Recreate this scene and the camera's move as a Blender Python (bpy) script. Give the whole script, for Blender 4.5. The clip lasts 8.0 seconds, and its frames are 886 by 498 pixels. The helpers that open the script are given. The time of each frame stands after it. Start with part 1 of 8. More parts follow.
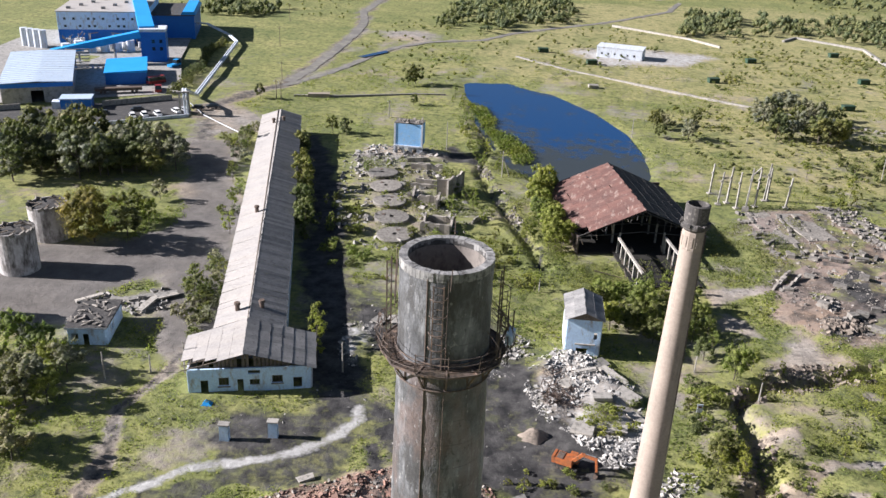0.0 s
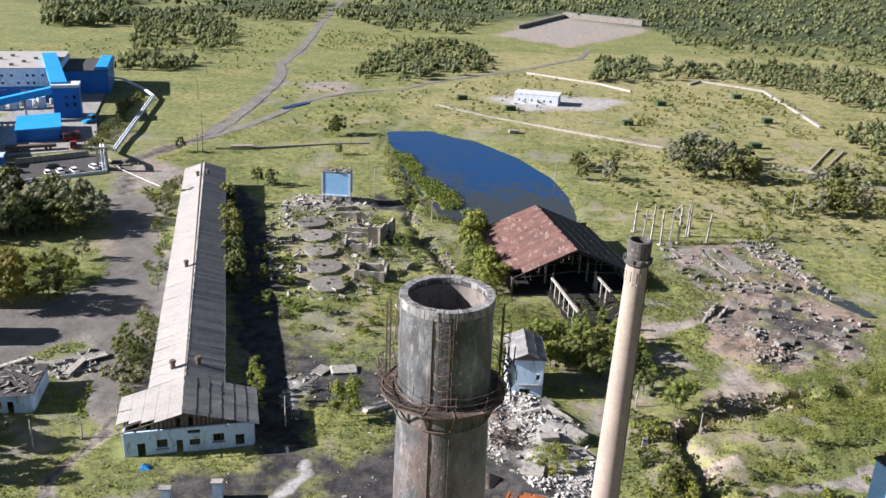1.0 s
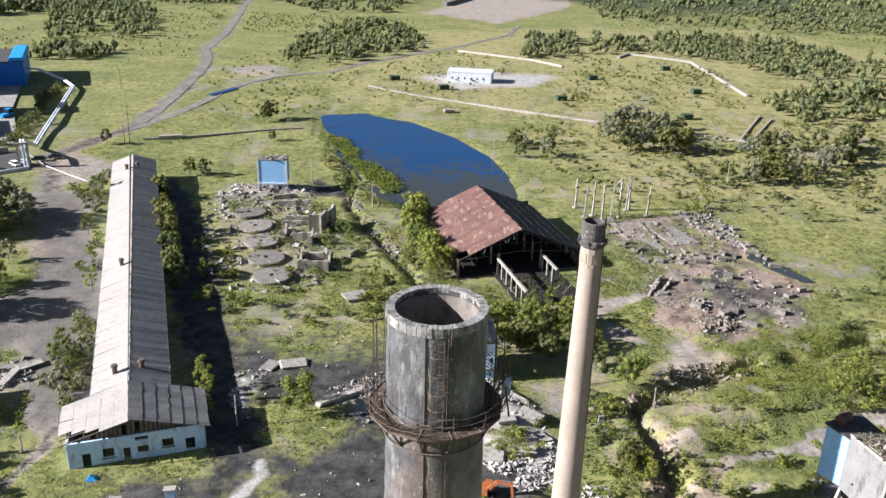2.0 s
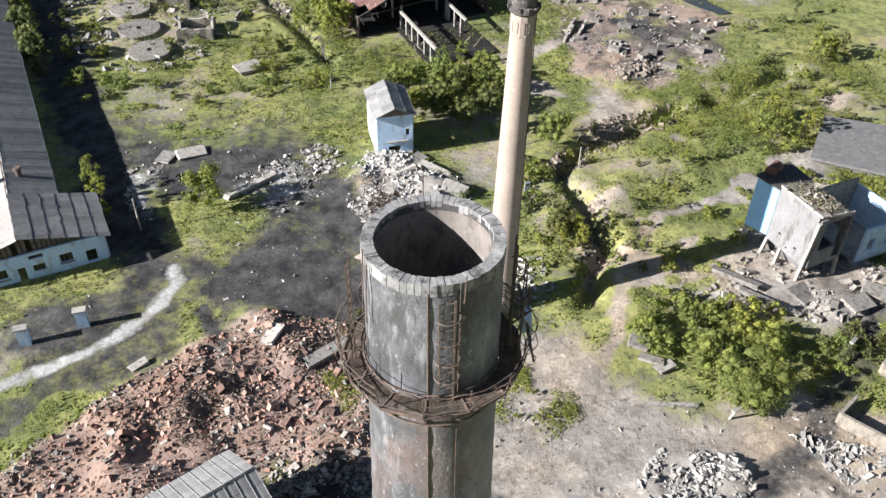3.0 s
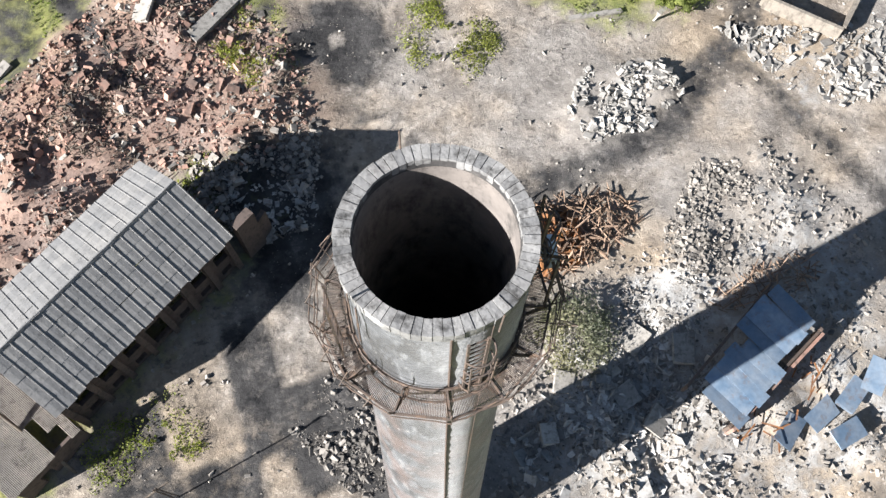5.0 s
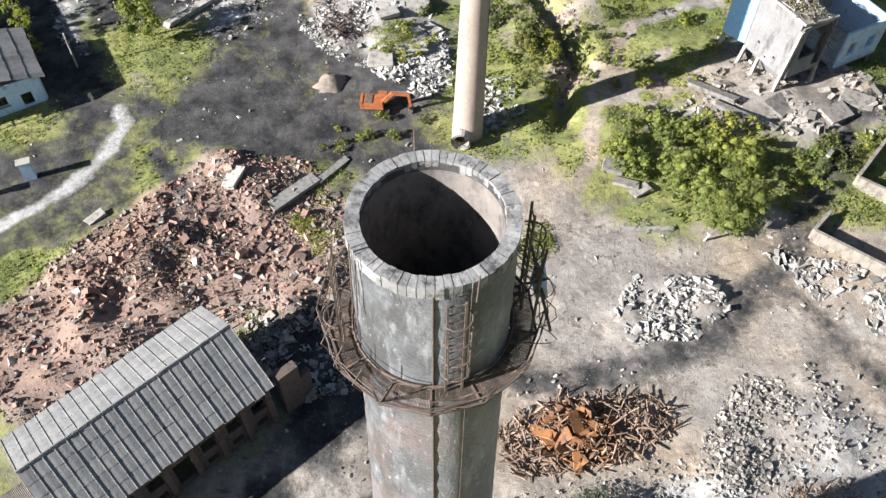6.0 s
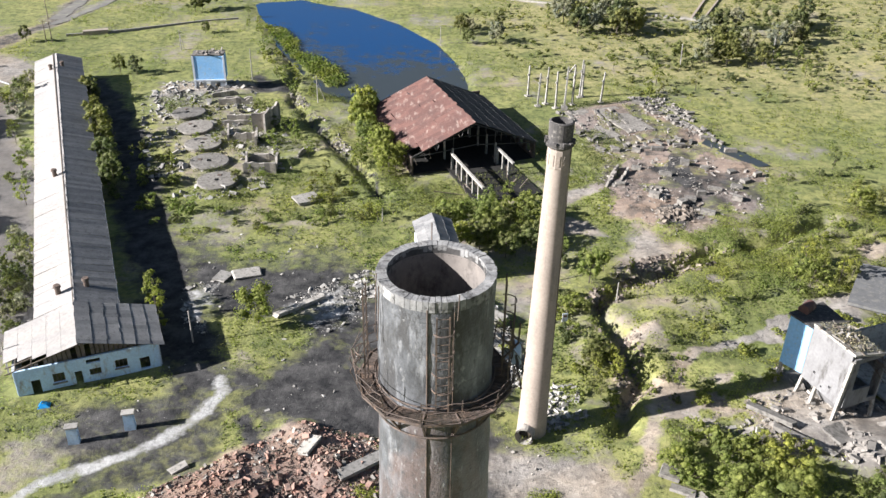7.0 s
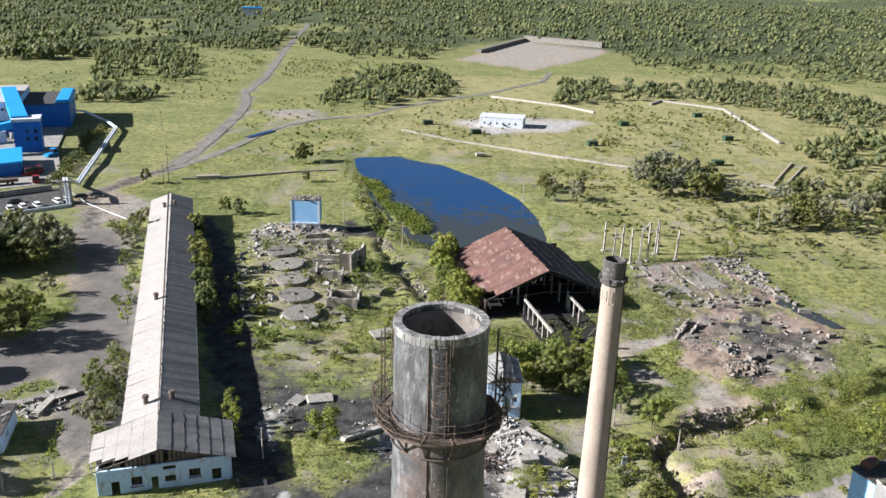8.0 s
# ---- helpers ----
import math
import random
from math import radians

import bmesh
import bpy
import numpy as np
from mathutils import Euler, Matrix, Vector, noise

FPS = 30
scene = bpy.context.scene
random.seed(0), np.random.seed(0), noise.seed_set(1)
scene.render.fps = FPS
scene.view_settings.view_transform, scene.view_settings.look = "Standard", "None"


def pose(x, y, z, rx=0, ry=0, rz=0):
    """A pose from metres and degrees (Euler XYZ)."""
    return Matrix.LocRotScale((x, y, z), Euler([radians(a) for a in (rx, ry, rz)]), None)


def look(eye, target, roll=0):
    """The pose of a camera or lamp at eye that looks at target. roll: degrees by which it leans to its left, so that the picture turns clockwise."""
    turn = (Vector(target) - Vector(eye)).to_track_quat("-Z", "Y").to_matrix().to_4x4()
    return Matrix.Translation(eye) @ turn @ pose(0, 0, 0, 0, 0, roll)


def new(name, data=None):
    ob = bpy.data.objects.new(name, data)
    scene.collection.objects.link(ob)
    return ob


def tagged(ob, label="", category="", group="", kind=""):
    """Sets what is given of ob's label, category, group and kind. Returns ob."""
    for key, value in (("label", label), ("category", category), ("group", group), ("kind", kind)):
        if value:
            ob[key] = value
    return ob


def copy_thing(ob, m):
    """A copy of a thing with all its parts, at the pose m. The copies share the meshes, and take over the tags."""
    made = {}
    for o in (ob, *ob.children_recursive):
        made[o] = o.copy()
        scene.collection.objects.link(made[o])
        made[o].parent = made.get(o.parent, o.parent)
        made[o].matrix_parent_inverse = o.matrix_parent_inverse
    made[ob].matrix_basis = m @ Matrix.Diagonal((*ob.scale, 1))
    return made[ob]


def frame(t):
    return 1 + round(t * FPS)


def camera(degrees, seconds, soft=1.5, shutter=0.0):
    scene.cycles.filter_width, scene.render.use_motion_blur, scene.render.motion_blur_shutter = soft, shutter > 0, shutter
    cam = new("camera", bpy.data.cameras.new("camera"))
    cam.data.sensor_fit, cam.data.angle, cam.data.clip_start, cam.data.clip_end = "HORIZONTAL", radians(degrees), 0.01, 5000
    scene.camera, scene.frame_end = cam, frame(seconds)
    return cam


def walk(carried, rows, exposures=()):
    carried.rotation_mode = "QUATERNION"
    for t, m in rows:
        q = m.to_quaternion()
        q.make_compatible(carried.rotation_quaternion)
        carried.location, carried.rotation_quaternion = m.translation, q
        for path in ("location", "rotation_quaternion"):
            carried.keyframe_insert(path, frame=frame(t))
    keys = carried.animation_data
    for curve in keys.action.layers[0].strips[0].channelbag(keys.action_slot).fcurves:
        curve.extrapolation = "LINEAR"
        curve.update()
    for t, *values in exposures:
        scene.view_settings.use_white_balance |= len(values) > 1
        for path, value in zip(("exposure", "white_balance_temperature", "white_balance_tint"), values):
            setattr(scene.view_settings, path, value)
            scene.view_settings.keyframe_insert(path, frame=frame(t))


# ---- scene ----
cam = camera(54.81, 8.0)

PATH = [
    (0, (6.501, -32.111, 79.519), (-2.807, 12.539, 59.033), 2.52),
    (0.5, (4.871, -32.280, 79.267), (-2.250, 12.963, 59.209), 2.41),
    (1, (3.260, -32.761, 79.048), (-1.748, 13.719, 61.314), 2.33),
    (1.2, (2.884, -32.983, 78.978), (-1.361, 13.959, 62.292), 2.21),
    (2.3, (-0.026, -27.552, 79.318), (0.328, 17.654, 57.956), 1.18),
    (2.5, (-0.725, -25.159, 79.260), (0.886, 18.758, 55.413), 1.09),
    (3, (-1.963, -18.335, 79.353), (2.702, 19.975, 47.563), 0.90),
    (3.5, (-2.115, -12.672, 79.475), (3.628, 17.981, 40.392), 0.95),
    (4, (-1.990, -8.034, 79.741), (3.892, 13.850, 35.170), 1.30),
    (4.2, (-1.989, -6.979, 79.760), (4.063, 12.636, 34.168), 1.45),
    (4.75, (-2.000, -5.850, 79.850), (4.200, 11.200, 33.200), 1.56),
    (5.3, (-2.010, -6.714, 79.913), (4.136, 12.147, 34.016), 1.63),
    (5.5, (-1.993, -7.721, 79.787), (3.924, 13.461, 34.883), 1.46),
    (6, (-2.110, -12.019, 79.572), (3.649, 17.452, 39.593), 1.00),
    (6.5, (-2.065, -17.960, 79.540), (2.793, 19.662, 46.990), 0.89),
    (7, (-0.947, -24.456, 79.277), (1.100, 18.979, 54.594), 1.00),
    (7.5, (0.765, -29.831, 79.153), (-0.216, 16.379, 60.082), 1.17),
    (8, (2.211, -32.835, 79.121), (-0.996, 14.302, 62.757), 1.42),
]
walk(cam, [(t, look(eye, target, roll)) for t, eye, target, roll in PATH], exposures=((0, 1.13, 6220, 16), (1.2, 1.16, 6220, 16), (3, 1.33, 6220, 12), (5.5, 1.47, 6260, 11), (7.0, 1.35, 6220, 12), (7.5, 1.36, 6220, 12), (8, 1.2, 6220, 12)))

# ---- light ----
SUN_AZ = radians(11.5)      # way the shadows fall, from +x towards +y
SUN_EL = radians(25)
sun_from = Vector((-math.cos(SUN_AZ) * math.cos(SUN_EL), -math.sin(SUN_AZ) * math.cos(SUN_EL), math.sin(SUN_EL)))
world = bpy.data.worlds.new("sky")
scene.world = world
world.use_nodes = True
wn = world.node_tree.nodes
sky = wn.new("ShaderNodeTexSky")
sky.sky_type, sky.sun_disc, sky.sun_elevation = "NISHITA", False, SUN_EL
sky.sun_rotation = math.atan2(sun_from.x, sun_from.y)
sky.air_density, sky.dust_density, sky.ozone_density = 1.0, 0.6, 1.0
wn["Background"].inputs[1].default_value = 0.033
world.node_tree.links.new(sky.outputs[0], wn["Background"].inputs[0])
sun = new("sun", bpy.data.lights.new("sun", "SUN"))
sun.data.energy, sun.data.angle, sun.data.color = 5.5, radians(0.55), (1.0, 0.975, 0.935)
sun.matrix_world = look(sun_from * 300, (0, 0, 0))


# ---- materials ----
def node(nt, kind, **kw):
    n = nt.nodes.new(kind)
    for k, v in kw.items():
        if k == "op":
            n.operation = v
        elif k == "blend":
            n.data_type, n.blend_type = "RGBA", v
        else:
            n.inputs[k].default_value = v
    return n


def tex(nt, vec, scale, detail=4.0, rough=0.6, stretch=None):
    """Noise in metres: about `scale` metres from blotch to blotch."""
    if stretch:
        mp = node(nt, "ShaderNodeMapping")
        mp.inputs["Scale"].default_value = stretch
        nt.links.new(vec, mp.inputs["Vector"])
        vec = mp.outputs[0]
    n = node(nt, "ShaderNodeTexNoise", Scale=1.0 / scale, Detail=detail, Roughness=rough)
    nt.links.new(vec, n.inputs["Vector"])
    return n.outputs["Fac"]


def curve(nt, fac, lo, hi, a=0.0, b=1.0):
    n = node(nt, "ShaderNodeMapRange")
    n.inputs[1].default_value, n.inputs[2].default_value = lo, hi
    n.inputs[3].default_value, n.inputs[4].default_value = a, b
    nt.links.new(fac, n.inputs[0])
    return n.outputs[0]


def mix(nt, fac, a, b, blend="MIX"):
    n = node(nt, "ShaderNodeMix", blend=blend)
    for sock, val in ((n.inputs[0], fac), (n.inputs[6], a), (n.inputs[7], b)):
        if isinstance(val, bpy.types.NodeSocket):
            nt.links.new(val, sock)
        elif isinstance(val, (tuple, list)):
            sock.default_value = (*val, 1.0)
        else:
            sock.default_value = val
    return n.outputs[2]


def math_node(nt, op, a, b):
    n = node(nt, "ShaderNodeMath", op=op)
    for sock, val in zip(n.inputs, (a, b)):
        if isinstance(val, bpy.types.NodeSocket):
            nt.links.new(val, sock)
        else:
            sock.default_value = val
    return n.outputs[0]


def start(name, rough=0.85, metal=0.0):
    m = bpy.data.materials.new(name)
    m.use_nodes = True
    nt = m.node_tree
    b = nt.nodes["Principled BSDF"]
    b.inputs["Roughness"].default_value, b.inputs["Metallic"].default_value = rough, metal
    b.inputs["Specular IOR Level"].default_value = 0.25
    pos = node(nt, "ShaderNodeNewGeometry").outputs["Position"]
    return m, nt, b, pos


def relief(nt, b, fac, strength, dist):
    n = node(nt, "ShaderNodeBump", Strength=strength, Distance=dist)
    nt.links.new(fac, n.inputs["Height"])
    nt.links.new(n.outputs[0], b.inputs["Normal"])


def surface(name, base, other, stain, big=2.0, fine=0.25, rough=0.88, metal=0.0, bump=0.4, amount=0.5, vary="", streak=None, spread=0.35):
    """A weathered surface: two base colours in large blotches, stains in smaller ones, grain, and a change from piece to piece."""
    m, nt, b, pos = start(name, rough, metal)
    c = mix(nt, curve(nt, tex(nt, pos, big, 5), 0.35, 0.65), base, other)
    s = tex(nt, pos, fine * 3, 6, 0.7, streak)
    lim = 0.62 - 0.25 * amount
    c = mix(nt, curve(nt, s, lim, lim + 0.16), c, stain)
    g = tex(nt, pos, fine, 3)
    c = mix(nt, 1.0, c, mix(nt, g, (0.72, 0.72, 0.72), (1.22, 1.22, 1.22)), "MULTIPLY")
    if vary:
        src = node(nt, "ShaderNodeNewGeometry").outputs["Random Per Island"] if vary == "island" else node(nt, "ShaderNodeObjectInfo").outputs["Random"]
        lo, hi = 1 - spread, 1 + spread
        c = mix(nt, 1.0, c, mix(nt, src, (lo, lo, lo), (hi, hi * 0.98, hi * 0.95)), "MULTIPLY")
    nt.links.new(c, b.inputs["Base Color"])
    relief(nt, b, g, bump, 0.05)
    return m


def leaf_material(name, dark, light, glow=0.5, fleck=0.3, grove=14.0):
    m, nt, b, pos = start(name, 0.6)
    rnd = node(nt, "ShaderNodeNewGeometry").outputs["Random Per Island"]
    c = mix(nt, rnd, dark, light)
    c = mix(nt, curve(nt, tex(nt, pos, grove, 2), 0.36, 0.64), mix(nt, 1.0, c, (0.84, 0.92, 0.95), "MULTIPLY"), mix(nt, 1.0, c, (1.16, 1.08, 0.86), "MULTIPLY"))
    grain = tex(nt, pos, fleck, 3, 0.7)
    c = mix(nt, 1.0, c, mix(nt, curve(nt, grain, 0.36, 0.64), (0.62, 0.64, 0.64), (1.36, 1.35, 1.3)), "MULTIPLY")
    relief(nt, b, grain, 1.0, fleck * 0.9)
    own = node(nt, "ShaderNodeObjectInfo").outputs["Random"]
    c = mix(nt, 1.0, c, mix(nt, own, (0.78, 0.82, 0.85), (1.18, 1.15, 1.0)), "MULTIPLY")
    nt.links.new(c, b.inputs["Base Color"])
    tr = node(nt, "ShaderNodeBsdfTranslucent")
    nt.links.new(mix(nt, 1.0, c, (1.05, 1.25, 0.65), "MULTIPLY"), tr.inputs["Color"])
    mx = node(nt, "ShaderNodeMixShader")
    mx.inputs[0].default_value = glow
    nt.links.new(b.outputs[0], mx.inputs[1])
    nt.links.new(tr.outputs[0], mx.inputs[2])
    nt.links.new(mx.outputs[0], nt.nodes["Material Output"].inputs[0])
    return m


def ground_material():
    """Cover weights: red bare soil, green coal dust and painted shadow, blue pale lime or concrete dust, alpha dry
    yellow grass.
    """
    m, nt, b, pos = start("ground", 0.95)
    at = node(nt, "ShaderNodeAttribute")
    at.attribute_name = "cover"
    sep = node(nt, "ShaderNodeSeparateColor")
    nt.links.new(at.outputs["Color"], sep.inputs[0])
    dust = node(nt, "ShaderNodeAttribute")
    dust.attribute_name = "brick_dust"
    edge = tex(nt, pos, 2.2, 8, 0.72)
    fine = tex(nt, pos, 0.6, 8, 0.78)
    wide = tex(nt, pos, 24.0, 5, 0.62)

    def worn(w, soft=0.28):
        return curve(nt, math_node(nt, "ADD", w, math_node(nt, "MULTIPLY", math_node(nt, "SUBTRACT", edge, 0.5), 0.95)), 0.5 - soft / 2, 0.5 + soft / 2)
    green = mix(nt, curve(nt, wide, 0.35, 0.65), (0.172, 0.193, 0.068), (0.288, 0.278, 0.108))
    green = mix(nt, curve(nt, edge, 0.46, 0.62), green, (0.088, 0.104, 0.040))
    tuft = tex(nt, pos, 6.5, 9, 0.78)
    green = mix(nt, math_node(nt, "MULTIPLY", curve(nt, tuft, 0.52, 0.62), 0.75), green, (0.092, 0.112, 0.042))
    green = mix(nt, math_node(nt, "MULTIPLY", curve(nt, tuft, 0.44, 0.36), 0.55), green, (0.305, 0.282, 0.125))
    dry = mix(nt, curve(nt, edge, 0.4, 0.6), (0.355, 0.312, 0.155), (0.212, 0.208, 0.092))
    dry = mix(nt, math_node(nt, "MULTIPLY", curve(nt, tuft, 0.52, 0.6), 0.8), dry, (0.110, 0.124, 0.050))
    dryness = math_node(nt, "ADD", at.outputs["Alpha"], math_node(nt, "MULTIPLY", math_node(nt, "SUBTRACT", wide, 0.5), 1.4))
    grass = mix(nt, curve(nt, dryness, 0.35, 0.8), green, dry)
    grass = mix(nt, 1.0, grass, mix(nt, fine, (0.38, 0.4, 0.38), (1.62, 1.58, 1.5)), "MULTIPLY")
    soil = mix(nt, curve(nt, tex(nt, pos, 4.0, 9, 0.72), 0.38, 0.62), (0.345, 0.312, 0.275), (0.190, 0.170, 0.150))
    soil = mix(nt, curve(nt, edge, 0.52, 0.7), soil, (0.31, 0.275, 0.24))
    crumb = tex(nt, pos, 1.1, 9, 0.76)
    soil = mix(nt, curve(nt, crumb, 0.53, 0.63), soil, (0.145, 0.130, 0.118))
    soil = mix(nt, curve(nt, crumb, 0.44, 0.36), soil, (0.37, 0.34, 0.31))
    soil = mix(nt, dust.outputs["Fac"], soil, mix(nt, edge, (0.160, 0.115, 0.096), (0.35, 0.255, 0.212)))
    soil = mix(nt, curve(nt, wide, 0.42, 0.62), soil, mix(nt, 1.0, soil, (1.18, 1.05, 0.88), "MULTIPLY"))
    cell = node(nt, "ShaderNodeTexVoronoi", Scale=1.8)
    bent = node(nt, "ShaderNodeVectorMath", op="ADD")
    nt.links.new(pos, bent.inputs[0])
    wob = node(nt, "ShaderNodeTexNoise", Scale=2.0, Detail=3.0)
    nt.links.new(pos, wob.inputs["Vector"])
    nt.links.new(wob.outputs["Color"], bent.inputs[1])
    nt.links.new(bent.outputs[0], cell.inputs["Vector"])
    tone = node(nt, "ShaderNodeSeparateColor")
    nt.links.new(cell.outputs["Color"], tone.inputs[0])
    stony = curve(nt, tex(nt, pos, 3.0, 6, 0.7), 0.48, 0.62, 0.0, 0.5)
    soil = mix(nt, stony, soil, mix(nt, 1.0, soil, mix(nt, tone.outputs[0], (0.55, 0.54, 0.53), (1.5, 1.5, 1.5)), "MULTIPLY"))
    soil = mix(nt, 1.0, soil, mix(nt, fine, (0.84, 0.84, 0.84), (1.14, 1.14, 1.14)), "MULTIPLY")
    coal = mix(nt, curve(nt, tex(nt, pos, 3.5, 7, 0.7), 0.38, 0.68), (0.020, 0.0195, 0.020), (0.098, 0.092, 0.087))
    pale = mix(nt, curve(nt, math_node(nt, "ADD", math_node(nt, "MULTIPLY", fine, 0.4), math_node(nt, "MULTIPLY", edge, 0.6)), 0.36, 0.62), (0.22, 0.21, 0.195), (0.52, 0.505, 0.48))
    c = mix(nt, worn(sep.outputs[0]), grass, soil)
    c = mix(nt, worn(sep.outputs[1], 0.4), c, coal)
    c = mix(nt, worn(sep.outputs[2]), c, pale)
    cinder = node(nt, "ShaderNodeAttribute")
    cinder.attribute_name = "cinder"
    c = mix(nt, math_node(nt, "MULTIPLY", cinder.outputs["Fac"], 0.9), c, mix(nt, curve(nt, tex(nt, pos, 5.0, 8, 0.7), 0.36, 0.64), (0.098, 0.090, 0.084), (0.172, 0.157, 0.144)))
    # Dark green of undergrowth, with the shade beneath the trees put into it.
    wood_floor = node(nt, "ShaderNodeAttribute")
    wood_floor.attribute_name = "shaded_forest_floor"
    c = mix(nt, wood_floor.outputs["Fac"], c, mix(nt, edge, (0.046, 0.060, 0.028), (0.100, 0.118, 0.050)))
    nt.links.new(c, b.inputs["Base Color"])
    relief(nt, b, math_node(nt, "ADD", math_node(nt, "MULTIPLY", fine, 0.5), math_node(nt, "MULTIPLY", edge, 4.0)), 0.42, 0.2)
    return m


def water_material():
    m, nt, b, pos = start("sky_tinted_water", 0.06)
    b.inputs["Specular IOR Level"].default_value = 0.35
    weed = tex(nt, pos, 5.0, 10, 0.74)
    deep = tex(nt, pos, 45.0, 2)
    sy = node(nt, "ShaderNodeSeparateXYZ")
    nt.links.new(pos, sy.inputs[0])
    weed = math_node(nt, "ADD", weed, curve(nt, sy.outputs[1], 200.0, 290.0, 0.24, -0.16))
    w = curve(nt, math_node(nt, "ADD", weed, math_node(nt, "MULTIPLY", math_node(nt, "SUBTRACT", deep, 0.5), 0.9)), 0.44, 0.62, 0.0, 0.9)
    # The blue base paints in the sky's reflection; the other colour is water weed.
    c = mix(nt, w, (0.004, 0.042, 0.135), (0.040, 0.044, 0.038))
    nt.links.new(c, b.inputs["Base Color"])
    nt.links.new(curve(nt, w, 0, 1, 0.05, 0.4), b.inputs["Roughness"])
    relief(nt, b, tex(nt, pos, 1.4, 3), 0.12, 0.05)
    return m


def chimney_material():
    """Soot-dark concrete with lime runs and rust, in cast bands."""
    m, nt, b, pos = start("sooty_concrete", 0.6)
    b.inputs["Specular IOR Level"].default_value = 0.5
    b.inputs["Sheen Weight"].default_value, b.inputs["Sheen Roughness"].default_value = 0.24, 0.5
    big = tex(nt, pos, 2.2, 6, 0.65)
    runs = tex(nt, pos, 0.5, 6, 0.68, (1.0, 1.0, 0.18))
    c = mix(nt, curve(nt, big, 0.36, 0.62), (0.040, 0.041, 0.044), (0.160, 0.163, 0.172))
    c = mix(nt, math_node(nt, "MULTIPLY", curve(nt, runs, 0.54, 0.68), 0.8), c, (0.31, 0.31, 0.315))
    wet = tex(nt, pos, 1.0, 9, 0.74, (1.0, 1.0, 0.32))
    c = mix(nt, math_node(nt, "MULTIPLY", curve(nt, wet, 0.48, 0.56), 0.9), c, (0.034, 0.032, 0.032))
    c = mix(nt, curve(nt, tex(nt, pos, 0.9, 6, 0.7, (1, 1, 0.25)), 0.56, 0.68), c, (0.052, 0.050, 0.050))
    sepz = node(nt, "ShaderNodeSeparateXYZ")
    nt.links.new(pos, sepz.inputs[0])
    rust = math_node(nt, "MULTIPLY", curve(nt, sepz.outputs[2], 59.6, 60.2, 1, 0), curve(nt, tex(nt, pos, 1.3, 5, 0.6, (1, 1, 0.5)), 0.44, 0.6))
    c = mix(nt, math_node(nt, "MULTIPLY", rust, 0.45), c, (0.18, 0.112, 0.09))
    wave = math_node(nt, "FRACT", math_node(nt, "DIVIDE", sepz.outputs[2], 1.25), 0)
    joint = curve(nt, wave, 0.0, 0.05, 1, 0)
    c = mix(nt, math_node(nt, "MULTIPLY", math_node(nt, "MULTIPLY", joint, curve(nt, big, 0.4, 0.55)), 0.75), c, (0.045, 0.043, 0.042))
    fleck = tex(nt, pos, 0.22, 5, 0.7, (1, 1, 0.55))
    c = mix(nt, math_node(nt, "MULTIPLY", curve(nt, fleck, 0.6, 0.68), 0.6), c, (0.40, 0.39, 0.375))
    c = mix(nt, math_node(nt, "MULTIPLY", curve(nt, fleck, 0.42, 0.34), 0.7), c, (0.038, 0.036, 0.035))
    fine = tex(nt, pos, 0.12, 4)
    c = mix(nt, 1.0, c, mix(nt, fine, (0.75, 0.75, 0.75), (1.2, 1.2, 1.2)), "MULTIPLY")
    nt.links.new(c, b.inputs["Base Color"])
    relief(nt, b, math_node(nt, "ADD", runs, fine), 0.6, 0.05)
    return m


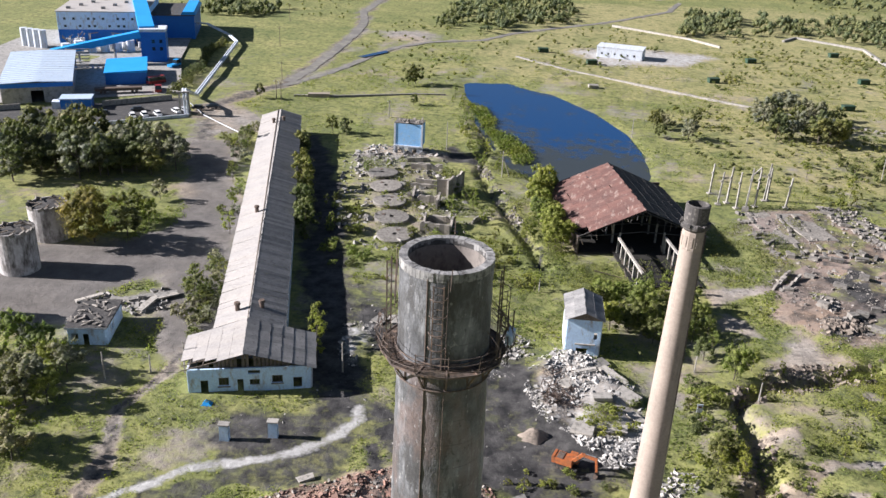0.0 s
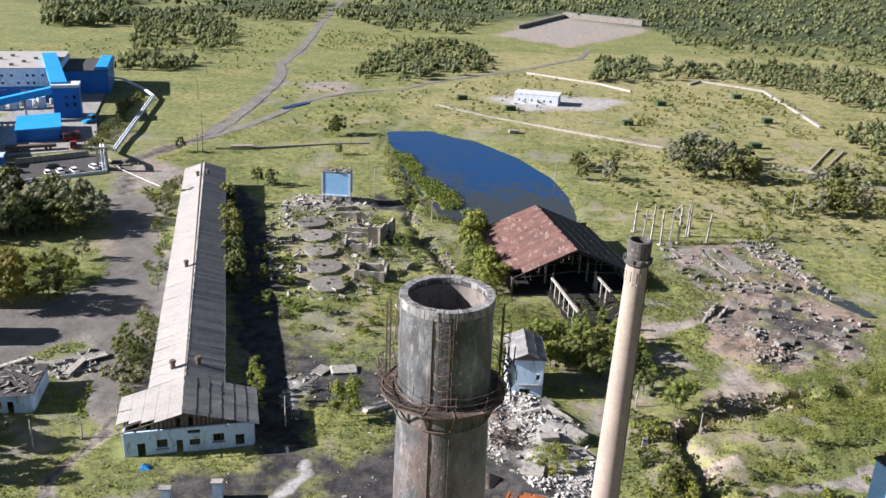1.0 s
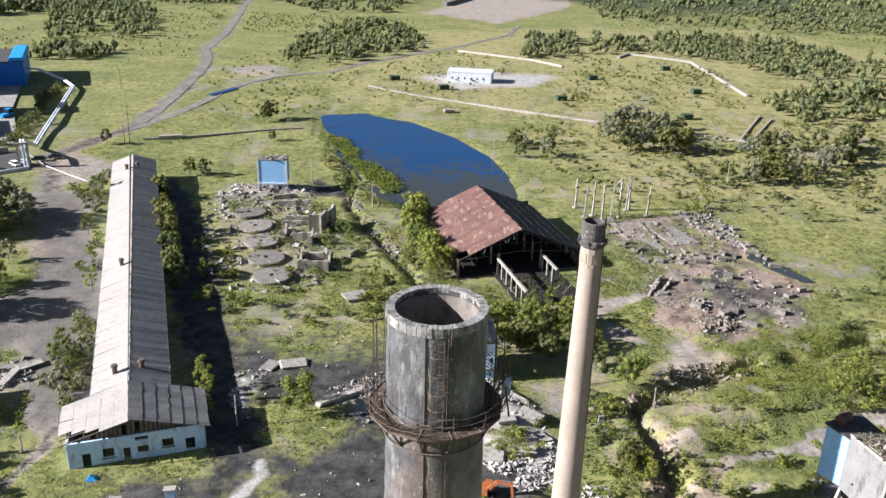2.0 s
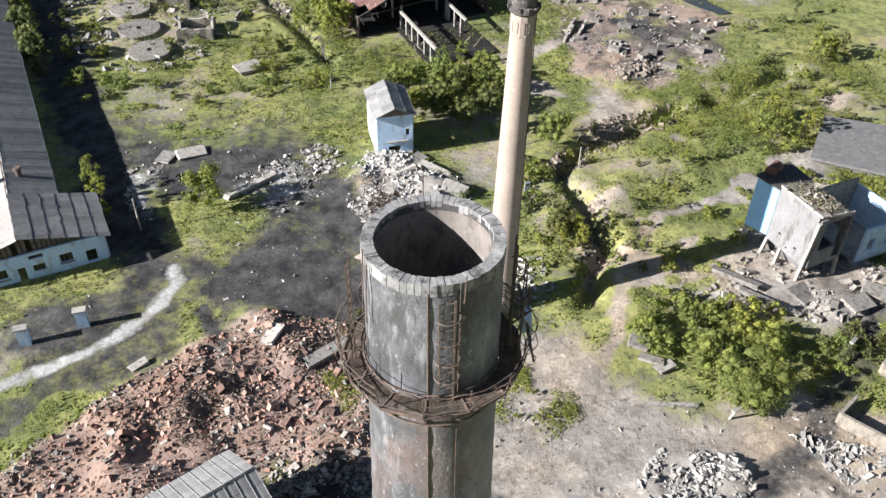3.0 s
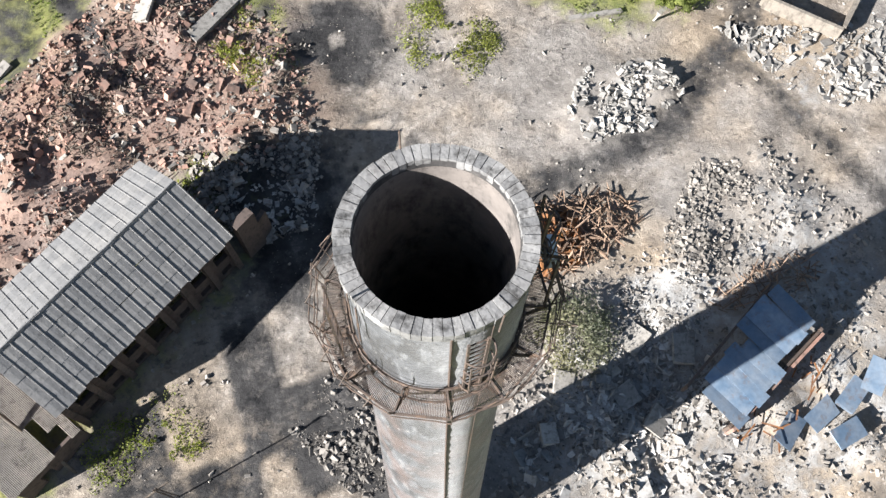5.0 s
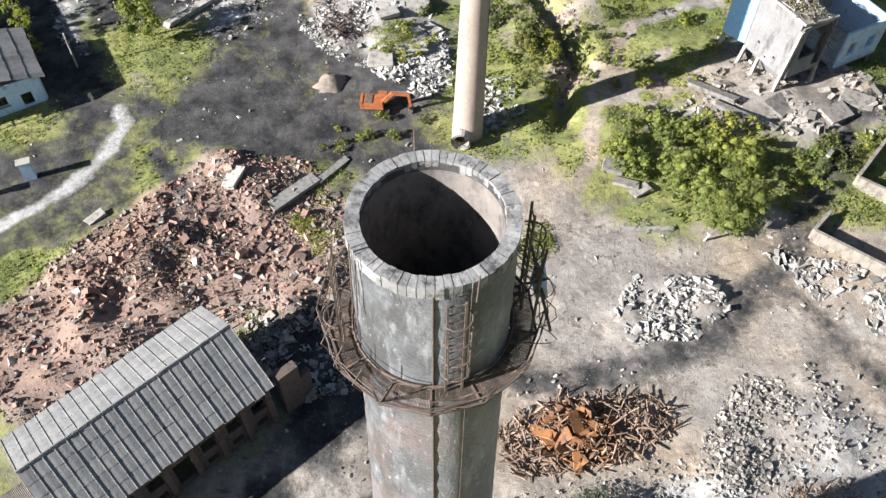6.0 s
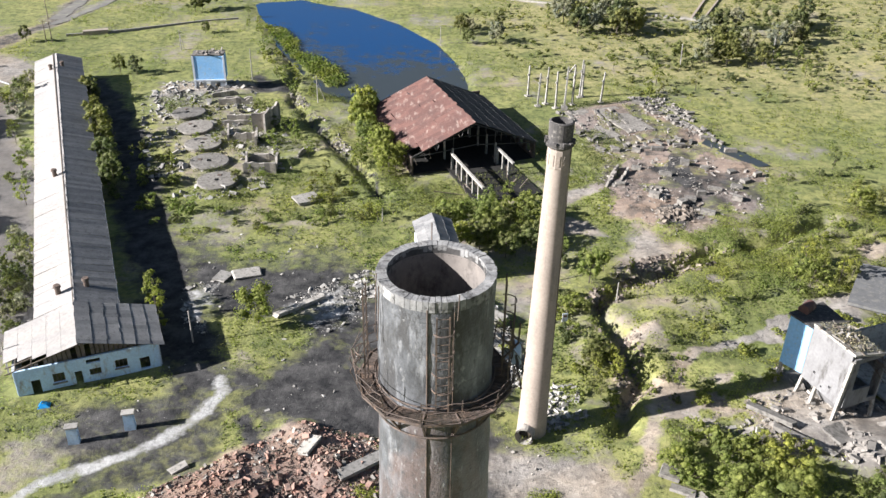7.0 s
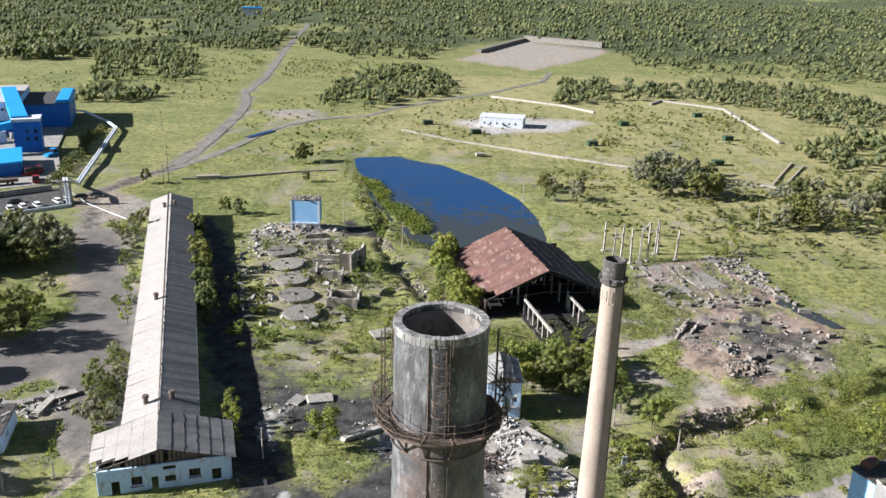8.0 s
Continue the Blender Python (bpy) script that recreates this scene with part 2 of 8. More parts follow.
M = dict(
    ground=ground_material(), water=water_material(), chimney=chimney_material(),
    stack=surface("weathered_render", (0.38, 0.312, 0.258), (0.325, 0.27, 0.225), (0.25, 0.21, 0.18), 4, 0.3, 0.9, amount=0.35, streak=(1, 1, 0.15)),
    buff=surface("buff_concrete", (0.30, 0.262, 0.215), (0.235, 0.205, 0.17), (0.14, 0.122, 0.10), 1.8, 0.25, 0.9, amount=0.6, streak=(1, 1, 0.4)),
    hopperwhite=surface("dirty_limewash", (0.232, 0.225, 0.222), (0.195, 0.188, 0.185), (0.10, 0.092, 0.086), 2.4, 0.4, 0.9, amount=0.42, streak=(1, 1, 0.3)),
    annexroof=surface("weathered_ribbed_sheet", (0.25, 0.222, 0.195), (0.20, 0.18, 0.16), (0.12, 0.105, 0.092), 1.6, 0.25, 0.85, vary="object", spread=0.12),
    track=surface("cinder_track", (0.215, 0.20, 0.178), (0.155, 0.146, 0.132), (0.265, 0.25, 0.20), 12, 1.6, 0.95, amount=0.45),
    # Black for soot and felt, and for shade painted on the barn.
    soot=surface("soot_and_shade_black", (0.045, 0.043, 0.042), (0.075, 0.07, 0.066), (0.13, 0.12, 0.11), 0.8, 0.15),
    liner=surface("sooty_block", (0.30, 0.295, 0.288), (0.22, 0.215, 0.21), (0.08, 0.077, 0.074), 0.7, 0.1, vary="object", spread=0.25),
    inner=surface("chimney_lining", (0.235, 0.205, 0.18), (0.17, 0.15, 0.135), (0.085, 0.077, 0.07), 1.2, 0.2, streak=(1, 1, 0.5)),
    crownsoot=surface("sooty_masonry", (0.090, 0.082, 0.078), (0.062, 0.058, 0.055), (0.21, 0.19, 0.17), 0.9, 0.15),
    stained=surface("stained_whitewash", (0.52, 0.50, 0.49), (0.33, 0.31, 0.30), (0.11, 0.10, 0.092), 2.2, 0.5, vary="object", spread=0.1, amount=0.6, streak=(1, 1, 0.3)),
    grimychunk=surface("dirty_broken_concrete", (0.30, 0.275, 0.25), (0.215, 0.198, 0.178), (0.12, 0.11, 0.097), 3, 0.3, vary="island", spread=0.5),
    grimy=surface("grimy_concrete", (0.27, 0.25, 0.225), (0.205, 0.19, 0.17), (0.115, 0.105, 0.092), 2.0, 0.22, vary="object", spread=0.25, amount=0.6),
    concrete=surface("old_concrete", (0.40, 0.375, 0.34), (0.31, 0.29, 0.26), (0.16, 0.15, 0.135), 2.5, 0.22, vary="object", spread=0.15),
    chunk=surface("broken_concrete", (0.33, 0.302, 0.27), (0.255, 0.233, 0.208), (0.15, 0.136, 0.12), 4, 0.3, vary="island", spread=0.5),
    pale=surface("broken_plaster", (0.40, 0.382, 0.355), (0.29, 0.275, 0.255), (0.16, 0.15, 0.135), 5, 0.3, vary="island", spread=0.5),
    limewhite=surface("broken_limewash", (0.50, 0.485, 0.46), (0.37, 0.355, 0.335), (0.20, 0.19, 0.175), 3, 0.3, vary="island", spread=0.45),
    clod=surface("dry_soil", (0.24, 0.20, 0.165), (0.18, 0.15, 0.125), (0.11, 0.095, 0.08), 4, 0.3, vary="island"),
    redchunk=surface("broken_brick", (0.335, 0.195, 0.150), (0.25, 0.185, 0.155), (0.11, 0.082, 0.070), 2.2, 0.35, vary="island", spread=0.62),
    brick=surface("sooty_brick", (0.132, 0.100, 0.086), (0.100, 0.080, 0.071), (0.06, 0.05, 0.045), 1.6, 0.15, vary="object", spread=0.1),
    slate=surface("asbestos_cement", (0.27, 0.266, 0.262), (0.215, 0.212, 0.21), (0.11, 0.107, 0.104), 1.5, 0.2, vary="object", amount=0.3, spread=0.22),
    slatepale=surface("pale_asbestos_cement", (0.435, 0.408, 0.385), (0.385, 0.362, 0.342), (0.32, 0.30, 0.28), 5.0, 0.5, vary="object", amount=0.25, spread=0.04),
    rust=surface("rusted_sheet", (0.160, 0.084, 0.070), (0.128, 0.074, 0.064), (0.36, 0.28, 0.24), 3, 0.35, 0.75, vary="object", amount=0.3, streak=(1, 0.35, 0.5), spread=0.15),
    rustdark=surface("rusted_steel", (0.120, 0.092, 0.078), (0.085, 0.070, 0.062), (0.19, 0.13, 0.095), 0.8, 0.1, 0.75, vary="island"),
    scrap=surface("orange_rust", (0.30, 0.135, 0.05), (0.18, 0.095, 0.055), (0.10, 0.06, 0.045), 2.5, 0.3, 0.8, vary="island", spread=0.5),
    rusttan=surface("light_rust", (0.30, 0.205, 0.14), (0.22, 0.155, 0.115), (0.13, 0.095, 0.075), 1.5, 0.2, 0.8, vary="island", spread=0.45),
    white=surface("peeling_whitewash", (0.62, 0.66, 0.72), (0.54, 0.58, 0.63), (0.33, 0.30, 0.27), 2.0, 0.35, 0.9, amount=0.35, streak=(1, 1, 0.35)),
    bluewash=surface("faded_blue_wash", (0.40, 0.55, 0.72), (0.50, 0.62, 0.75), (0.32, 0.31, 0.30), 1.5, 0.3, amount=0.3),
    # Whitewash for shaded fronts, with the sky's blue light put into its colour.
    facade=surface("skylit_whitewash", (0.60, 0.78, 0.97), (0.55, 0.72, 0.93), (0.36, 0.34, 0.32), 2.0, 0.35, 0.9, amount=0.38, streak=(1, 1, 0.35)),
    pumpblue=surface("sky_blue_wash", (0.26, 0.52, 0.84), (0.32, 0.56, 0.84), (0.42, 0.46, 0.50), 2.0, 0.35, 0.9, amount=0.2),
    blue=surface("blue_cladding", (0.018, 0.15, 0.52), (0.022, 0.175, 0.56), (0.025, 0.12, 0.42), 6, 0.5, 0.5, bump=0.1, amount=0.1),
    skyblue=surface("light_blue_roofing", (0.02, 0.30, 0.72), (0.03, 0.34, 0.76), (0.03, 0.24, 0.6), 6, 0.5, 0.5, bump=0.1, amount=0.1),
    paleblue=surface("pale_blue_sheet", (0.46, 0.56, 0.68), (0.52, 0.61, 0.71), (0.38, 0.46, 0.56), 5, 0.5, 0.5, bump=0.1, amount=0.2),
    # Near-black for ash, and for interiors whose shade is put into the colour.
    dark=surface("ash_and_unlit_interior", (0.022, 0.02, 0.018), (0.03, 0.028, 0.025), (0.015, 0.014, 0.013), 2, 0.3),
    wood=surface("grey_timber", (0.20, 0.165, 0.13), (0.145, 0.12, 0.10), (0.08, 0.068, 0.058), 2, 0.2, vary="island", spread=0.4),
    bark=surface("bark", (0.13, 0.105, 0.08), (0.10, 0.085, 0.07), (0.06, 0.05, 0.042), 0.5, 0.08),
    orange=surface("orange_paint", (0.42, 0.125, 0.04), (0.34, 0.11, 0.04), (0.17, 0.085, 0.05), 1.0, 0.2, 0.55, bump=0.2, amount=0.55),
    rubber=surface("black_rubber", (0.03, 0.03, 0.03), (0.04, 0.04, 0.038), (0.09, 0.08, 0.07), 0.6, 0.1),
    steel=surface("dull_steel", (0.30, 0.31, 0.32), (0.24, 0.25, 0.26), (0.16, 0.13, 0.11), 1.5, 0.2, 0.55, 0.6),
    tin=surface("blue_grey_tin", (0.17, 0.25, 0.35), (0.30, 0.35, 0.41), (0.22, 0.16, 0.12), 2.2, 0.4, 0.45, 0.35, vary="object", amount=0.25),
    felt=surface("roofing_felt", (0.155, 0.152, 0.150), (0.12, 0.118, 0.116), (0.20, 0.19, 0.17), 1.6, 0.3, vary=""),
    asphalt=surface("asphalt", (0.075, 0.072, 0.07), (0.055, 0.053, 0.052), (0.12, 0.11, 0.10), 6, 0.5, vary=""),
    yard=surface("yard_concrete", (0.36, 0.34, 0.31), (0.30, 0.285, 0.26), (0.17, 0.16, 0.15), 6, 0.5),
    carwhite=surface("white_paint", (0.75, 0.75, 0.75), (0.70, 0.70, 0.70), (0.5, 0.5, 0.5), 2, 0.3, 0.3, bump=0.02, amount=0.1, vary="object", spread=0.1),
    carred=surface("red_paint", (0.30, 0.03, 0.03), (0.26, 0.03, 0.03), (0.15, 0.05, 0.04), 2, 0.3, 0.35, bump=0.02, amount=0.1),
    cargrey=surface("dark_car_paint", (0.05, 0.055, 0.06), (0.04, 0.045, 0.05), (0.10, 0.09, 0.08), 2, 0.3, 0.3, bump=0.02, amount=0.1),
    darkgreen=surface("dark_green_paint", (0.03, 0.075, 0.045), (0.035, 0.065, 0.04), (0.05, 0.05, 0.04), 2, 0.3, 0.7),
    leaf=leaf_material("leaves", (0.098, 0.108, 0.045), (0.272, 0.270, 0.116)),
    # Paler, greyer leaves: distance haze is put into their colour.
    leaffar=leaf_material("hazed_far_leaves", (0.092, 0.110, 0.064), (0.205, 0.220, 0.122), 0.3, 1.0, 9.0),
    roofgrey=surface("grey_cement_sheet", (0.265, 0.26, 0.255), (0.22, 0.217, 0.214), (0.14, 0.137, 0.134), 1.5, 0.2, vary="object", amount=0.3, spread=0.12),
    leafbright=leaf_material("fresh_leaves", (0.170, 0.190, 0.058), (0.350, 0.360, 0.120)),
    leafdark=leaf_material("dark_leaves", (0.072, 0.084, 0.037), (0.192, 0.194, 0.082), 0.35),
    leafgrey=leaf_material("grey_leaves", (0.165, 0.160, 0.118), (0.300, 0.288, 0.220), 0.3),
    leafgold=leaf_material("turning_leaves", (0.150, 0.125, 0.030), (0.36, 0.270, 0.065), 0.4),
    deadgrass=leaf_material("dry_weeds", (0.15, 0.138, 0.118), (0.27, 0.25, 0.215), 0.15, 0.12),
    grass=leaf_material("grass_blades", (0.140, 0.170, 0.040), (0.29, 0.290, 0.090)),
)
glass = bpy.data.materials.new("window_glass")
glass.use_nodes = True
glass.node_tree.nodes["Principled BSDF"].inputs["Base Color"].default_value = (0.02, 0.03, 0.04, 1)
glass.node_tree.nodes["Principled BSDF"].inputs["Roughness"].default_value = 0.08
M["glass"] = glass


# ---- mesh tools ----
rng = np.random.default_rng(7)


class Shape:
    """Gathers vertices and faces of one mesh."""

    def __init__(self):
        self.v, self.f = [], []

    def add(self, pts, faces):
        n = len(self.v)
        self.v.extend(tuple(map(float, p)) for p in pts)
        self.f.extend(tuple(i + n for i in f) for f in faces)
        return self

    def hexa(self, p):
        """Eight corners: the lower four round, then the upper four."""
        return self.add(p, [(3, 2, 1, 0), (4, 5, 6, 7), (0, 1, 5, 4), (1, 2, 6, 5), (2, 3, 7, 6), (3, 0, 4, 7)])

    def box(self, x0, y0, z0, x1, y1, z1):
        return self.hexa([(x0, y0, z0), (x1, y0, z0), (x1, y1, z0), (x0, y1, z0), (x0, y0, z1), (x1, y0, z1), (x1, y1, z1), (x0, y1, z1)])

    def beam(self, p, q, w, h=None):
        """A square bar from p to q."""
        p, q, h = Vector(p), Vector(q), h or w
        d = (q - p).normalized()
        side = d.cross(Vector((0, 0, 1)) if abs(d.z) < 0.95 else Vector((1, 0, 0))).normalized()
        up = side.cross(d)
        a, b = side * w / 2, up * h / 2
        return self.hexa([p - a - b, p + a - b, p + a + b, p - a + b, q - a - b, q + a - b, q + a + b, q - a + b])

    def tube(self, p, q, r, r2=None, n=8, caps=True):
        p, q, r2 = Vector(p), Vector(q), r if r2 is None else r2
        d = (q - p).normalized()
        side = d.cross(Vector((0, 0, 1)) if abs(d.z) < 0.95 else Vector((1, 0, 0))).normalized()
        up = side.cross(d)
        ring = [(math.cos(2 * math.pi * i / n), math.sin(2 * math.pi * i / n)) for i in range(n)]
        pts = [p + (side * c + up * s) * r for c, s in ring] + [q + (side * c + up * s) * r2 for c, s in ring]
        faces = [(i, (i + 1) % n, n + (i + 1) % n, n + i) for i in range(n)]
        if caps:
            faces += [tuple(range(n))[::-1], tuple(range(n, 2 * n))]
        return self.add(pts, faces)

    def path(self, pts, r, n=6):
        """One bent tube through the points."""
        pts = [Vector(p) for p in pts]
        rings = []
        for i, p in enumerate(pts):
            d = (pts[min(i + 1, len(pts) - 1)] - pts[max(i - 1, 0)]).normalized()
            side = d.cross(Vector((0, 0, 1)) if abs(d.z) < 0.9 else Vector((1, 0, 0))).normalized()
            up = side.cross(d)
            rings += [p + (side * math.cos(2 * math.pi * k / n) + up * math.sin(2 * math.pi * k / n)) * r for k in range(n)]
        m = len(pts)
        faces = [(j * n + k, j * n + (k + 1) % n, (j + 1) * n + (k + 1) % n, (j + 1) * n + k) for j in range(m - 1) for k in range(n)]
        return self.add(rings, faces + [tuple(range(n))[::-1], tuple(range((m - 1) * n, m * n))])

    def hoop(self, c, rx, r, a0=0.0, a1=2 * math.pi, seg=16, ax=(1, 0, 0), ay=(0, 1, 0), n=5):
        c, ax, ay = Vector(c), Vector(ax), Vector(ay)
        return self.path([c + ax * rx * math.cos(a0 + (a1 - a0) * i / seg) + ay * rx * math.sin(a0 + (a1 - a0) * i / seg) for i in range(seg + 1)], r, n)

    def lathe(self, profile, n=64, a0=0.0):
        """Rings of (radius, z), joined upwards."""
        k = len(profile)
        pts = [(r * math.cos(a0 + 2 * math.pi * i / n), r * math.sin(a0 + 2 * math.pi * i / n), z) for r, z in profile for i in range(n)]
        faces = [(j * n + i, j * n + (i + 1) % n, (j + 1) * n + (i + 1) % n, (j + 1) * n + i) for j in range(k - 1) for i in range(n)]
        return self.add(pts, faces)

    def wall(self, a, b, z0, z1, thick, holes=()):
        """A wall from a to b (x, y) with openings (start, end, sill, head) along it, which go through."""
        a, b = Vector((*a, 0)), Vector((*b, 0))
        d = (b - a).normalized()
        nrm = Vector((-d.y, d.x, 0)) * thick / 2
        length = (b - a).length
        xs = sorted({0.0, length, *[min(max(h[k], 0), length) for h in holes for k in (0, 1)]})
        zs = sorted({z0, z1, *[min(max(h[k], z0), z1) for h in holes for k in (2, 3)]})
        nx, nz = len(xs), len(zs)
        solid = {(i, j): not any(h[0] < (xs[i] + xs[i + 1]) / 2 < h[1] and h[2] < (zs[j] + zs[j + 1]) / 2 < h[3] for h in holes) for i in range(nx - 1) for j in range(nz - 1)}
        pts, ids, faces = [], {}, []

        def at(i, j, side):
            if (i, j, side) not in ids:
                ids[i, j, side] = len(pts)
                p = a + d * xs[i] + nrm * side
                pts.append((p.x, p.y, zs[j]))
            return ids[i, j, side]
        for (i, j), full in solid.items():
            if not full:
                continue
            faces.append((at(i, j, -1), at(i + 1, j, -1), at(i + 1, j + 1, -1), at(i, j + 1, -1)))
            faces.append((at(i + 1, j, 1), at(i, j, 1), at(i, j + 1, 1), at(i + 1, j + 1, 1)))
            for (di, dj), (p, q) in (((-1, 0), ((i, j + 1), (i, j))), ((1, 0), ((i + 1, j), (i + 1, j + 1))), ((0, -1), ((i, j), (i + 1, j))), ((0, 1), ((i + 1, j + 1), (i, j + 1)))):
                if not solid.get((i + di, j + dj), False):
                    faces.append((at(*p, 1), at(*q, 1), at(*q, -1), at(*p, -1)))
        return self.add(pts, faces)

    def mesh(self, name):
        me = bpy.data.meshes.new(name)
        me.from_pydata(self.v, [], self.f)
        me.update()
        return me


def part(name, shape, material, parent=None, label="", smooth=False):
    """Links a shape as one mesh object, under a thing or a part."""
    me = shape.mesh(name) if isinstance(shape, Shape) else shape
    if not me.materials:
        me.materials.append(M[material] if isinstance(material, str) else material)
    if smooth:
        for p in me.polygons:
            p.use_smooth = True
    ob = new(name, me)
    if parent:
        ob.parent = parent
    return tagged(ob, label)


def thing(name, label, category, at=None, group="", kind=""):
    ob = new(name)
    if at is not None:
        ob.matrix_basis = at
    return tagged(ob, label, category, group, kind)


def vnoise(x, y, cell, seed=0):
    """Smooth value noise between 0 and 1 on arrays."""
    x, y = np.asarray(x) / cell + 1000.5, np.asarray(y) / cell + 1000.5
    i, j = np.floor(x).astype(np.int64), np.floor(y).astype(np.int64)
    u, v = x - i, y - j
    u, v = u * u * (3 - 2 * u), v * v * (3 - 2 * v)

    def h(a, b):
        n = (a * 374761393 + b * 668265263 + seed * 974711) & 0x7FFFFFFF
        n = ((n ^ (n >> 13)) * 1274126177) & 0x7FFFFFFF
        return ((n ^ (n >> 16)) & 0xFFFF) / 65535.0
    return (h(i, j) * (1 - u) + h(i + 1, j) * u) * (1 - v) + (h(i, j + 1) * (1 - u) + h(i + 1, j + 1) * u) * v


def inside(poly, x, y):
    x, y = np.asarray(x, float), np.asarray(y, float)
    r = np.zeros(x.shape, bool)
    for (ax, ay), (bx, by) in zip(poly, poly[1:] + poly[:1]):
        if ay != by:
            r ^= ((ay > y) != (by > y)) & (x < (bx - ax) * (y - ay) / (by - ay) + ax)
    return r


def line_dist(line, x, y):
    x, y = np.asarray(x, float), np.asarray(y, float)
    best = np.full(x.shape, 1e9)
    for (ax, ay), (bx, by) in zip(line, line[1:]):
        dx, dy = bx - ax, by - ay
        t = np.clip(((x - ax) * dx + (y - ay) * dy) / (dx * dx + dy * dy + 1e-9), 0, 1)
        best = np.minimum(best, np.hypot(x - ax - t * dx, y - ay - t * dy))
    return best


def area(poly, x, y, soft):
    """1 well inside the polygon, 0 well outside, 0.5 at its edge."""
    d = line_dist(poly + poly[:1], x, y)
    return np.clip(0.5 + np.where(inside(poly, x, y), d, -d) / soft / 2, 0, 1)


def band(line, x, y, width, soft):
    return np.clip(0.5 + (width / 2 - line_dist(line, x, y)) / soft / 2, 0, 1)


# ---- ground ----
POND = [(-57, 297), (-54, 304), (-41, 307), (-24, 298), (-5, 274), (6, 252), (12, 230), (14, 208), (12, 194), (-4, 190), (-11, 192), (-24, 207), (-31, 222), (-41, 248), (-48, 275)]
COAL = [(-45, 122), (-10, 120), (-4, 104), (0, 84), (16, 78), (12, 60), (-4, 62), (-20, 66), (-28, 70), (-38, 62), (-38, 78), (-30, 92), (-40, 106)]
# Coal-coloured strip that also paints the workshop's cast shadow onto the ground.
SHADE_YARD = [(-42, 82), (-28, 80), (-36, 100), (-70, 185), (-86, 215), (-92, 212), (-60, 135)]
WORKS = [(2, 62), (24, 61), (27, 50), (40, 42), (50, 46), (62, 40), (95, 45), (95, -25), (-45, -25), (-34, 12), (-9, 32), (-1, 44)]
YARD = [(-123, 196), (-108, 200), (-93, 165), (-80, 148), (-68, 112), (-60, 92), (-66, 82), (-76, 96), (-82, 112), (-90, 100), (-84, 90), (-104, 78), (-135, 92), (-128, 112), (-100, 122), (-93, 132), (-100, 156)]
RUIN = [(38, 186), (60, 197), (74, 172), (80, 148), (72, 129), (50, 119), (38, 130), (42, 154)]
DISCS = [(-46, 212), (-26, 160), (-28, 140), (-44, 134), (-56, 142), (-74, 203)]
SLAG = [(-41, 653), (-20, 700), (17, 822), (89, 778), (96, 748), (52, 653), (20, 599)]
LIME = [(-30, 392), (-6, 356), (32, 370), (52, 406), (10, 412)]
REDPILE = [(-16, 66), (-5, 63), (0, 54), (1, 42), (-8, 38), (-18, 41), (-34, 31), (-48, 36), (-44, 44), (-30, 56)]
WHITEPILE = [(-4, 98), (1, 105), (8, 103), (14, 95), (16.5, 85), (16, 74), (11, 71), (7.5, 75), (3.5, 79), (-0.5, 82), (-4, 89)]
GREYPILE = [(26, 34), (30, 39), (38, 37), (39, 33), (34, 30), (27, 30)]
EASTPILE = [(8, 16), (30, 17), (45, 25), (52, 12), (50, -14), (6, -14)]
BINPILE = [(43, 62), (50, 68), (54, 76), (64, 70), (72, 64), (70, 54), (58, 56), (48, 57)]
DRY = [(14, 300), (30, 200), (70, 200), (200, 140), (400, 300), (200, 620), (-60, 560), (-70, 330)]
TRACK = [(-64, 84), (-63.5, 70), (-62.5, 58), (-59, 46), (-54, 30)]
WHITEPATH = [(-60, 43), (-56, 47), (-48.3, 55), (-38.2, 61.1), (-32.1, 65.6), (-28.2, 72), (-28.2, 77)]
ROAD = [(-240, 1100), (-219, 928), (-192, 743), (-167.5, 599), (-152, 506), (-148, 453), (-137, 421), (-130, 380), (-125, 335), (-122.7, 300), (-123, 274), (-131, 245), (-134, 228), (-118, 200)]
ROADS = [[(-122, 271), (-113, 297), (-108, 334), (-101, 363), (-90, 379), (-67, 396), (-56, 421), (-28, 459), (-3, 493), (26, 542), (34, 590)], [(-125, 335), (-112, 362), (-90, 379)]]
TRACK_EAST = [(26, 52), (30, 60), (33, 66), (40, 77), (59, 89), (80, 96)]
TRENCHES = [[(29, 66), (32.6, 77), (33.7, 85), (31, 93), (36, 101), (44, 105), (56, 112)], [(63, 114), (72, 119), (84, 126)]]
RUTS = [[(0, 62), (8, 56), (13, 48), (20, 46), (28, 48), (38, 44)], [(28, 30), (40, 31), (52, 37), (60, 47), (75, 62)], [(52, 37), (62, 28), (72, 16)], [(9, 34), (6, 20), (0, 9), (-14, 3), (-30, 0)], [(-26, 72), (-12, 70), (2, 71), (14, 72)], [(-20, 64), (-14, 76), (-10, 92)], [(-30, 76), (-18, 84), (-8, 84)]]
DRIVE = [(8, 31), (15, 28), (22, 27.3), (34, 28.9), (39.4, 31.6), (44.5, 35.6), (49.5, 39.2), (54, 45), (70, 60), (90, 70)]
CHANNEL = [(-50, 272), (-48, 267), (-40, 242), (-33, 222), (-33.5, 203), (-30.5, 194), (-24.7, 179), (-19, 166), (-14.4, 157), (-10.7, 150), (-6, 138)]
POOL = [(-46, 218), (-42, 219), (-31, 207), (-34, 203), (-43, 203)]
REEDS = [(-50, 272), (-43, 268), (-36, 252), (-36, 241), (-28.5, 236), (-20.5, 222), (-18, 211), (-22.5, 208), (-30, 222), (-38, 240)]
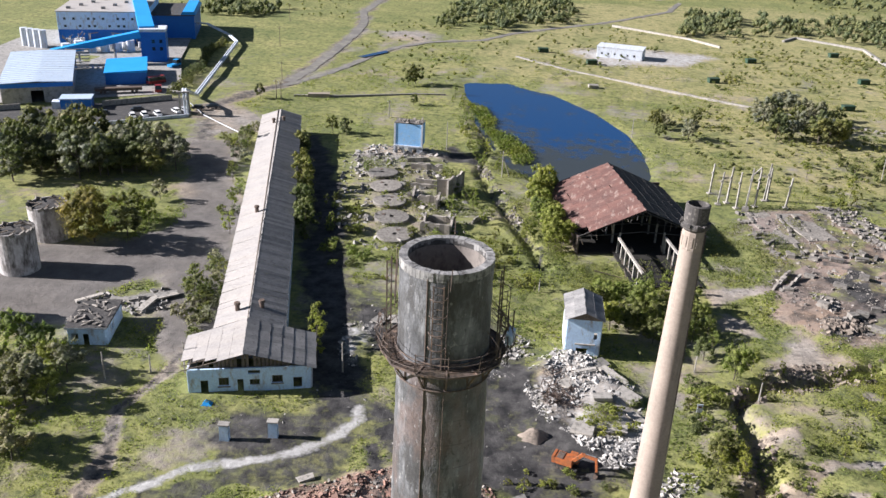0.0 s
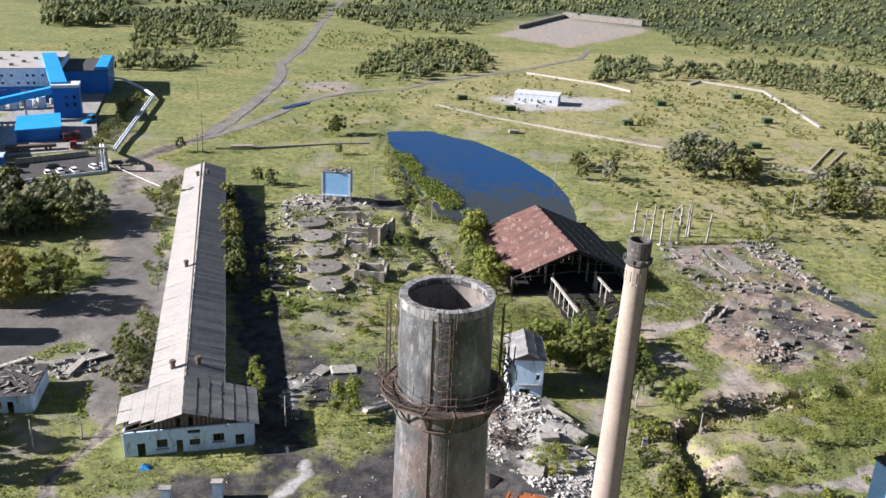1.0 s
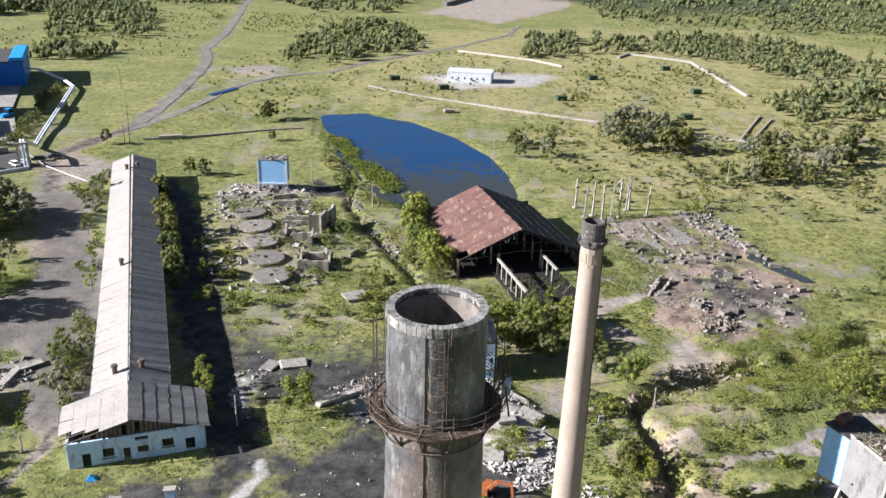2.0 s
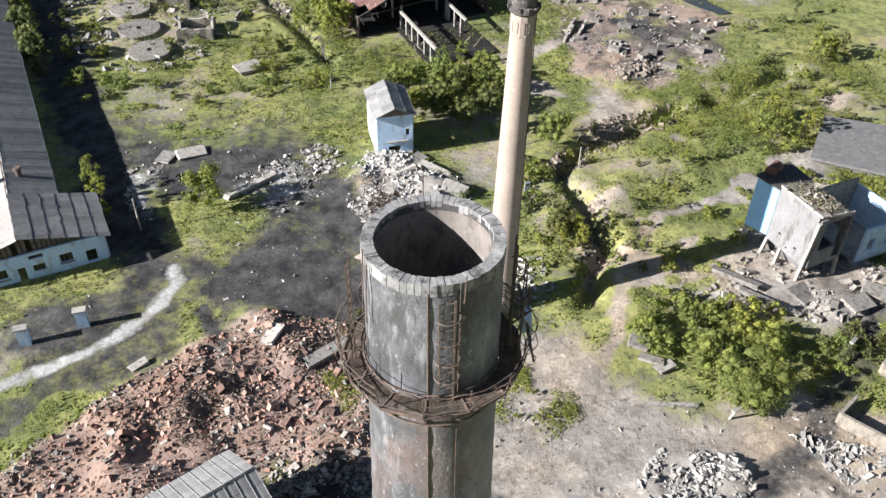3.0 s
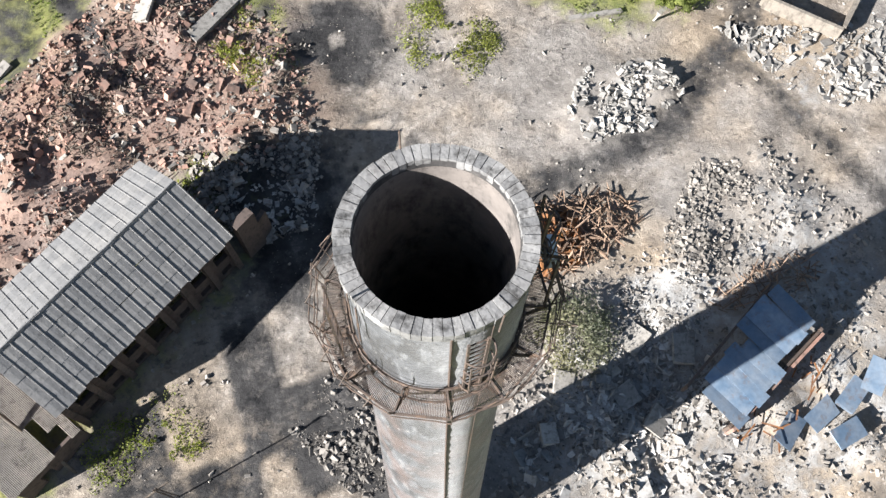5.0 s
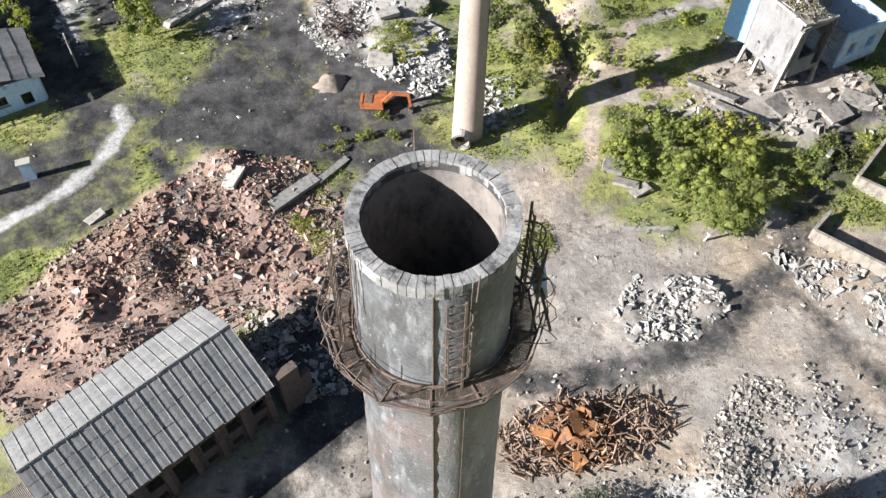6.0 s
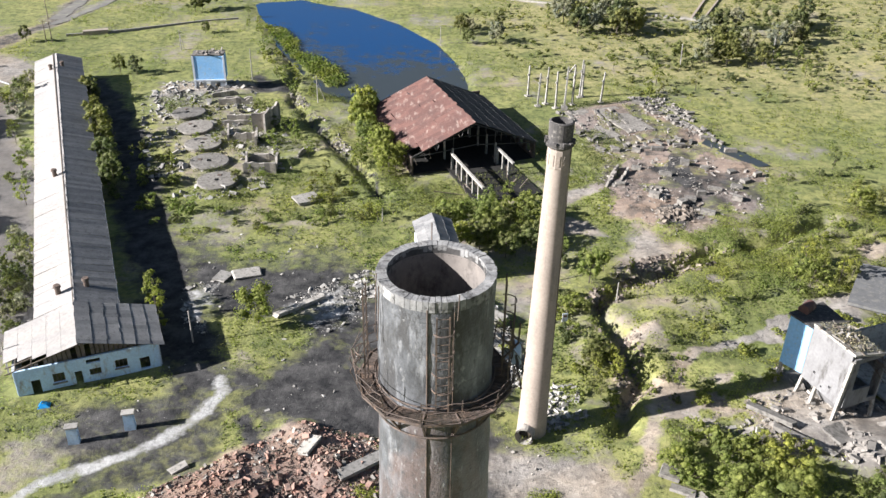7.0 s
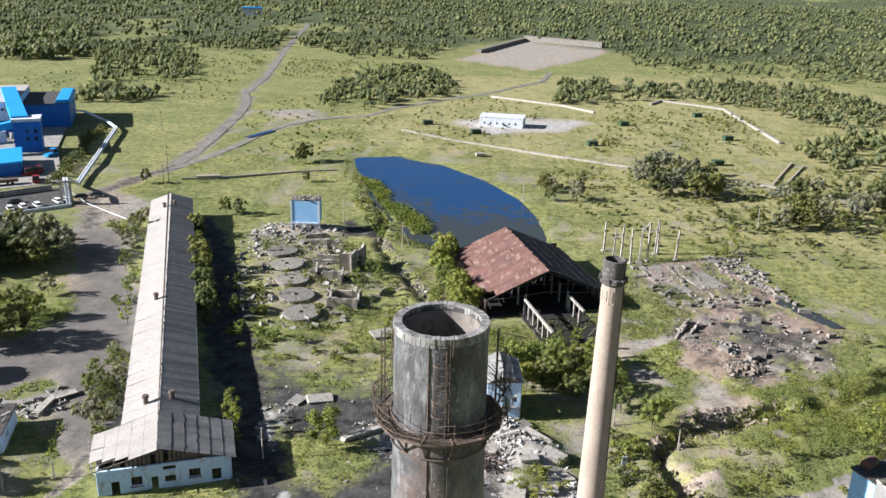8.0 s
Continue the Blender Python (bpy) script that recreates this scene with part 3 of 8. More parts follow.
FLOORS = [[(40, 185.6), (45.9, 189), (51.4, 169.8), (44.8, 167.4)], [(48, 188.4), (54.6, 190.8), (61, 173.6), (53.7, 171.2)]]


def height_at(x, y):
    x, y = np.asarray(x, float), np.asarray(y, float)
    wx, wy = x + 3 * (vnoise(x, y, 6, 1) - 0.5), y + 3 * (vnoise(x, y, 6, 2) - 0.5)
    near = np.clip(1 - (np.hypot(x, y - 80) - 250) / 300, 0.2, 1)
    h = (vnoise(x, y, 38, 3) - 0.5) * 0.7 + (vnoise(x, y, 9, 4) - 0.5) * 0.35 * near + (vnoise(x, y, 2.4, 5) - 0.5) * 0.16 * near
    flat = np.clip(area(COAL, x, y, 4) + area(YARD, x, y, 4) + area(SHADE_YARD, x, y, 3), 0, 1)
    h *= 1 - 0.6 * flat
    h -= 1.6 * area(POND, wx, wy, 5)
    rough = vnoise(x, y, 3.2, 6) * 0.6 + vnoise(x, y, 7, 7) * 0.4
    h += area(REDPILE, wx, wy, 3) * (0.1 + 2.9 * rough ** 1.3)
    h += area(WHITEPILE, wx, wy, 3) * (0.1 + 1.8 * rough)
    h += area(GREYPILE, wx, wy, 1.5) * (0.2 + 1.2 * rough)
    h += area(EASTPILE, wx, wy, 4) * 2.0 * rough ** 1.5
    h += area(BINPILE, wx, wy, 2.5) * (0.2 + 1.3 * rough)
    h += area(RUIN, wx, wy, 3) * 0.9 * rough + area(DISCS, wx, wy, 5) * 0.8 * rough
    h -= 1.2 * np.clip(1.4 - line_dist(CHANNEL, wx, wy) / (0.5 + 0.9 * vnoise(x, y, 6, 74)), 0, 1) + 0.8 * area(POOL, wx, wy, 2) - 0.3 * np.exp(-((line_dist(CHANNEL, x, y) - 3.2) / 1.2) ** 2)
    h += 1.3 * area(REEDS, wx, wy, 2)
    for t in TRENCHES:
        d = line_dist(t, wx, wy)
        h -= (1.5 + 1.2 * rough) * np.clip(1.6 - d / (0.9 + 0.9 * vnoise(x, y, 4, 41)), 0, 1)
        h += 0.6 * rough * np.exp(-((d - 4.5) / 2.2) ** 2)
    h += (1.2 * vnoise(x, y, 11, 8) + 0.9 * rough ** 2) * area([(26, 54), (34, 100), (60, 112), (95, 120), (95, 60), (60, 50)], x, y, 8)
    far = np.clip((np.hypot(x, y) - 900) / 1500, 0, 1)
    h += far * far * 25 * vnoise(x, y, 700, 9)
    core = np.exp(-(np.hypot(x, y) / 6.5) ** 4)
    return h * (1 - core)


def cover_at(x, y):
    wx, wy = x + 4 * (vnoise(x, y, 7, 11) - 0.5) + 2 * (vnoise(x, y, 2.5, 12) - 0.5), y + 4 * (vnoise(x, y, 7, 13) - 0.5) + 2 * (vnoise(x, y, 2.5, 14) - 0.5)
    soil = np.maximum.reduce([
        0.95 * area(WORKS, wx, wy, 5), 1.15 * area(YARD, wx, wy, 2.5), 0.95 * area(RUIN, wx, wy, 3) * (0.5 + 0.5 * (vnoise(x, y, 6, 42) > 0.42)) * (1 - 0.8 * area([(55.5, 191), (60.5, 192.5), (66, 174), (62, 171.3)], wx, wy, 1.5)) * (1 - 0.5 * area([(44, 168), (66, 173), (68, 166), (46, 163)], wx, wy, 1.5)), 0.52 * area(DISCS, wx, wy, 8), 0.95 * area(SLAG, wx, wy, 6),
        0.75 * area(LIME, wx, wy, 8), area(REDPILE, wx, wy, 3), 0.75 * area(WHITEPILE, wx, wy, 3), 0.9 * area(BINPILE, wx, wy, 3),
        0.85 * band(TRACK, wx, wy, 3.2, 1), 0.85 * band(ROAD, wx, wy, 8, 3), 0.75 * band(TRACK_EAST, wx, wy, 2.7, 1.0),
        0.56 * area([(-62, 56), (-56, 66), (-48, 72), (-36, 68), (-40, 60), (-52, 50)], wx, wy, 4) * (0.4 + 0.6 * (vnoise(x, y, 6, 44) > 0.42)), *[0.75 * band(r, wx, wy, 5.5, 3) for r in ROADS], *[0.56 * band(t, wx, wy, 3, 1.8) * (0.45 + 0.55 * (vnoise(x, y, 4, 71) > 0.4)) for t in TRENCHES],
        0.85 * area([(-140, 240), (-118, 236), (-102, 214), (-120, 204)], wx, wy, 5),
        0.75 * area([(-130, 400), (-100, 412), (-80, 392), (-105, 372)], wx, wy, 8),
        0.75 * area([(34, 100), (42, 126), (56, 116), (46, 106)], wx, wy, 4), 0.9 * area([(27, 137), (41.6, 145.5), (43, 141), (31, 131)], wx, wy, 2), 0.8 * area([(27, 124), (32, 130), (36, 127), (38, 120), (29, 119)], wx, wy, 2), 0.7 * area([(-72, 214), (-40, 214), (-38, 202), (-70, 194)], wx, wy, 5),
        0.78 * area([(24, 62), (32, 100), (60, 122), (96, 130), (96, 60), (60, 56)], wx, wy, 8) * (vnoise(x, y, 7, 61) + 0.5 * vnoise(x, y, 2.6, 62) > 0.98), 0.5 * area([(-4, 120), (-30, 140), (-60, 130), (-50, 118)], wx, wy, 6) * (vnoise(x, y, 6, 63) > 0.5)])
    soil = soil * (1 - 0.6 * area([(31.9, 96.3), (42.2, 92.0), (38.6, 73.6), (31.0, 70.6), (29.1, 80.0)], wx, wy, 2.5) * (vnoise(x, y, 3, 81) < 0.62))
    # East of the boiler house, coal colour paints its shadow over dark debris.
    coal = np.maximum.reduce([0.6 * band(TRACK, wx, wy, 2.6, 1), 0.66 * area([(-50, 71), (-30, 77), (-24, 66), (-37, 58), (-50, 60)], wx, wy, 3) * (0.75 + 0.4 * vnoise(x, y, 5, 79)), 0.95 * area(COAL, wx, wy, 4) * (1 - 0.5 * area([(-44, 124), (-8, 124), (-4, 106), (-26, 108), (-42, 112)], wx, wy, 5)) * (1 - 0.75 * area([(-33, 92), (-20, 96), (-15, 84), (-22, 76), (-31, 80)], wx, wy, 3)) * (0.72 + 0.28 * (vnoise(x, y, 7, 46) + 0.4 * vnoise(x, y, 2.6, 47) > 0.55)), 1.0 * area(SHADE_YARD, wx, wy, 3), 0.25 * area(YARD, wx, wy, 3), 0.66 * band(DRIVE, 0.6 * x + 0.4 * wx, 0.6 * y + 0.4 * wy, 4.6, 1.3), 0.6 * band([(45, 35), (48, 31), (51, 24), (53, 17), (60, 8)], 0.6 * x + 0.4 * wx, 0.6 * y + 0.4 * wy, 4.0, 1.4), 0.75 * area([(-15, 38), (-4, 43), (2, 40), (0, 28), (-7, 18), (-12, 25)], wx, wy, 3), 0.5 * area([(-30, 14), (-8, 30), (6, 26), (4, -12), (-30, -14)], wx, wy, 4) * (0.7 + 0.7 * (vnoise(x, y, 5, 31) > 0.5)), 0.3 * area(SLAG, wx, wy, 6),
                              0.8 * area([(48, 124), (52, 152), (62, 150), (76, 150), (72, 132), (58, 122)], wx, wy, 4) * (0.5 + 0.5 * vnoise(x, y, 7, 43)), 0.62 * band(ROAD, wx, wy, 8, 2), 0.7 * area([(-3, 62), (8, 58), (13, 50), (7, 43), (1, 46)], wx, wy, 3) * (0.6 + 0.6 * (vnoise(x, y, 3.5, 75) > 0.5)), 0.85 * band([(-24, 68), (-20, 60), (-17, 53)], x, y, 2.6, 1.0), 0.62 * area([(2, 44), (9, 42), (12, 33), (4, 30), (0, 36)], wx, wy, 3) * (vnoise(x, y, 4, 76) > 0.45), 0.85 * band(CHANNEL, wx, wy, 1.6, 0.8), 0.9 * area(POOL, wx, wy, 2), 0.9 * area([(52, 161), (60, 158), (69, 158), (66, 143), (57, 141), (53, 150)], wx, wy, 2.5) * (vnoise(x, y, 4.5, 72) > 0.5), 0.95 * area([(50.5, 131), (55.5, 134), (60, 132), (56, 124), (49.6, 123.5)], wx, wy, 1.5), 0.5 * area(RUIN, wx, wy, 3) * (vnoise(x, y, 5, 64) + 0.4 * vnoise(x, y, 2, 65) > 0.68), 0.36 * area(EASTPILE, wx, wy, 4) * (vnoise(x, y, 6, 66) > 0.62)])
    coal = np.maximum(coal, 0.62 * area([(-64, 42), (-52, 58), (-34, 72), (-24, 74), (-24, 58), (-46, 36)], wx, wy, 4) * (vnoise(x, y, 6, 91) + 0.5 * vnoise(x, y, 2.4, 92) > 0.68))
    rut = np.maximum.reduce([np.maximum(band(r, x + 0.9, y + 0.9, 0.7, 0.5), band(r, x - 0.9, y - 0.9, 0.7, 0.5)) for r in RUTS])
    coal = np.maximum(coal, 0.62 * rut)
    soil = np.maximum(soil, 0.64 * np.clip(vnoise(x, y, 13, 51) * 0.6 + vnoise(x, y, 4, 52) * 0.55 - 0.12, 0, 1) * (np.hypot(x, y - 120) < 260))
    pale = np.maximum.reduce([0.8 * band(WHITEPATH, 0.5 * x + 0.5 * wx, 0.5 * y + 0.5 * wy, 2.0, 1.0), 0.62 * area(LIME, wx, wy, 8), 0.45 * area(WHITEPILE, wx, wy, 3), 0.55 * area([(-40, 102), (-33, 106), (-33, 88), (-37, 90)], wx, wy, 2),
                              0.55 * area([(-24, 97), (-13, 105), (-6, 93), (-16, 87)], wx, wy, 3), 0.2 * area([(41, 186), (58, 193), (68, 170), (50, 150), (43, 156)], wx, wy, 4),
                              0.4 * area(SLAG, wx, wy, 6), 0.5 * area(EASTPILE, wx, wy, 5), 0.6 * area([(22, 16.5), (28, 15.5), (33, 11.4), (30, 7.5), (24, 6.5), (20, 9)], wx, wy, 2), 0.4 * area([(44, 42), (60, 36), (74, 42), (72, 26), (50, 24)], wx, wy, 4)])
    dry = 0.75 * area(DRY, wx, wy, 25) + 0.25 * area([(-180, 300), (-60, 300), (-80, 600), (-260, 600)], wx, wy, 25)
    return np.stack([soil, coal, pale, dry], -1)


def spaced(lo, a, b, hi, fine, grow=1.13):
    mid = list(np.arange(a, b, fine))
    left, right, s = [], [], fine
    p, q = a, mid[-1]
    while p > lo or q < hi:
        s = min(s * grow, 90)
        p, q = p - s, q + s
        left.append(p), right.append(q)
    return np.array(left[::-1] + mid + right)


gx, gy = spaced(-3500, -75, 85, 3500, 0.95, 1.06), spaced(-900, -16, 150, 4300, 0.95, 1.045)
X, Y = np.meshgrid(gx, gy)
Z = height_at(X, Y)
me = bpy.data.meshes.new("ground")
nx, ny = len(gx), len(gy)
idx = np.arange(nx * ny).reshape(ny, nx)
quads = np.stack([idx[:-1, :-1], idx[:-1, 1:], idx[1:, 1:], idx[1:, :-1]], -1).reshape(-1, 4)
me.from_pydata(np.stack([X, Y, Z], -1).reshape(-1, 3), [], quads)
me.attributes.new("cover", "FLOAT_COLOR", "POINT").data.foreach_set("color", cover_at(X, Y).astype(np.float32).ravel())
me.attributes.new("brick_dust", "FLOAT", "POINT").data.foreach_set("value", np.maximum(area(REDPILE, X, Y, 4), 0.55 * area(RUIN, X, Y, 3)).astype(np.float32).ravel())
me.attributes.new("cinder", "FLOAT", "POINT").data.foreach_set("value", area(YARD, X + 2 * (vnoise(X, Y, 5, 93) - 0.5), Y + 2 * (vnoise(X, Y, 5, 94) - 0.5), 2.0).astype(np.float32).ravel())
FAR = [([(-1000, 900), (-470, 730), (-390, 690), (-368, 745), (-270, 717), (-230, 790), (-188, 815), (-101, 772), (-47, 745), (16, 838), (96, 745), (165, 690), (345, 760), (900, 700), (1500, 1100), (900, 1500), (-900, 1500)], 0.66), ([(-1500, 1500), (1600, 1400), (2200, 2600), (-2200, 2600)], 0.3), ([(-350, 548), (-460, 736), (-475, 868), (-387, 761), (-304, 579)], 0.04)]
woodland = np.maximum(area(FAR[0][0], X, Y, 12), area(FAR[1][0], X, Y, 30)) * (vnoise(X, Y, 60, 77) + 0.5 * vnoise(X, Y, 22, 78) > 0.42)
me.attributes.new("shaded_forest_floor", "FLOAT", "POINT").data.foreach_set("value", woodland.astype(np.float32).ravel())
me.materials.append(M["ground"])
me.polygons.foreach_set("use_smooth", np.ones(len(me.polygons), bool))
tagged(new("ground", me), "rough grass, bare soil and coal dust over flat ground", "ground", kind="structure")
me = Shape()
me.add([(px, py, -0.42) for px, py in [(-22 + (x + 22) * 1.08, 250 + (y - 250) * 1.06) for x, y in POND]], [tuple(range(len(POND)))[::-1]])
tagged(part("water", me, "water"), "still pond painted with reflected sky blue, brown water weed", "pond", kind="structure")


def ground_z(x, y):
    return float(height_at(np.array([x]), np.array([y]))[0])


def road_strip(line, width, label, seed, lift=0.14):
    """A worn earth road laid over the ground, with uneven edges."""
    r, left, right = np.random.default_rng(seed), [], []
    for (ax, ay), (bx, by) in zip(line, line[1:]):
        d = math.hypot(bx - ax, by - ay)
        nx_, ny_ = -(by - ay) / d, (bx - ax) / d
        for k in range(int(d / 5) + 1):
            t = k / (int(d / 5) + 1)
            x, y = ax + (bx - ax) * t, ay + (by - ay) * t
            w0, w1 = width * r.uniform(0.36, 0.62), width * r.uniform(0.36, 0.62)
            left.append((x + nx_ * w0, y + ny_ * w0, ground_z(x, y) + lift)), right.append((x - nx_ * w1, y - ny_ * w1, ground_z(x, y) + lift))
    n = len(left)
    tagged(part("road", Shape().add(left + right, [(i, n + i, n + i + 1, i + 1) for i in range(n - 1)]), "track"), label, "road", kind="structure")


road_strip([p for p in ROAD if 270 < p[1] < 1000], 4.6, "grey cinder road across the meadow", 141)
road_strip(ROADS[0], 3.4, "grey cinder track towards the slag pit", 142, 0.18)


# ---- the great chimney ----
TOP = 64.6


def chimney_radius(z):
    return float(np.interp(z, [0, 35.6, 50.7, 55.8, 60, 64.6], [3.72, 2.64, 2.2, 2.1, 2.03, 2.0]))


chimney = thing("chimney", "soot-stained tall round concrete chimney with rusty gallery", "chimney")
sh = Shape().lathe([(chimney_radius(z) + 0.012 * math.sin(z * 5.03), z) for z in np.arange(-1.0, 64.3, 0.625)] + [(2.0, 64.28)], 72)
part("shaft", sh, "chimney", chimney, "grey concrete shaft with lime runs", smooth=True)
sh = Shape().lathe([(1.66, 64.28), (1.66, 62.6), (1.62, 62.5), (1.62, 58), (1.66, 50), (1.7, 30), (1.7, 29.9), (0.01, 29.9)], 64)
part("lining", sh, "inner", chimney, "pale sooty brick lining", smooth=True)
part("shoulder", Shape().lathe([(2.0, 64.2), (1.985, 64.5), (1.68, 64.5), (1.66, 64.2)], 72), "soot", chimney)
for i in range(62):
    a0, a1 = 2 * math.pi * (i + 0.03) / 62, 2 * math.pi * (i + 0.975 - 0.03 * rng.random()) / 62
    r0, r1 = 1.665 + 0.02 * rng.random(), 2.015 + 0.03 * rng.random()
    z0, z1 = 64.2, TOP - 0.025 * rng.random()
    q = [(r * math.cos(a), r * math.sin(a)) for r, a in ((r0, a0), (r1, a0), (r1, a1), (r0, a1))]
    part("rim_block", Shape().hexa([(*p, z0) for p in q] + [(*p, z1) for p in q]), "liner", chimney)

PZ, PR, SIDES = 60.15, 2.78, 13
ring = [Vector((math.cos(2 * math.pi * (i + 0.35) / SIDES), math.sin(2 * math.pi * (i + 0.35) / SIDES), 0)) for i in range(SIDES)]
dz = [0.1 * (rng.random() - 0.5) for _ in ring]
rin = 2.1
for i in range(SIDES):
    j = (i + 1) % SIDES
    a, b, up = ring[i], ring[j], Vector((0, 0, PZ))
    za, zb = up + Vector((0, 0, dz[i])), up + Vector((0, 0, dz[j]))
    fr = Shape().beam(a * PR + za, b * PR + zb, 0.05, 0.1).beam(a * rin + za, b * rin + zb, 0.04, 0.1).beam(a * rin + za, a * PR + za, 0.045, 0.1)
    deck = part("deck_panel", fr, "rustdark", chimney, "rusty grating")
    sl = Shape()
    for k in range(32):
        t = (k + 0.5) / 32
        p0, p1 = (a * rin).lerp(b * rin, t), (a * PR).lerp(b * PR, t)
        z = za.lerp(zb, t)
        sl.beam(p0 + z, p1 + z, 0.016, 0.03)
    part("grating", sl, "rustdark", deck)
    br = Shape().beam(a * (PR - 0.1) + za, a * 2.08 + Vector((0, 0, PZ - 1.0)), 0.07).beam(a * 2.06 + Vector((0, 0, PZ - 1.1)), a * 2.06 + za, 0.08)
    part("bracket", br, "rustdark", chimney)
    lean = a * (PR + 0.05 + 0.22 * rng.random())
    part("rail_post", Shape().beam(a * PR + za, lean + za + Vector((0, 0, 1.02 + 0.1 * rng.random())), 0.036), "rustdark", chimney)
    for lev in (0.36, 0.7, 1.05):
        if i == 8 and lev > 0.6:
            continue
        bend = [(a.lerp(b, t / 4)) * (PR + 0.06 + lev * 0.1 + 0.07 * rng.random()) + za.lerp(zb, t / 4) + Vector((0, 0, lev - 0.1 * math.sin(math.pi * t / 4) * rng.random())) for t in range(5)]
        part("handrail", Shape().path(bend, 0.017, 5), "rustdark", chimney)
for zz, rr in ((PZ + 0.25, 2.12), (PZ - 1.05, 2.14)):
    part("band", Shape().hoop((0, 0, zz), rr, 0.035, seg=40), "rustdark", chimney, "iron band round the shaft")


def caged_ladder(x, y, z0, z1, ax, out, hoops, width=0.42, missing=()):
    """A ladder up the shaft with rungs and cage hoops. ax: along the rungs, out: away from the shaft."""
    base, ax, out = Vector((x, y, 0)), Vector(ax), Vector(out)
    lad = part("ladder", Shape().beam(base - ax * width / 2 + Vector((0, 0, z0)), base - ax * width / 2 + Vector((0, 0, z1)), 0.055).beam(base + ax * width / 2 + Vector((0, 0, z0)), base + ax * width / 2 + Vector((0, 0, z1)), 0.055), "rustdark", chimney, "rusty caged ladder")
    rung = Shape().tube(-ax * width / 2, ax * width / 2, 0.018, n=5).mesh("rung")
    for z in np.arange(z0 + 0.2, z1, 0.33):
        part("rung", rung, "rustdark", lad).location = base + Vector((0, 0, z))
    for k, z in enumerate(hoops):
        part("cage_hoop", Shape().hoop(base + Vector((0, 0, z)) + out * 0.02, 0.36, 0.022, -0.1 * k, math.pi * (1 - 0.05 * k), 12, ax, out), "rustdark", lad)
    for s in (-0.25, 0.25):
        part("cage_strap", Shape().beam(base + ax * s + out * 0.33 + Vector((0, 0, hoops[0])), base + ax * s * 1.1 + out * 0.34 + Vector((0, 0, hoops[-1])), 0.03), "rustdark", lad)


caged_ladder(0.16, -2.14, 60.2, 64.1, (1, 0.06, 0), (0.06, -1, 0), (61.3, 62.0, 62.8, 63.6))
caged_ladder(-2.42, -0.35, 60.2, 64.2, (0.2, 1, 0), (-1, 0.2, 0), (61.0, 61.6))
caged_ladder(2.4, 0.1, 60.2, 64.2, (0.1, 1, 0), (1, -0.1, 0), (61.0, 61.8, 62.6, 63.3))
for p, q in (((2.4, 0.6, 60.3), (2.9, -0.3, 61.8)), ((2.9, 0.5, 61.0), (2.4, -0.5, 62.0)), ((2.5, -0.8, 60.2), (2.6, -0.6, 62.6)), ((3.0, -0.9, 60.2), (2.7, 0.7, 62.0)), ((2.95, 0.4, 60.2), (3.0, 0.3, 62.2))):
    part("brace", Shape().beam(p, q, 0.06), "rustdark", chimney)
for p, q in (((-2.06, -0.75, 62.6), (-1.98, -0.72, 64.9)), ((-1.98, -0.95, 62.4), (-1.9, -0.9, 64.5)), ((0.62, -2.02, 63.9), (0.66, -2.0, 64.85)), ((-0.1, 2.04, 63.9), (-0.1, 2.03, 65.3))):
    part("lightning_rod", Shape().tube(p, q, 0.022, n=6), "rustdark", chimney)
part("cable", Shape().path([(-0.35, -math.sqrt((chimney_radius(z) + 0.02) ** 2 - 0.1225), z) for z in (64.3, 62, 60, 57, 54, 50.7, 44, 35.6, 30)], 0.03), "rustdark", chimney)
part("cable", Shape().path([(0.52, -math.sqrt((chimney_radius(z) + 0.015) ** 2 - 0.2704), z) for z in (64.2, 62, 60, 57, 54, 50.7, 44, 35.6, 30)], 0.012), "rustdark", chimney)

part("bent_plate", Shape().hexa([(2.72, -0.1, 60.7), (3.05, -0.2, 60.75), (3.1, 0.5, 60.8), (2.75, 0.5, 60.75), (2.78, -0.1, 61.3), (3.0, -0.15, 61.1), (3.12, 0.5, 61.2), (2.8, 0.5, 61.4)]), "paleblue", chimney, "pale blue bent plate")
for k in range(9):
    a = -0.5 + 0.16 * k
    c, s_ = math.cos(a), math.sin(a)
    bow = [((2.45 + 0.75 * math.sin(u * 0.62 + 0.2 * k)) * c, (2.45 + 0.75 * math.sin(u * 0.62 + 0.2 * k)) * s_ + 0.1 * u * (k % 3 - 1), 60.3 + (0.36 + 0.05 * (k % 4)) * u) for u in range(6)]
    part("bent_rail", Shape().path(bow, 0.015, 5), "rustdark", chimney)
for k in range(7):
    a = 2.4 + 0.24 * k
    c, s_ = math.cos(a), math.sin(a)
    part("bent_rail", Shape().path([(2.8 * c, 2.8 * s_, 60.2), (3.05 * c, 3.05 * s_, 60.9), (2.95 * c + 0.2, 2.95 * s_, 61.5 + 0.1 * (k % 3))], 0.015, 5), "rustdark", chimney)

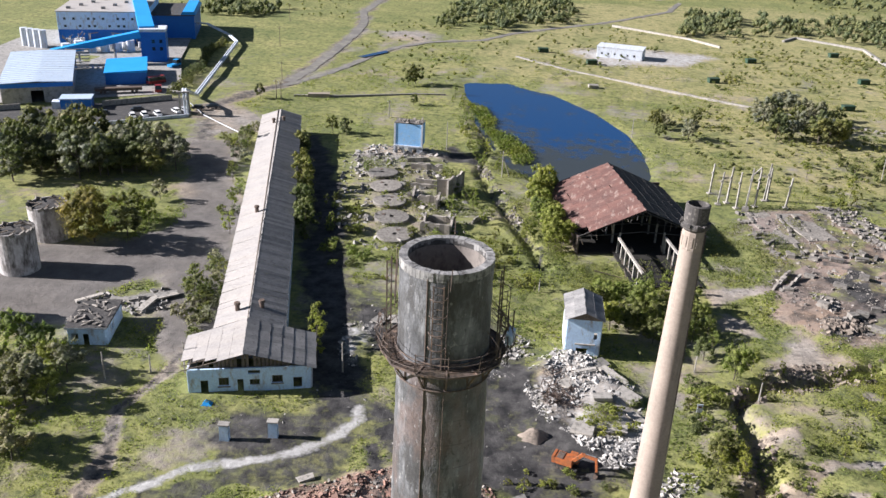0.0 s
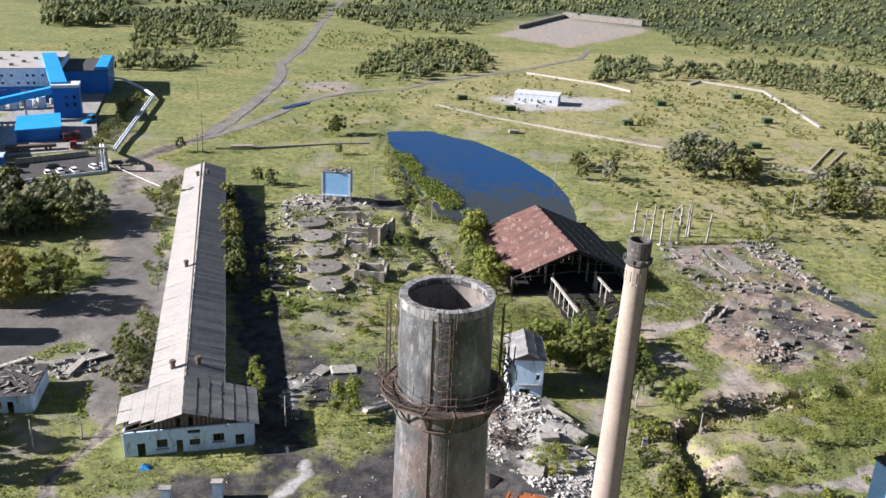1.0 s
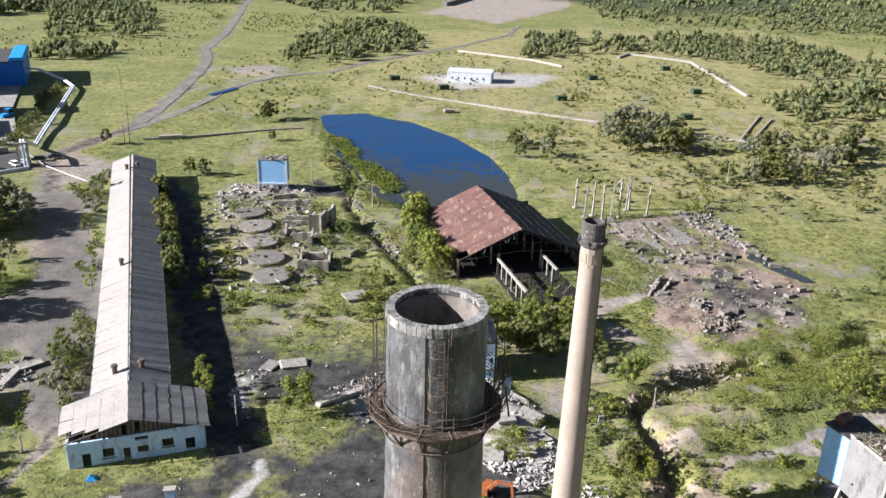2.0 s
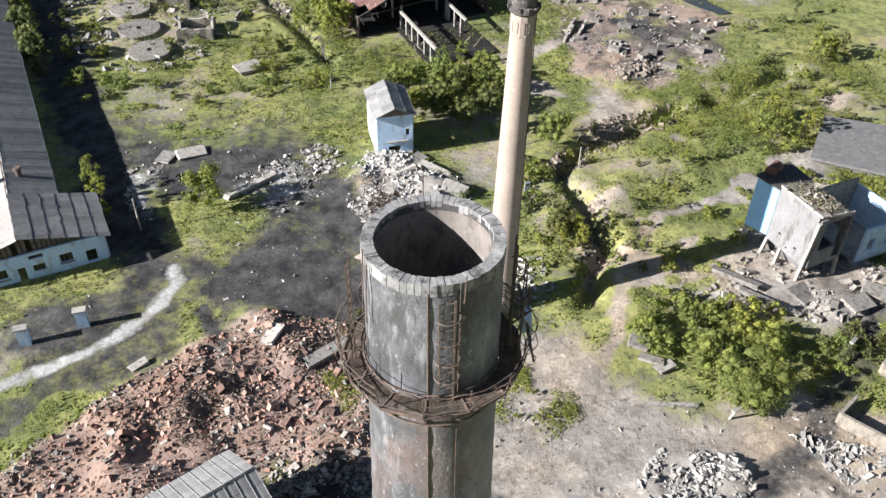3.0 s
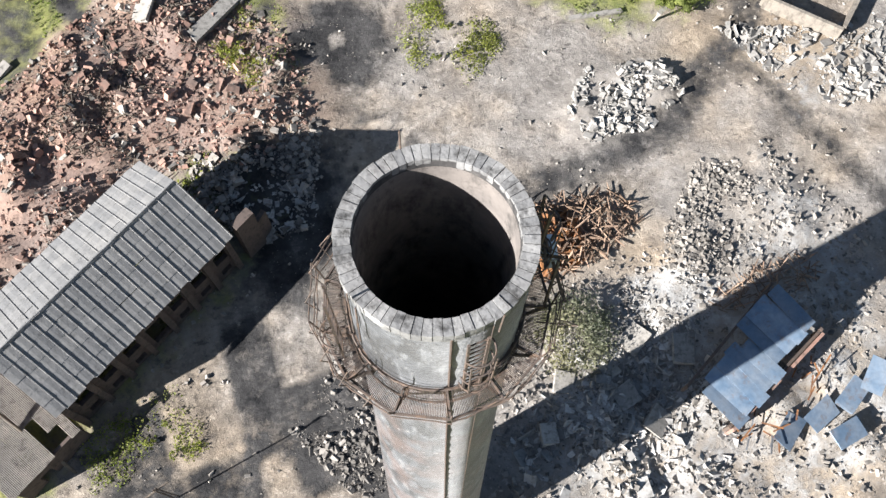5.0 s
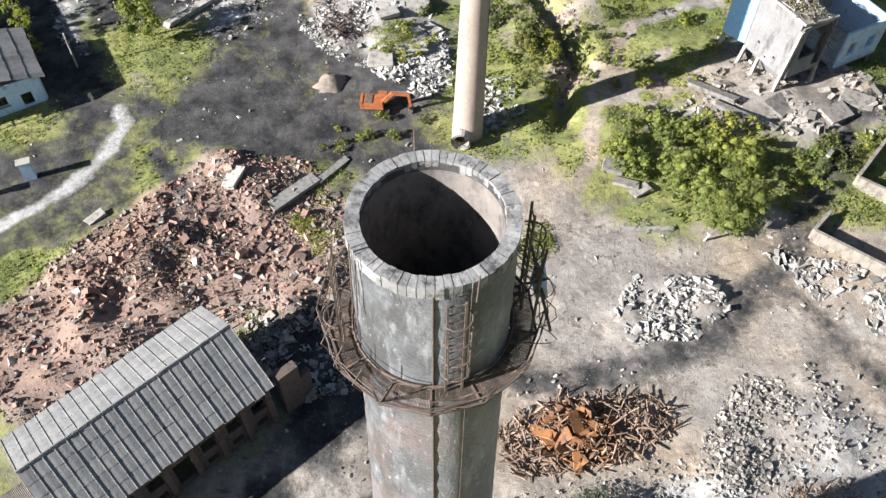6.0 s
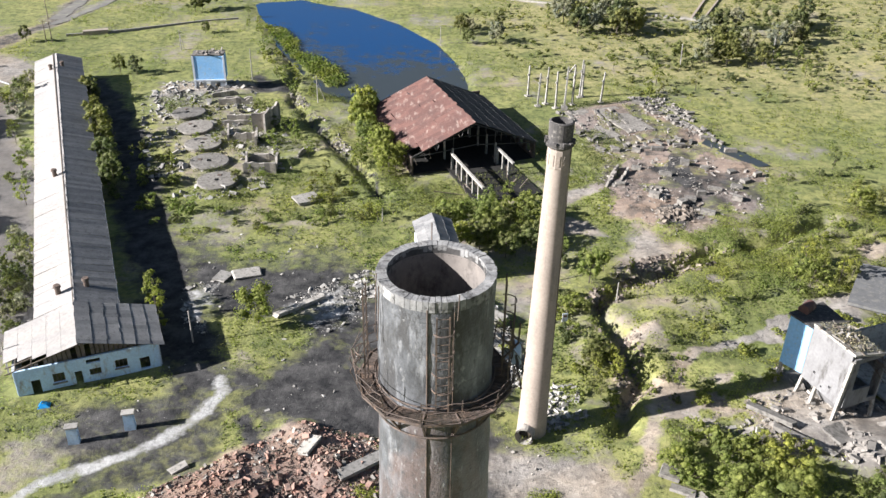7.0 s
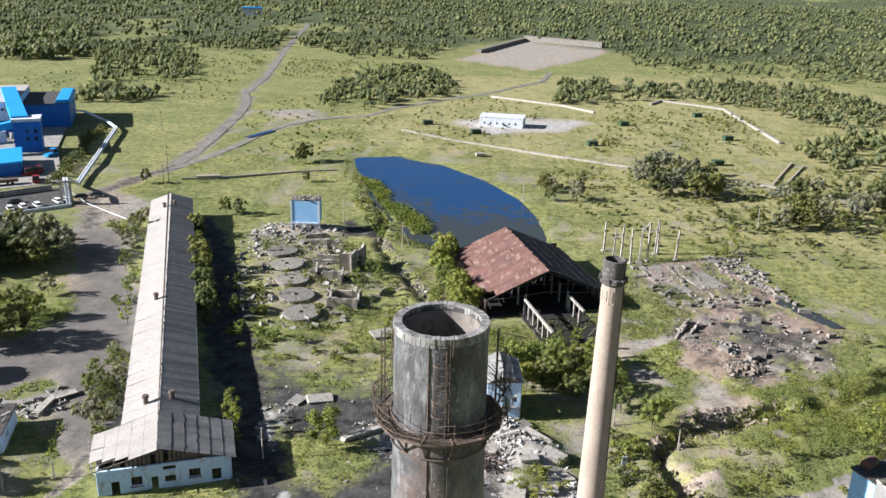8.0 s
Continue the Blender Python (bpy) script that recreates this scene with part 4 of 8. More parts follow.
# ---- the slim stack ----
stack = thing("smokestack", "slim pale rendered smokestack with sooty crown", "chimney", pose(15.85, 64.75, 0, 0, 0.55, 0))
part("shaft", Shape().lathe([(2.05, -0.6), (1.92, 3), (1.72, 15), (1.5, 28), (1.30, 39.2), (1.26, 41.2)], 28, 0.13), "stack", stack, smooth=True)
part("neck", Shape().lathe([(1.28, 39.3), (1.36, 39.6), (1.36, 41.6), (1.3, 42.0)], 12, 0.13), "stack", stack)
for i in range(12):
    a = 0.13 + 2 * math.pi * (i + 0.5) / 12
    c, s = math.cos(a), math.sin(a)
    part("niche", Shape().hexa([(1.33 * c - w * s, 1.33 * s + w * c, z) for z in (39.9, 41.2) for w in (-0.12, 0.12)][:2] + [(1.38 * c - w * s, 1.38 * s + w * c, 39.9) for w in (0.12, -0.12)] + [(1.33 * c - w * s, 1.33 * s + w * c, 41.2) for w in (-0.12, 0.12)] + [(1.38 * c - w * s, 1.38 * s + w * c, 41.2) for w in (0.12, -0.12)]), "stack", stack)
part("collar", Shape().lathe([(1.28, 41.8), (1.62, 42.1), (1.66, 42.5), (1.5, 42.6), (1.34, 42.8)], 12, 0.13), "crownsoot", stack, "crumbling dark collar")
for i in range(12):
    a = 2 * math.pi * i / 12 + 0.2 * rng.random()
    if i in (2, 7):
        continue
    part("corbel", Shape().hexa([((1.45 + d) * math.cos(a + w), (1.45 + d) * math.sin(a + w), z) for z in (42.4, 42.75 + 0.15 * rng.random()) for d, w in ((0, -0.12), (0.32, -0.1), (0.32, 0.1), (0, 0.12))]), "crownsoot", stack)
part("crown", Shape().lathe([(1.34, 42.7), (1.40, 43.2), (1.44, 44.9), (1.2, 45.0), (1.16, 44.4), (1.1, 38), (0.01, 38)], 24), "crownsoot", stack, "soot-stained crown")
part("flue_pipe", Shape().tube((-0.8, -0.9, 1.1), (-1.5, -2.9, 1.25), 1.25, n=20, caps=False).tube((-1.5, -2.9, 1.25), (-0.8, -0.9, 1.1), 1.05, n=20, caps=False), "concrete", stack, "round flue opening")
# Added black disc that stands for the shade inside the pipe.
part("flue_plug", Shape().tube((-1.0, -1.4, 1.1), (-1.1, -1.7, 1.12), 1.04, n=20), "dark", stack, "black disc standing for the unlit inside of the flue")
part("ladder", Shape().beam((1.75, -0.6, 0.5), (1.32, -0.45, 42), 0.05).beam((1.65, -0.95, 0.5), (1.2, -0.75, 42), 0.05), "rustdark", stack)


# ---- buildings ----
def sheet_mesh(w, l, waves, depth=0.05, lap=False):
    """One corrugated sheet, w across, l down the slope, at the origin; lap: a raised roll along one edge."""
    s, n = Shape(), waves * 2
    for k in range(n):
        x0, x1 = w * k / n, w * (k + 1) / n
        za, zb = depth * (k % 2), depth * ((k + 1) % 2)
        s.add([(x0, 0, za), (x1, 0, zb), (x1, l, zb), (x0, l, za)], [(0, 1, 2, 3)])
    s.add([(0, 0, -0.02), (w, 0, -0.02), (w, l, -0.02), (0, l, -0.02)], [(3, 2, 1, 0)])
    s.add([(0, l, -0.02), (w, l, -0.02), (w, l, depth), (0, l, depth)], [(0, 1, 2, 3)])
    for x in (0, w):
        s.add([(x, 0, -0.02), (x, l, -0.02), (x, l, 0.0), (x, 0, 0.0)], [(0, 1, 2, 3)])
    if lap:
        s.hexa([(-0.05, 0, 0), (0.06, 0, 0), (0.06, l, 0), (-0.05, l, 0), (-0.03, 0, 0.07), (0.04, 0, 0.07), (0.04, l, 0.07), (-0.03, l, 0.07)])
    return s.mesh("sheet")


def slope_frame(p, along, down):
    """The pose of a roof slope: x along the eaves, y down the slope."""
    x, y = Vector(along).normalized(), Vector(down).normalized()
    z = x.cross(y)
    return Matrix(((x.x, y.x, z.x, p[0]), (x.y, y.y, z.y, p[1]), (x.z, y.z, z.z, p[2]), (0, 0, 0, 1)))


def sheeted_slope(parent, ridge_a, ridge_b, eave_a, material, cols, rows, waves, skip=(), lap=0.12, jitter=0.02, name="sheet", depth=0.05, rolls=False, course=0.014, stagger=0.012):
    """Covers a rectangular slope with cols x rows sheets, each a part."""
    ra, rb, ea = Vector(ridge_a), Vector(ridge_b), Vector(eave_a)
    w, l = (rb - ra).length / cols, (ea - ra).length / rows
    f = slope_frame(ra, rb - ra, ea - ra)
    flip = f.to_3x3().col[2].z < 0
    me = sheet_mesh(w * 1.0, l + lap, waves, depth, rolls)
    me.materials.append(M[material])
    for c in range(cols):
        for r in range(rows):
            if (c, r) in skip:
                continue
            ob = new(name, me)
            ob.parent = parent
            m = f @ pose(c * w, r * l - lap / 2 + rng.normal() * jitter, (course * (rows - r) + stagger * (c % 2)) * (-1 if flip else 1), rng.normal() * 0.25, 0, rng.normal() * 0.25)
            ob.matrix_basis = m @ (Matrix.Diagonal((1, 1, -1, 1)) if flip else Matrix.Identity(4))


# long workshop: local y runs along its ridge, away from the gable end
long_b = thing("workshop", "long whitewashed workshop with corrugated asbestos roof", "building", pose(-48.6, 76.4, 0, 0, 0, 20.6))
LX0, LX1, LY = -8.4, 11.2, 10.3
front = Shape().wall((LX0, 0), (LX1, 0), -0.4, 4.15, 0.35, [(1.9, 3.1, -0.4, 2.1), (4.8, 6.4, 1.0, 2.5), (7.7, 8.7, -0.4, 2.1), (9.7, 11.3, 0.9, 2.0), (9.5, 11.4, 3.0, 3.7), (13.3, 15.0, 1.2, 2.6), (16.7, 18.1, 0.1, 2.1)])
fw = part("wall", front, "facade", long_b, "whitewashed peeling gable wall")
for a, b in (((LX0, 0.18), (LX0, LY)), ((LX1, 0.18), (LX1, LY)), ((LX0 + 0.2, LY), (LX1 - 0.2, LY))):
    part("wall", Shape().wall(a, b, -0.4, 4.1, 0.35), "white", long_b)
for x, z, w, h in ((-3.6, 1.0, 1.6, 1.5), (1.3, 0.9, 1.6, 1.1), (4.9, 1.2, 1.7, 1.4)):
    win = part("window", Shape().box(x, 0.02, z, x + w, 0.08, z + 0.09), "wood", long_b)
    part("head_rail", Shape().box(x, 0.02, z + h - 0.09, x + w, 0.08, z + h), "wood", win)
    for k in range(4):
        part("mullion", Shape().box(x + k * (w - 0.08) / 3, 0.0, z, x + k * (w - 0.08) / 3 + 0.08, 0.06, z + h), "wood", win)
part("window_sill", Shape().box(4.75, -0.42, 1.05, 6.75, -0.18, 1.17), "concrete", long_b)
part("lintel", Shape().box(-3.8, -0.4, 0.75, -1.8, -0.18, 0.9), "concrete", long_b)
# dark timber gable over the wall, with missing boards
for k in range(30):
    x = LX0 + 0.3 + k * (LX1 - LX0 - 0.6) / 30
    top = 6.75 - abs(x - 0.5) * 0.285
    if top > 4.25 and rng.random() > 0.12:
        part("gable_board", Shape().box(x, 0.35, 4.1, x + 0.5, 0.4, max(4.3, top - 0.25)), "wood", long_b)
RZ, EZ = 7.15, 4.45
roof = part("roof", Shape().beam((0.5, -0.9, RZ - 0.12), (0.5, 148, RZ - 0.12), 0.18, 0.2), "wood", long_b, "corrugated asbestos cement roof")
# Slopes to -x take the paler sheet, slopes to +x the darker.
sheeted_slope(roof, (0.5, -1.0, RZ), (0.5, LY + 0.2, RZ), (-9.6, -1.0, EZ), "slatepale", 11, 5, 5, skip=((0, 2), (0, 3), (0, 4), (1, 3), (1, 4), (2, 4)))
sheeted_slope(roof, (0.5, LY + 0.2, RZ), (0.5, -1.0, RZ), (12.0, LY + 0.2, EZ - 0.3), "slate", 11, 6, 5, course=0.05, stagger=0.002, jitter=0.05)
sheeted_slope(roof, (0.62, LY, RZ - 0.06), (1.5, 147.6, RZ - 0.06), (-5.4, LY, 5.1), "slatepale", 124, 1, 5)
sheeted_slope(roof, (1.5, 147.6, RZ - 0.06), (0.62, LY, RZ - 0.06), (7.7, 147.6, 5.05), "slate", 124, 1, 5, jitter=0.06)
for k in range(8):
    part("rafter", Shape().beam((0.5, -0.7 + k * 1.55, RZ - 0.2), (-9.4, -0.7 + k * 1.55, EZ - 0.1), 0.12, 0.16), "wood", long_b)
for z, x in ((4.9, -8.0), (5.5, -5.8), (6.2, -3.4)):
    part("purlin", Shape().beam((x, -0.9, z - 0.1), (x, 10, z - 0.1), 0.1, 0.14), "wood", long_b)
part("side_wall", Shape().wall((-4.7, LY + 0.2), (-3.8, 147), -0.4, 5.0, 0.35, [(6 + 9 * k, 8.2 + 9 * k, 1.2, 3.2) for k in range(14)]), "white", long_b)
part("side_wall", Shape().wall((6.6, LY + 0.2), (7.3, 147), -0.4, 4.95, 0.35, [(6 + 9 * k, 8.2 + 9 * k, 1.2, 3.2) for k in range(14)]), "white", long_b)
part("end_wall", Shape().wall((-3.6, 147.2), (7.1, 147.2), -0.4, 4.95, 0.35, [(3.5, 6.5, -0.4, 3)]).add([(-3.6, 147.2, 4.9), (7.1, 147.2, 4.9), (1.5, 147.2, 7.0), (-3.6, 147.05, 4.9), (7.1, 147.05, 4.9), (1.5, 147.05, 7.0)], [(0, 1, 2), (5, 4, 3)]), "white", long_b)
for i, (x, y) in enumerate(((-1.6, 15.5), (2.6, 16.2), (-1.0, 62), (-0.3, 134), (2.6, 136))):
    v = part("roof_vent", Shape().tube((x, y, 6.2), (x, y, 7.55), 0.42, n=12), "rustdark", long_b)
    part("cowl", Shape().tube((x, y, 7.6), (x, y, 8.0), 0.62, 0.5, n=12), "rustdark", v)


# gable-roofed brick boiler house by the chimney
bo, be = Vector((-28.3, 17.3, 0)), Vector((-10.9, 28.5, 0))
ang = math.degrees(math.atan2(be.y - bo.y, be.x - bo.x))
boiler = thing("boiler_house", "sooty brick boiler house with slate-grey sheet roof", "building", pose(bo.x, bo.y, 0, 0, 0, ang))
BL, BW, BE, BR = 20.7, 11.2, 7.0, 10.6
holes = []
for k in range(7):
    s = 1.3 + 2.85 * k
    if k == 3:
        holes.append((s - 0.2, s + 2.2, 1.2, 5.0))
    else:
        holes += [(s, s + 1.5, 3.5, 5.4), (s + 0.1, s + 1.3, 1.0, 2.0)]
wn_ = part("wall", Shape().wall((0, 0.25), (BL, 0.25), -0.5, BE, 0.5, holes), "brick", boiler, "sooty brick wall with arched openings")
part("wall", Shape().wall((0, BW - 0.25), (BL, BW - 0.25), -0.5, BE, 0.5, [(2 + 3 * k, 3.6 + 3 * k, 2.2, 5) for k in range(6)]), "brick", boiler)
for x in (0.25, BL - 0.25):
    part("gable_wall", Shape().wall((x, 0.5), (x, BW - 0.5), -0.5, BE, 0.5, [(3, 5.5, -0.5, 4)]).hexa([(x - 0.25, 0.4, BE), (x + 0.25, 0.4, BE), (x + 0.25, BW - 0.4, BE), (x - 0.25, BW - 0.4, BE), (x - 0.25, BW / 2 - 0.1, BR - 0.25), (x + 0.25, BW / 2 - 0.1, BR - 0.25), (x + 0.25, BW / 2 + 0.1, BR - 0.25), (x - 0.25, BW / 2 + 0.1, BR - 0.25)]), "brick", boiler)
for k in range(8):
    x = 0.35 + 2.85 * k
    part("buttress", Shape().hexa([(x - 0.3, -0.55, -0.5), (x + 0.3, -0.55, -0.5), (x + 0.3, 0.0, -0.5), (x - 0.3, 0.0, -0.5), (x - 0.3, -0.25, 6.4), (x + 0.3, -0.25, 6.4), (x + 0.3, 0.0, 6.6), (x - 0.3, 0.0, 6.6)]), "brick", boiler)
broof = part("roof", Shape().beam((-0.1, BW / 2, BR - 0.15), (BL + 0.1, BW / 2, BR - 0.15), 0.16), "wood", boiler, "grey asbestos cement sheets with slipped edges")
sheeted_slope(broof, (BL + 0.35, BW / 2, BR), (-0.35, BW / 2, BR), (BL + 0.35, -0.55, BE + 0.05), "roofgrey", 19, 5, 1, jitter=0.07, depth=0.025, rolls=True)
sheeted_slope(broof, (-0.35, BW / 2, BR), (BL + 0.35, BW / 2, BR), (-0.35, BW + 0.55, BE + 0.05), "roofgrey", 19, 5, 1, jitter=0.06, depth=0.025, rolls=True)
for k in range(20):
    part("ridge_cap", Shape().hexa([(-0.35 + k * 1.07, BW / 2 - 0.2, BR + 0.06), (0.73 + k * 1.07, BW / 2 - 0.2, BR + 0.06), (0.73 + k * 1.07, BW / 2 + 0.2, BR + 0.06), (-0.35 + k * 1.07, BW / 2 + 0.2, BR + 0.06), (-0.35 + k * 1.07, BW / 2 - 0.05, BR + 0.24), (0.7 + k * 1.07, BW / 2 - 0.05, BR + 0.24), (0.7 + k * 1.07, BW / 2 + 0.05, BR + 0.24), (-0.35 + k * 1.07, BW / 2 + 0.05, BR + 0.24)]), "slate", broof)
# broken bay beyond the gable: pier, low wall, bent roof irons
part("pier", Shape().box(BL + 1.0, -0.5, -0.5, BL + 3.2, 0.45, 7.3), "brick", boiler, "lone brick pier")
part("low_wall", Shape().wall((BL + 3.1, 0), (BL + 4.6, 0.3), -0.5, 4.4, 0.5), "brick", boiler)
for k in range(13):
    y = 0.2 + k * 0.85
    z = BE + 0.2 + (BR - BE) * (1 - abs(y - BW / 2) / (BW / 2)) - 0.2
    part("roof_iron", Shape().beam((BL - 0.4, y, z), (BL + 0.9 + 0.5 * rng.random(), y + 0.2 * rng.normal(), z - 0.2 + 0.4 * rng.random()), 0.08), "rustdark", boiler)
for k in range(5):
    part("roof_iron", Shape().beam((3 + k * 2.6, BW + 0.3, BE), (3.2 + k * 2.6, BW + 1.2 + rng.random(), BE + 0.3), 0.09), "wood", boiler)

# lean-to at the boiler house's other end
annex = thing("lean_to", "low lean-to shed with ribbed grey roof", "shed", pose(bo.x, bo.y, 0, 0, 0, ang))
part("wall", Shape().wall((-7.5, -1.2), (-0.2, -1.2), -0.4, 3.6, 0.3, [(2, 3.2, -0.4, 2.1)]).wall((-7.5, -1.05), (-7.5, 8), -0.4, 3.8, 0.3), "brick", annex)
aroof = part("roof", Shape().beam((-7.6, 8, 4.6), (-0.1, 8, 4.6), 0.14), "wood", annex)
sheeted_slope(aroof, (-0.1, 8.0, 4.9), (-7.9, 8.0, 4.9), (-0.1, -1.6, 3.9), "annexroof", 8, 5, 7, skip=((1, 4), (2, 4), (2, 3)))


# two-storey white hut
hut = thing("transformer_hut", "tall whitewashed hut with grey gable roof", "hut", pose(4.5, 103.1, 0, 0, 0, 7))
part("wall", Shape().wall((-3.0, 0), (3.0, 0), -0.6, 7.4, 0.3, [(1.9, 3.9, -0.6, 1.7), (4.8, 5.4, 3.6, 5.0)]), "facade", hut, "whitewashed front wall tinted blue for skylight")
part("wall", Shape().wall((-3.0, 0.15), (-3.0, 9.0), -0.6, 7.4, 0.3, [(1.4, 2.6, 1.8, 4.4), (3.8, 5.2, 3.2, 5.0), (1.8, 2.8, 5.2, 6.3), (6.2, 7.2, 3.2, 4.8), (3.0, 3.7, 0.2, 1.6)]), "white", hut)
part("wall", Shape().wall((3.0, 0.15), (3.0, 9.0), -0.6, 7.4, 0.3, [(2.2, 3.2, 3.2, 4.6)]).wall((-2.85, 8.85), (2.85, 8.85), -0.6, 7.4, 0.3), "white", hut)
part("gable", Shape().hexa([(-3.0, -0.12, 7.4), (3.0, -0.12, 7.4), (3.0, 0.12, 7.4), (-3.0, 0.12, 7.4), (-0.1, -0.12, 8.7), (0.1, -0.12, 8.7), (0.1, 0.12, 8.7), (-0.1, 0.12, 8.7)]), "wood", hut)
part("floor", Shape().box(-2.84, 0.16, 3.0, 2.84, 8.7, 3.2), "concrete", hut)
hroof = part("roof", Shape().beam((0, -0.4, 8.75), (0, 9.4, 8.75), 0.14), "wood", hut, "grey sheet roof")
sheeted_slope(hroof, (0, -0.55, 8.95), (0, 9.6, 8.95), (-3.5, -0.55, 7.4), "slate", 9, 2, 5)
sheeted_slope(hroof, (0, 9.6, 8.95), (0, -0.55, 8.95), (3.5, 9.6, 7.4), "slate", 9, 2, 5)
part("shelf", Shape().box(-1.4, -0.5, 2.5, 2.2, -0.16, 2.7), "concrete", hut)

# rust-roofed barn, open at its near end
barn = thing("rusty_barn", "half-collapsed barn with rusted sheet roof", "barn", pose(14.2, 152.8, 0, 0, 0, 17.6))
BHL, BHW, BHE, BHR = 33.5, 15.4, 4.0, 10.6
rroof = part("roof", Shape().beam((0, 0, BHR - 0.3), (0, BHL, BHR - 0.3), 0.25), "wood", barn, "rust-red sheet roof")
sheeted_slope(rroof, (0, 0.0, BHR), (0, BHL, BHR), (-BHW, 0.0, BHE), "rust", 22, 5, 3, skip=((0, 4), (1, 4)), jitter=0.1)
# Slope away from the sun: its shade is painted in with black.
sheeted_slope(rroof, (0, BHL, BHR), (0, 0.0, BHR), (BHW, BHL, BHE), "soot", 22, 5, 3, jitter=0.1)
part("wall", Shape().wall((-BHW + 0.6, 0), (-BHW + 0.6, BHL - 0.4), -0.4, 4.0, 0.4, [(2 + 4 * k, 4.2 + 4 * k, 0.8, 3) for k in range(7)]), "brick", barn)
part("wall", Shape().wall((BHW - 0.6, 0), (BHW - 0.6, BHL - 0.4), -0.4, 4.0, 0.4, [(2 + 4 * k, 4.2 + 4 * k, 0.8, 3) for k in range(7)]), "brick", barn)
part("wall", Shape().wall((-BHW + 0.9, BHL - 0.2), (BHW - 0.9, BHL - 0.2), -0.4, 5.4, 0.4), "brick", barn)
# Ash-black floor whose colour also holds the shade under the roof.
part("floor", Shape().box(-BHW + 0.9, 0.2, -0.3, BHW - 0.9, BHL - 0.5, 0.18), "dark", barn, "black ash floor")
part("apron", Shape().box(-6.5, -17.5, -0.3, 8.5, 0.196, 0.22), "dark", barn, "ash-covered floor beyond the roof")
for k in range(7):
    y = 0.4 + k * 5.3
    for s in (-1, 1):
        # Timber in black, so the barn's inner shade lies in its colour.
        part("truss", Shape().beam((0, y, BHR - 0.5), (s * (BHW - 0.4), y, BHE - 0.1), 0.22).beam((0, y, BHE + 1.2), (s * (BHW - 0.6), y, BHE - 0.1), 0.18).beam((s * 5, y, BHR - 2.6), (s * 5, y, BHE + 0.8), 0.14), "soot", barn)
        part("post", Shape().beam((s * 5.2, y, -0.3), (s * 5.2, y, BHE + 1.0), 0.4), "concrete", barn, "white concrete post")
for k in range(26):
    x = -BHW + 1 + k * 1.15
    top = BHR - abs(x) * (BHR - BHE) / BHW - 0.4
    if rng.random() < 0.75:
        # Two boards in three carry the interior's shade as black colour.
        part("hanging_board", Shape().beam((x, -0.1 + 0.2 * rng.random(), top), (x + 0.5 * rng.normal(), -0.3, top - 0.5 - 1.6 * rng.random()), 0.16, 0.05), "soot" if k % 3 else "wood", barn)
for x, n in ((-5.6, 6), (5.4, 3)):
    part("ring_beam", Shape().beam((x, -n * 3.2 + 0.4, 3.9), (x, 0.0, 4.0), 0.5, 0.45), "concrete", barn, "pale concrete beam")
    for k in range(n):
        part("post", Shape().beam((x, -0.4 - k * 3.2 + 1.0 - 1.0, -0.3), (x, -0.4 - k * 3.2, 3.75), 0.42), "concrete", barn)
for k in range(14):
    a = Vector((rng.uniform(-8, 8), rng.uniform(-14, 0), 0.2))
    part("fallen_timber", Shape().beam(a, a + Vector((rng.normal() * 3, rng.normal() * 3, rng.uniform(0.2, 2))), 0.16), "wood", barn)

# blue-washed pump house on the far side of the settling tanks
pump = thing("pump_house", "blue-washed block of a pump house on rubble", "building", pose(-55.3, 206.5, 0, 0, 0, 3) @ Matrix.Diagonal((0.86, 0.86, 0.95, 1)))
part("body", Shape().wall((-4.7, 0), (4.7, 0), 2.6, 9.6, 0.4).wall((-4.7, 0.2), (-4.7, 5), 2.6, 9.6, 0.4).wall((4.7, 0.2), (4.7, 5), 2.6, 9.6, 0.4).wall((-4.5, 5), (4.5, 5), 2.6, 9.6, 0.4), "pumpblue", pump, "sky blue plaster")
part("roof_slab", Shape().box(-4.95, -0.25, 9.6, 4.95, 5.25, 9.85), "grimy", pump)
for k in range(16):
    a = Vector((rng.uniform(-4, 4), rng.uniform(0.6, 4.4), 9.9))
    part("roof_debris", Shape().beam(a, a + Vector((rng.normal() * 0.6, rng.normal() * 0.6, 0.3 + 0.5 * rng.random())), 0.3 + 0.4 * rng.random(), 0.25), "chunk", pump)
for x in (-4.78, 4.78):
    part("corner_post", Shape().box(x - 0.3, -0.34, -0.4, x + 0.3, 0.3, 9.62), "white", pump)
part("plinth", Shape().wall((-4.6, 0.3), (4.6, 0.3), -0.5, 2.6, 0.4, [(0.8, 2.2, -0.5, 1.9), (3.2, 4.6, -0.5, 1.9), (6, 7.6, -0.5, 1.9)]).wall((-4.4, 4.6), (4.4, 4.6), -0.5, 2.6, 0.4), "white", pump)
part("ledge", Shape().box(-5.0, -0.6, 2.2, 5.0, 0.1, 2.6), "white", pump)

# hopper building on splayed legs
hop = thing("coal_hopper", "whitewashed concrete coal hopper on splayed legs", "hopper", pose(57.0, 62.9, 0, 0, 0, 18.2))
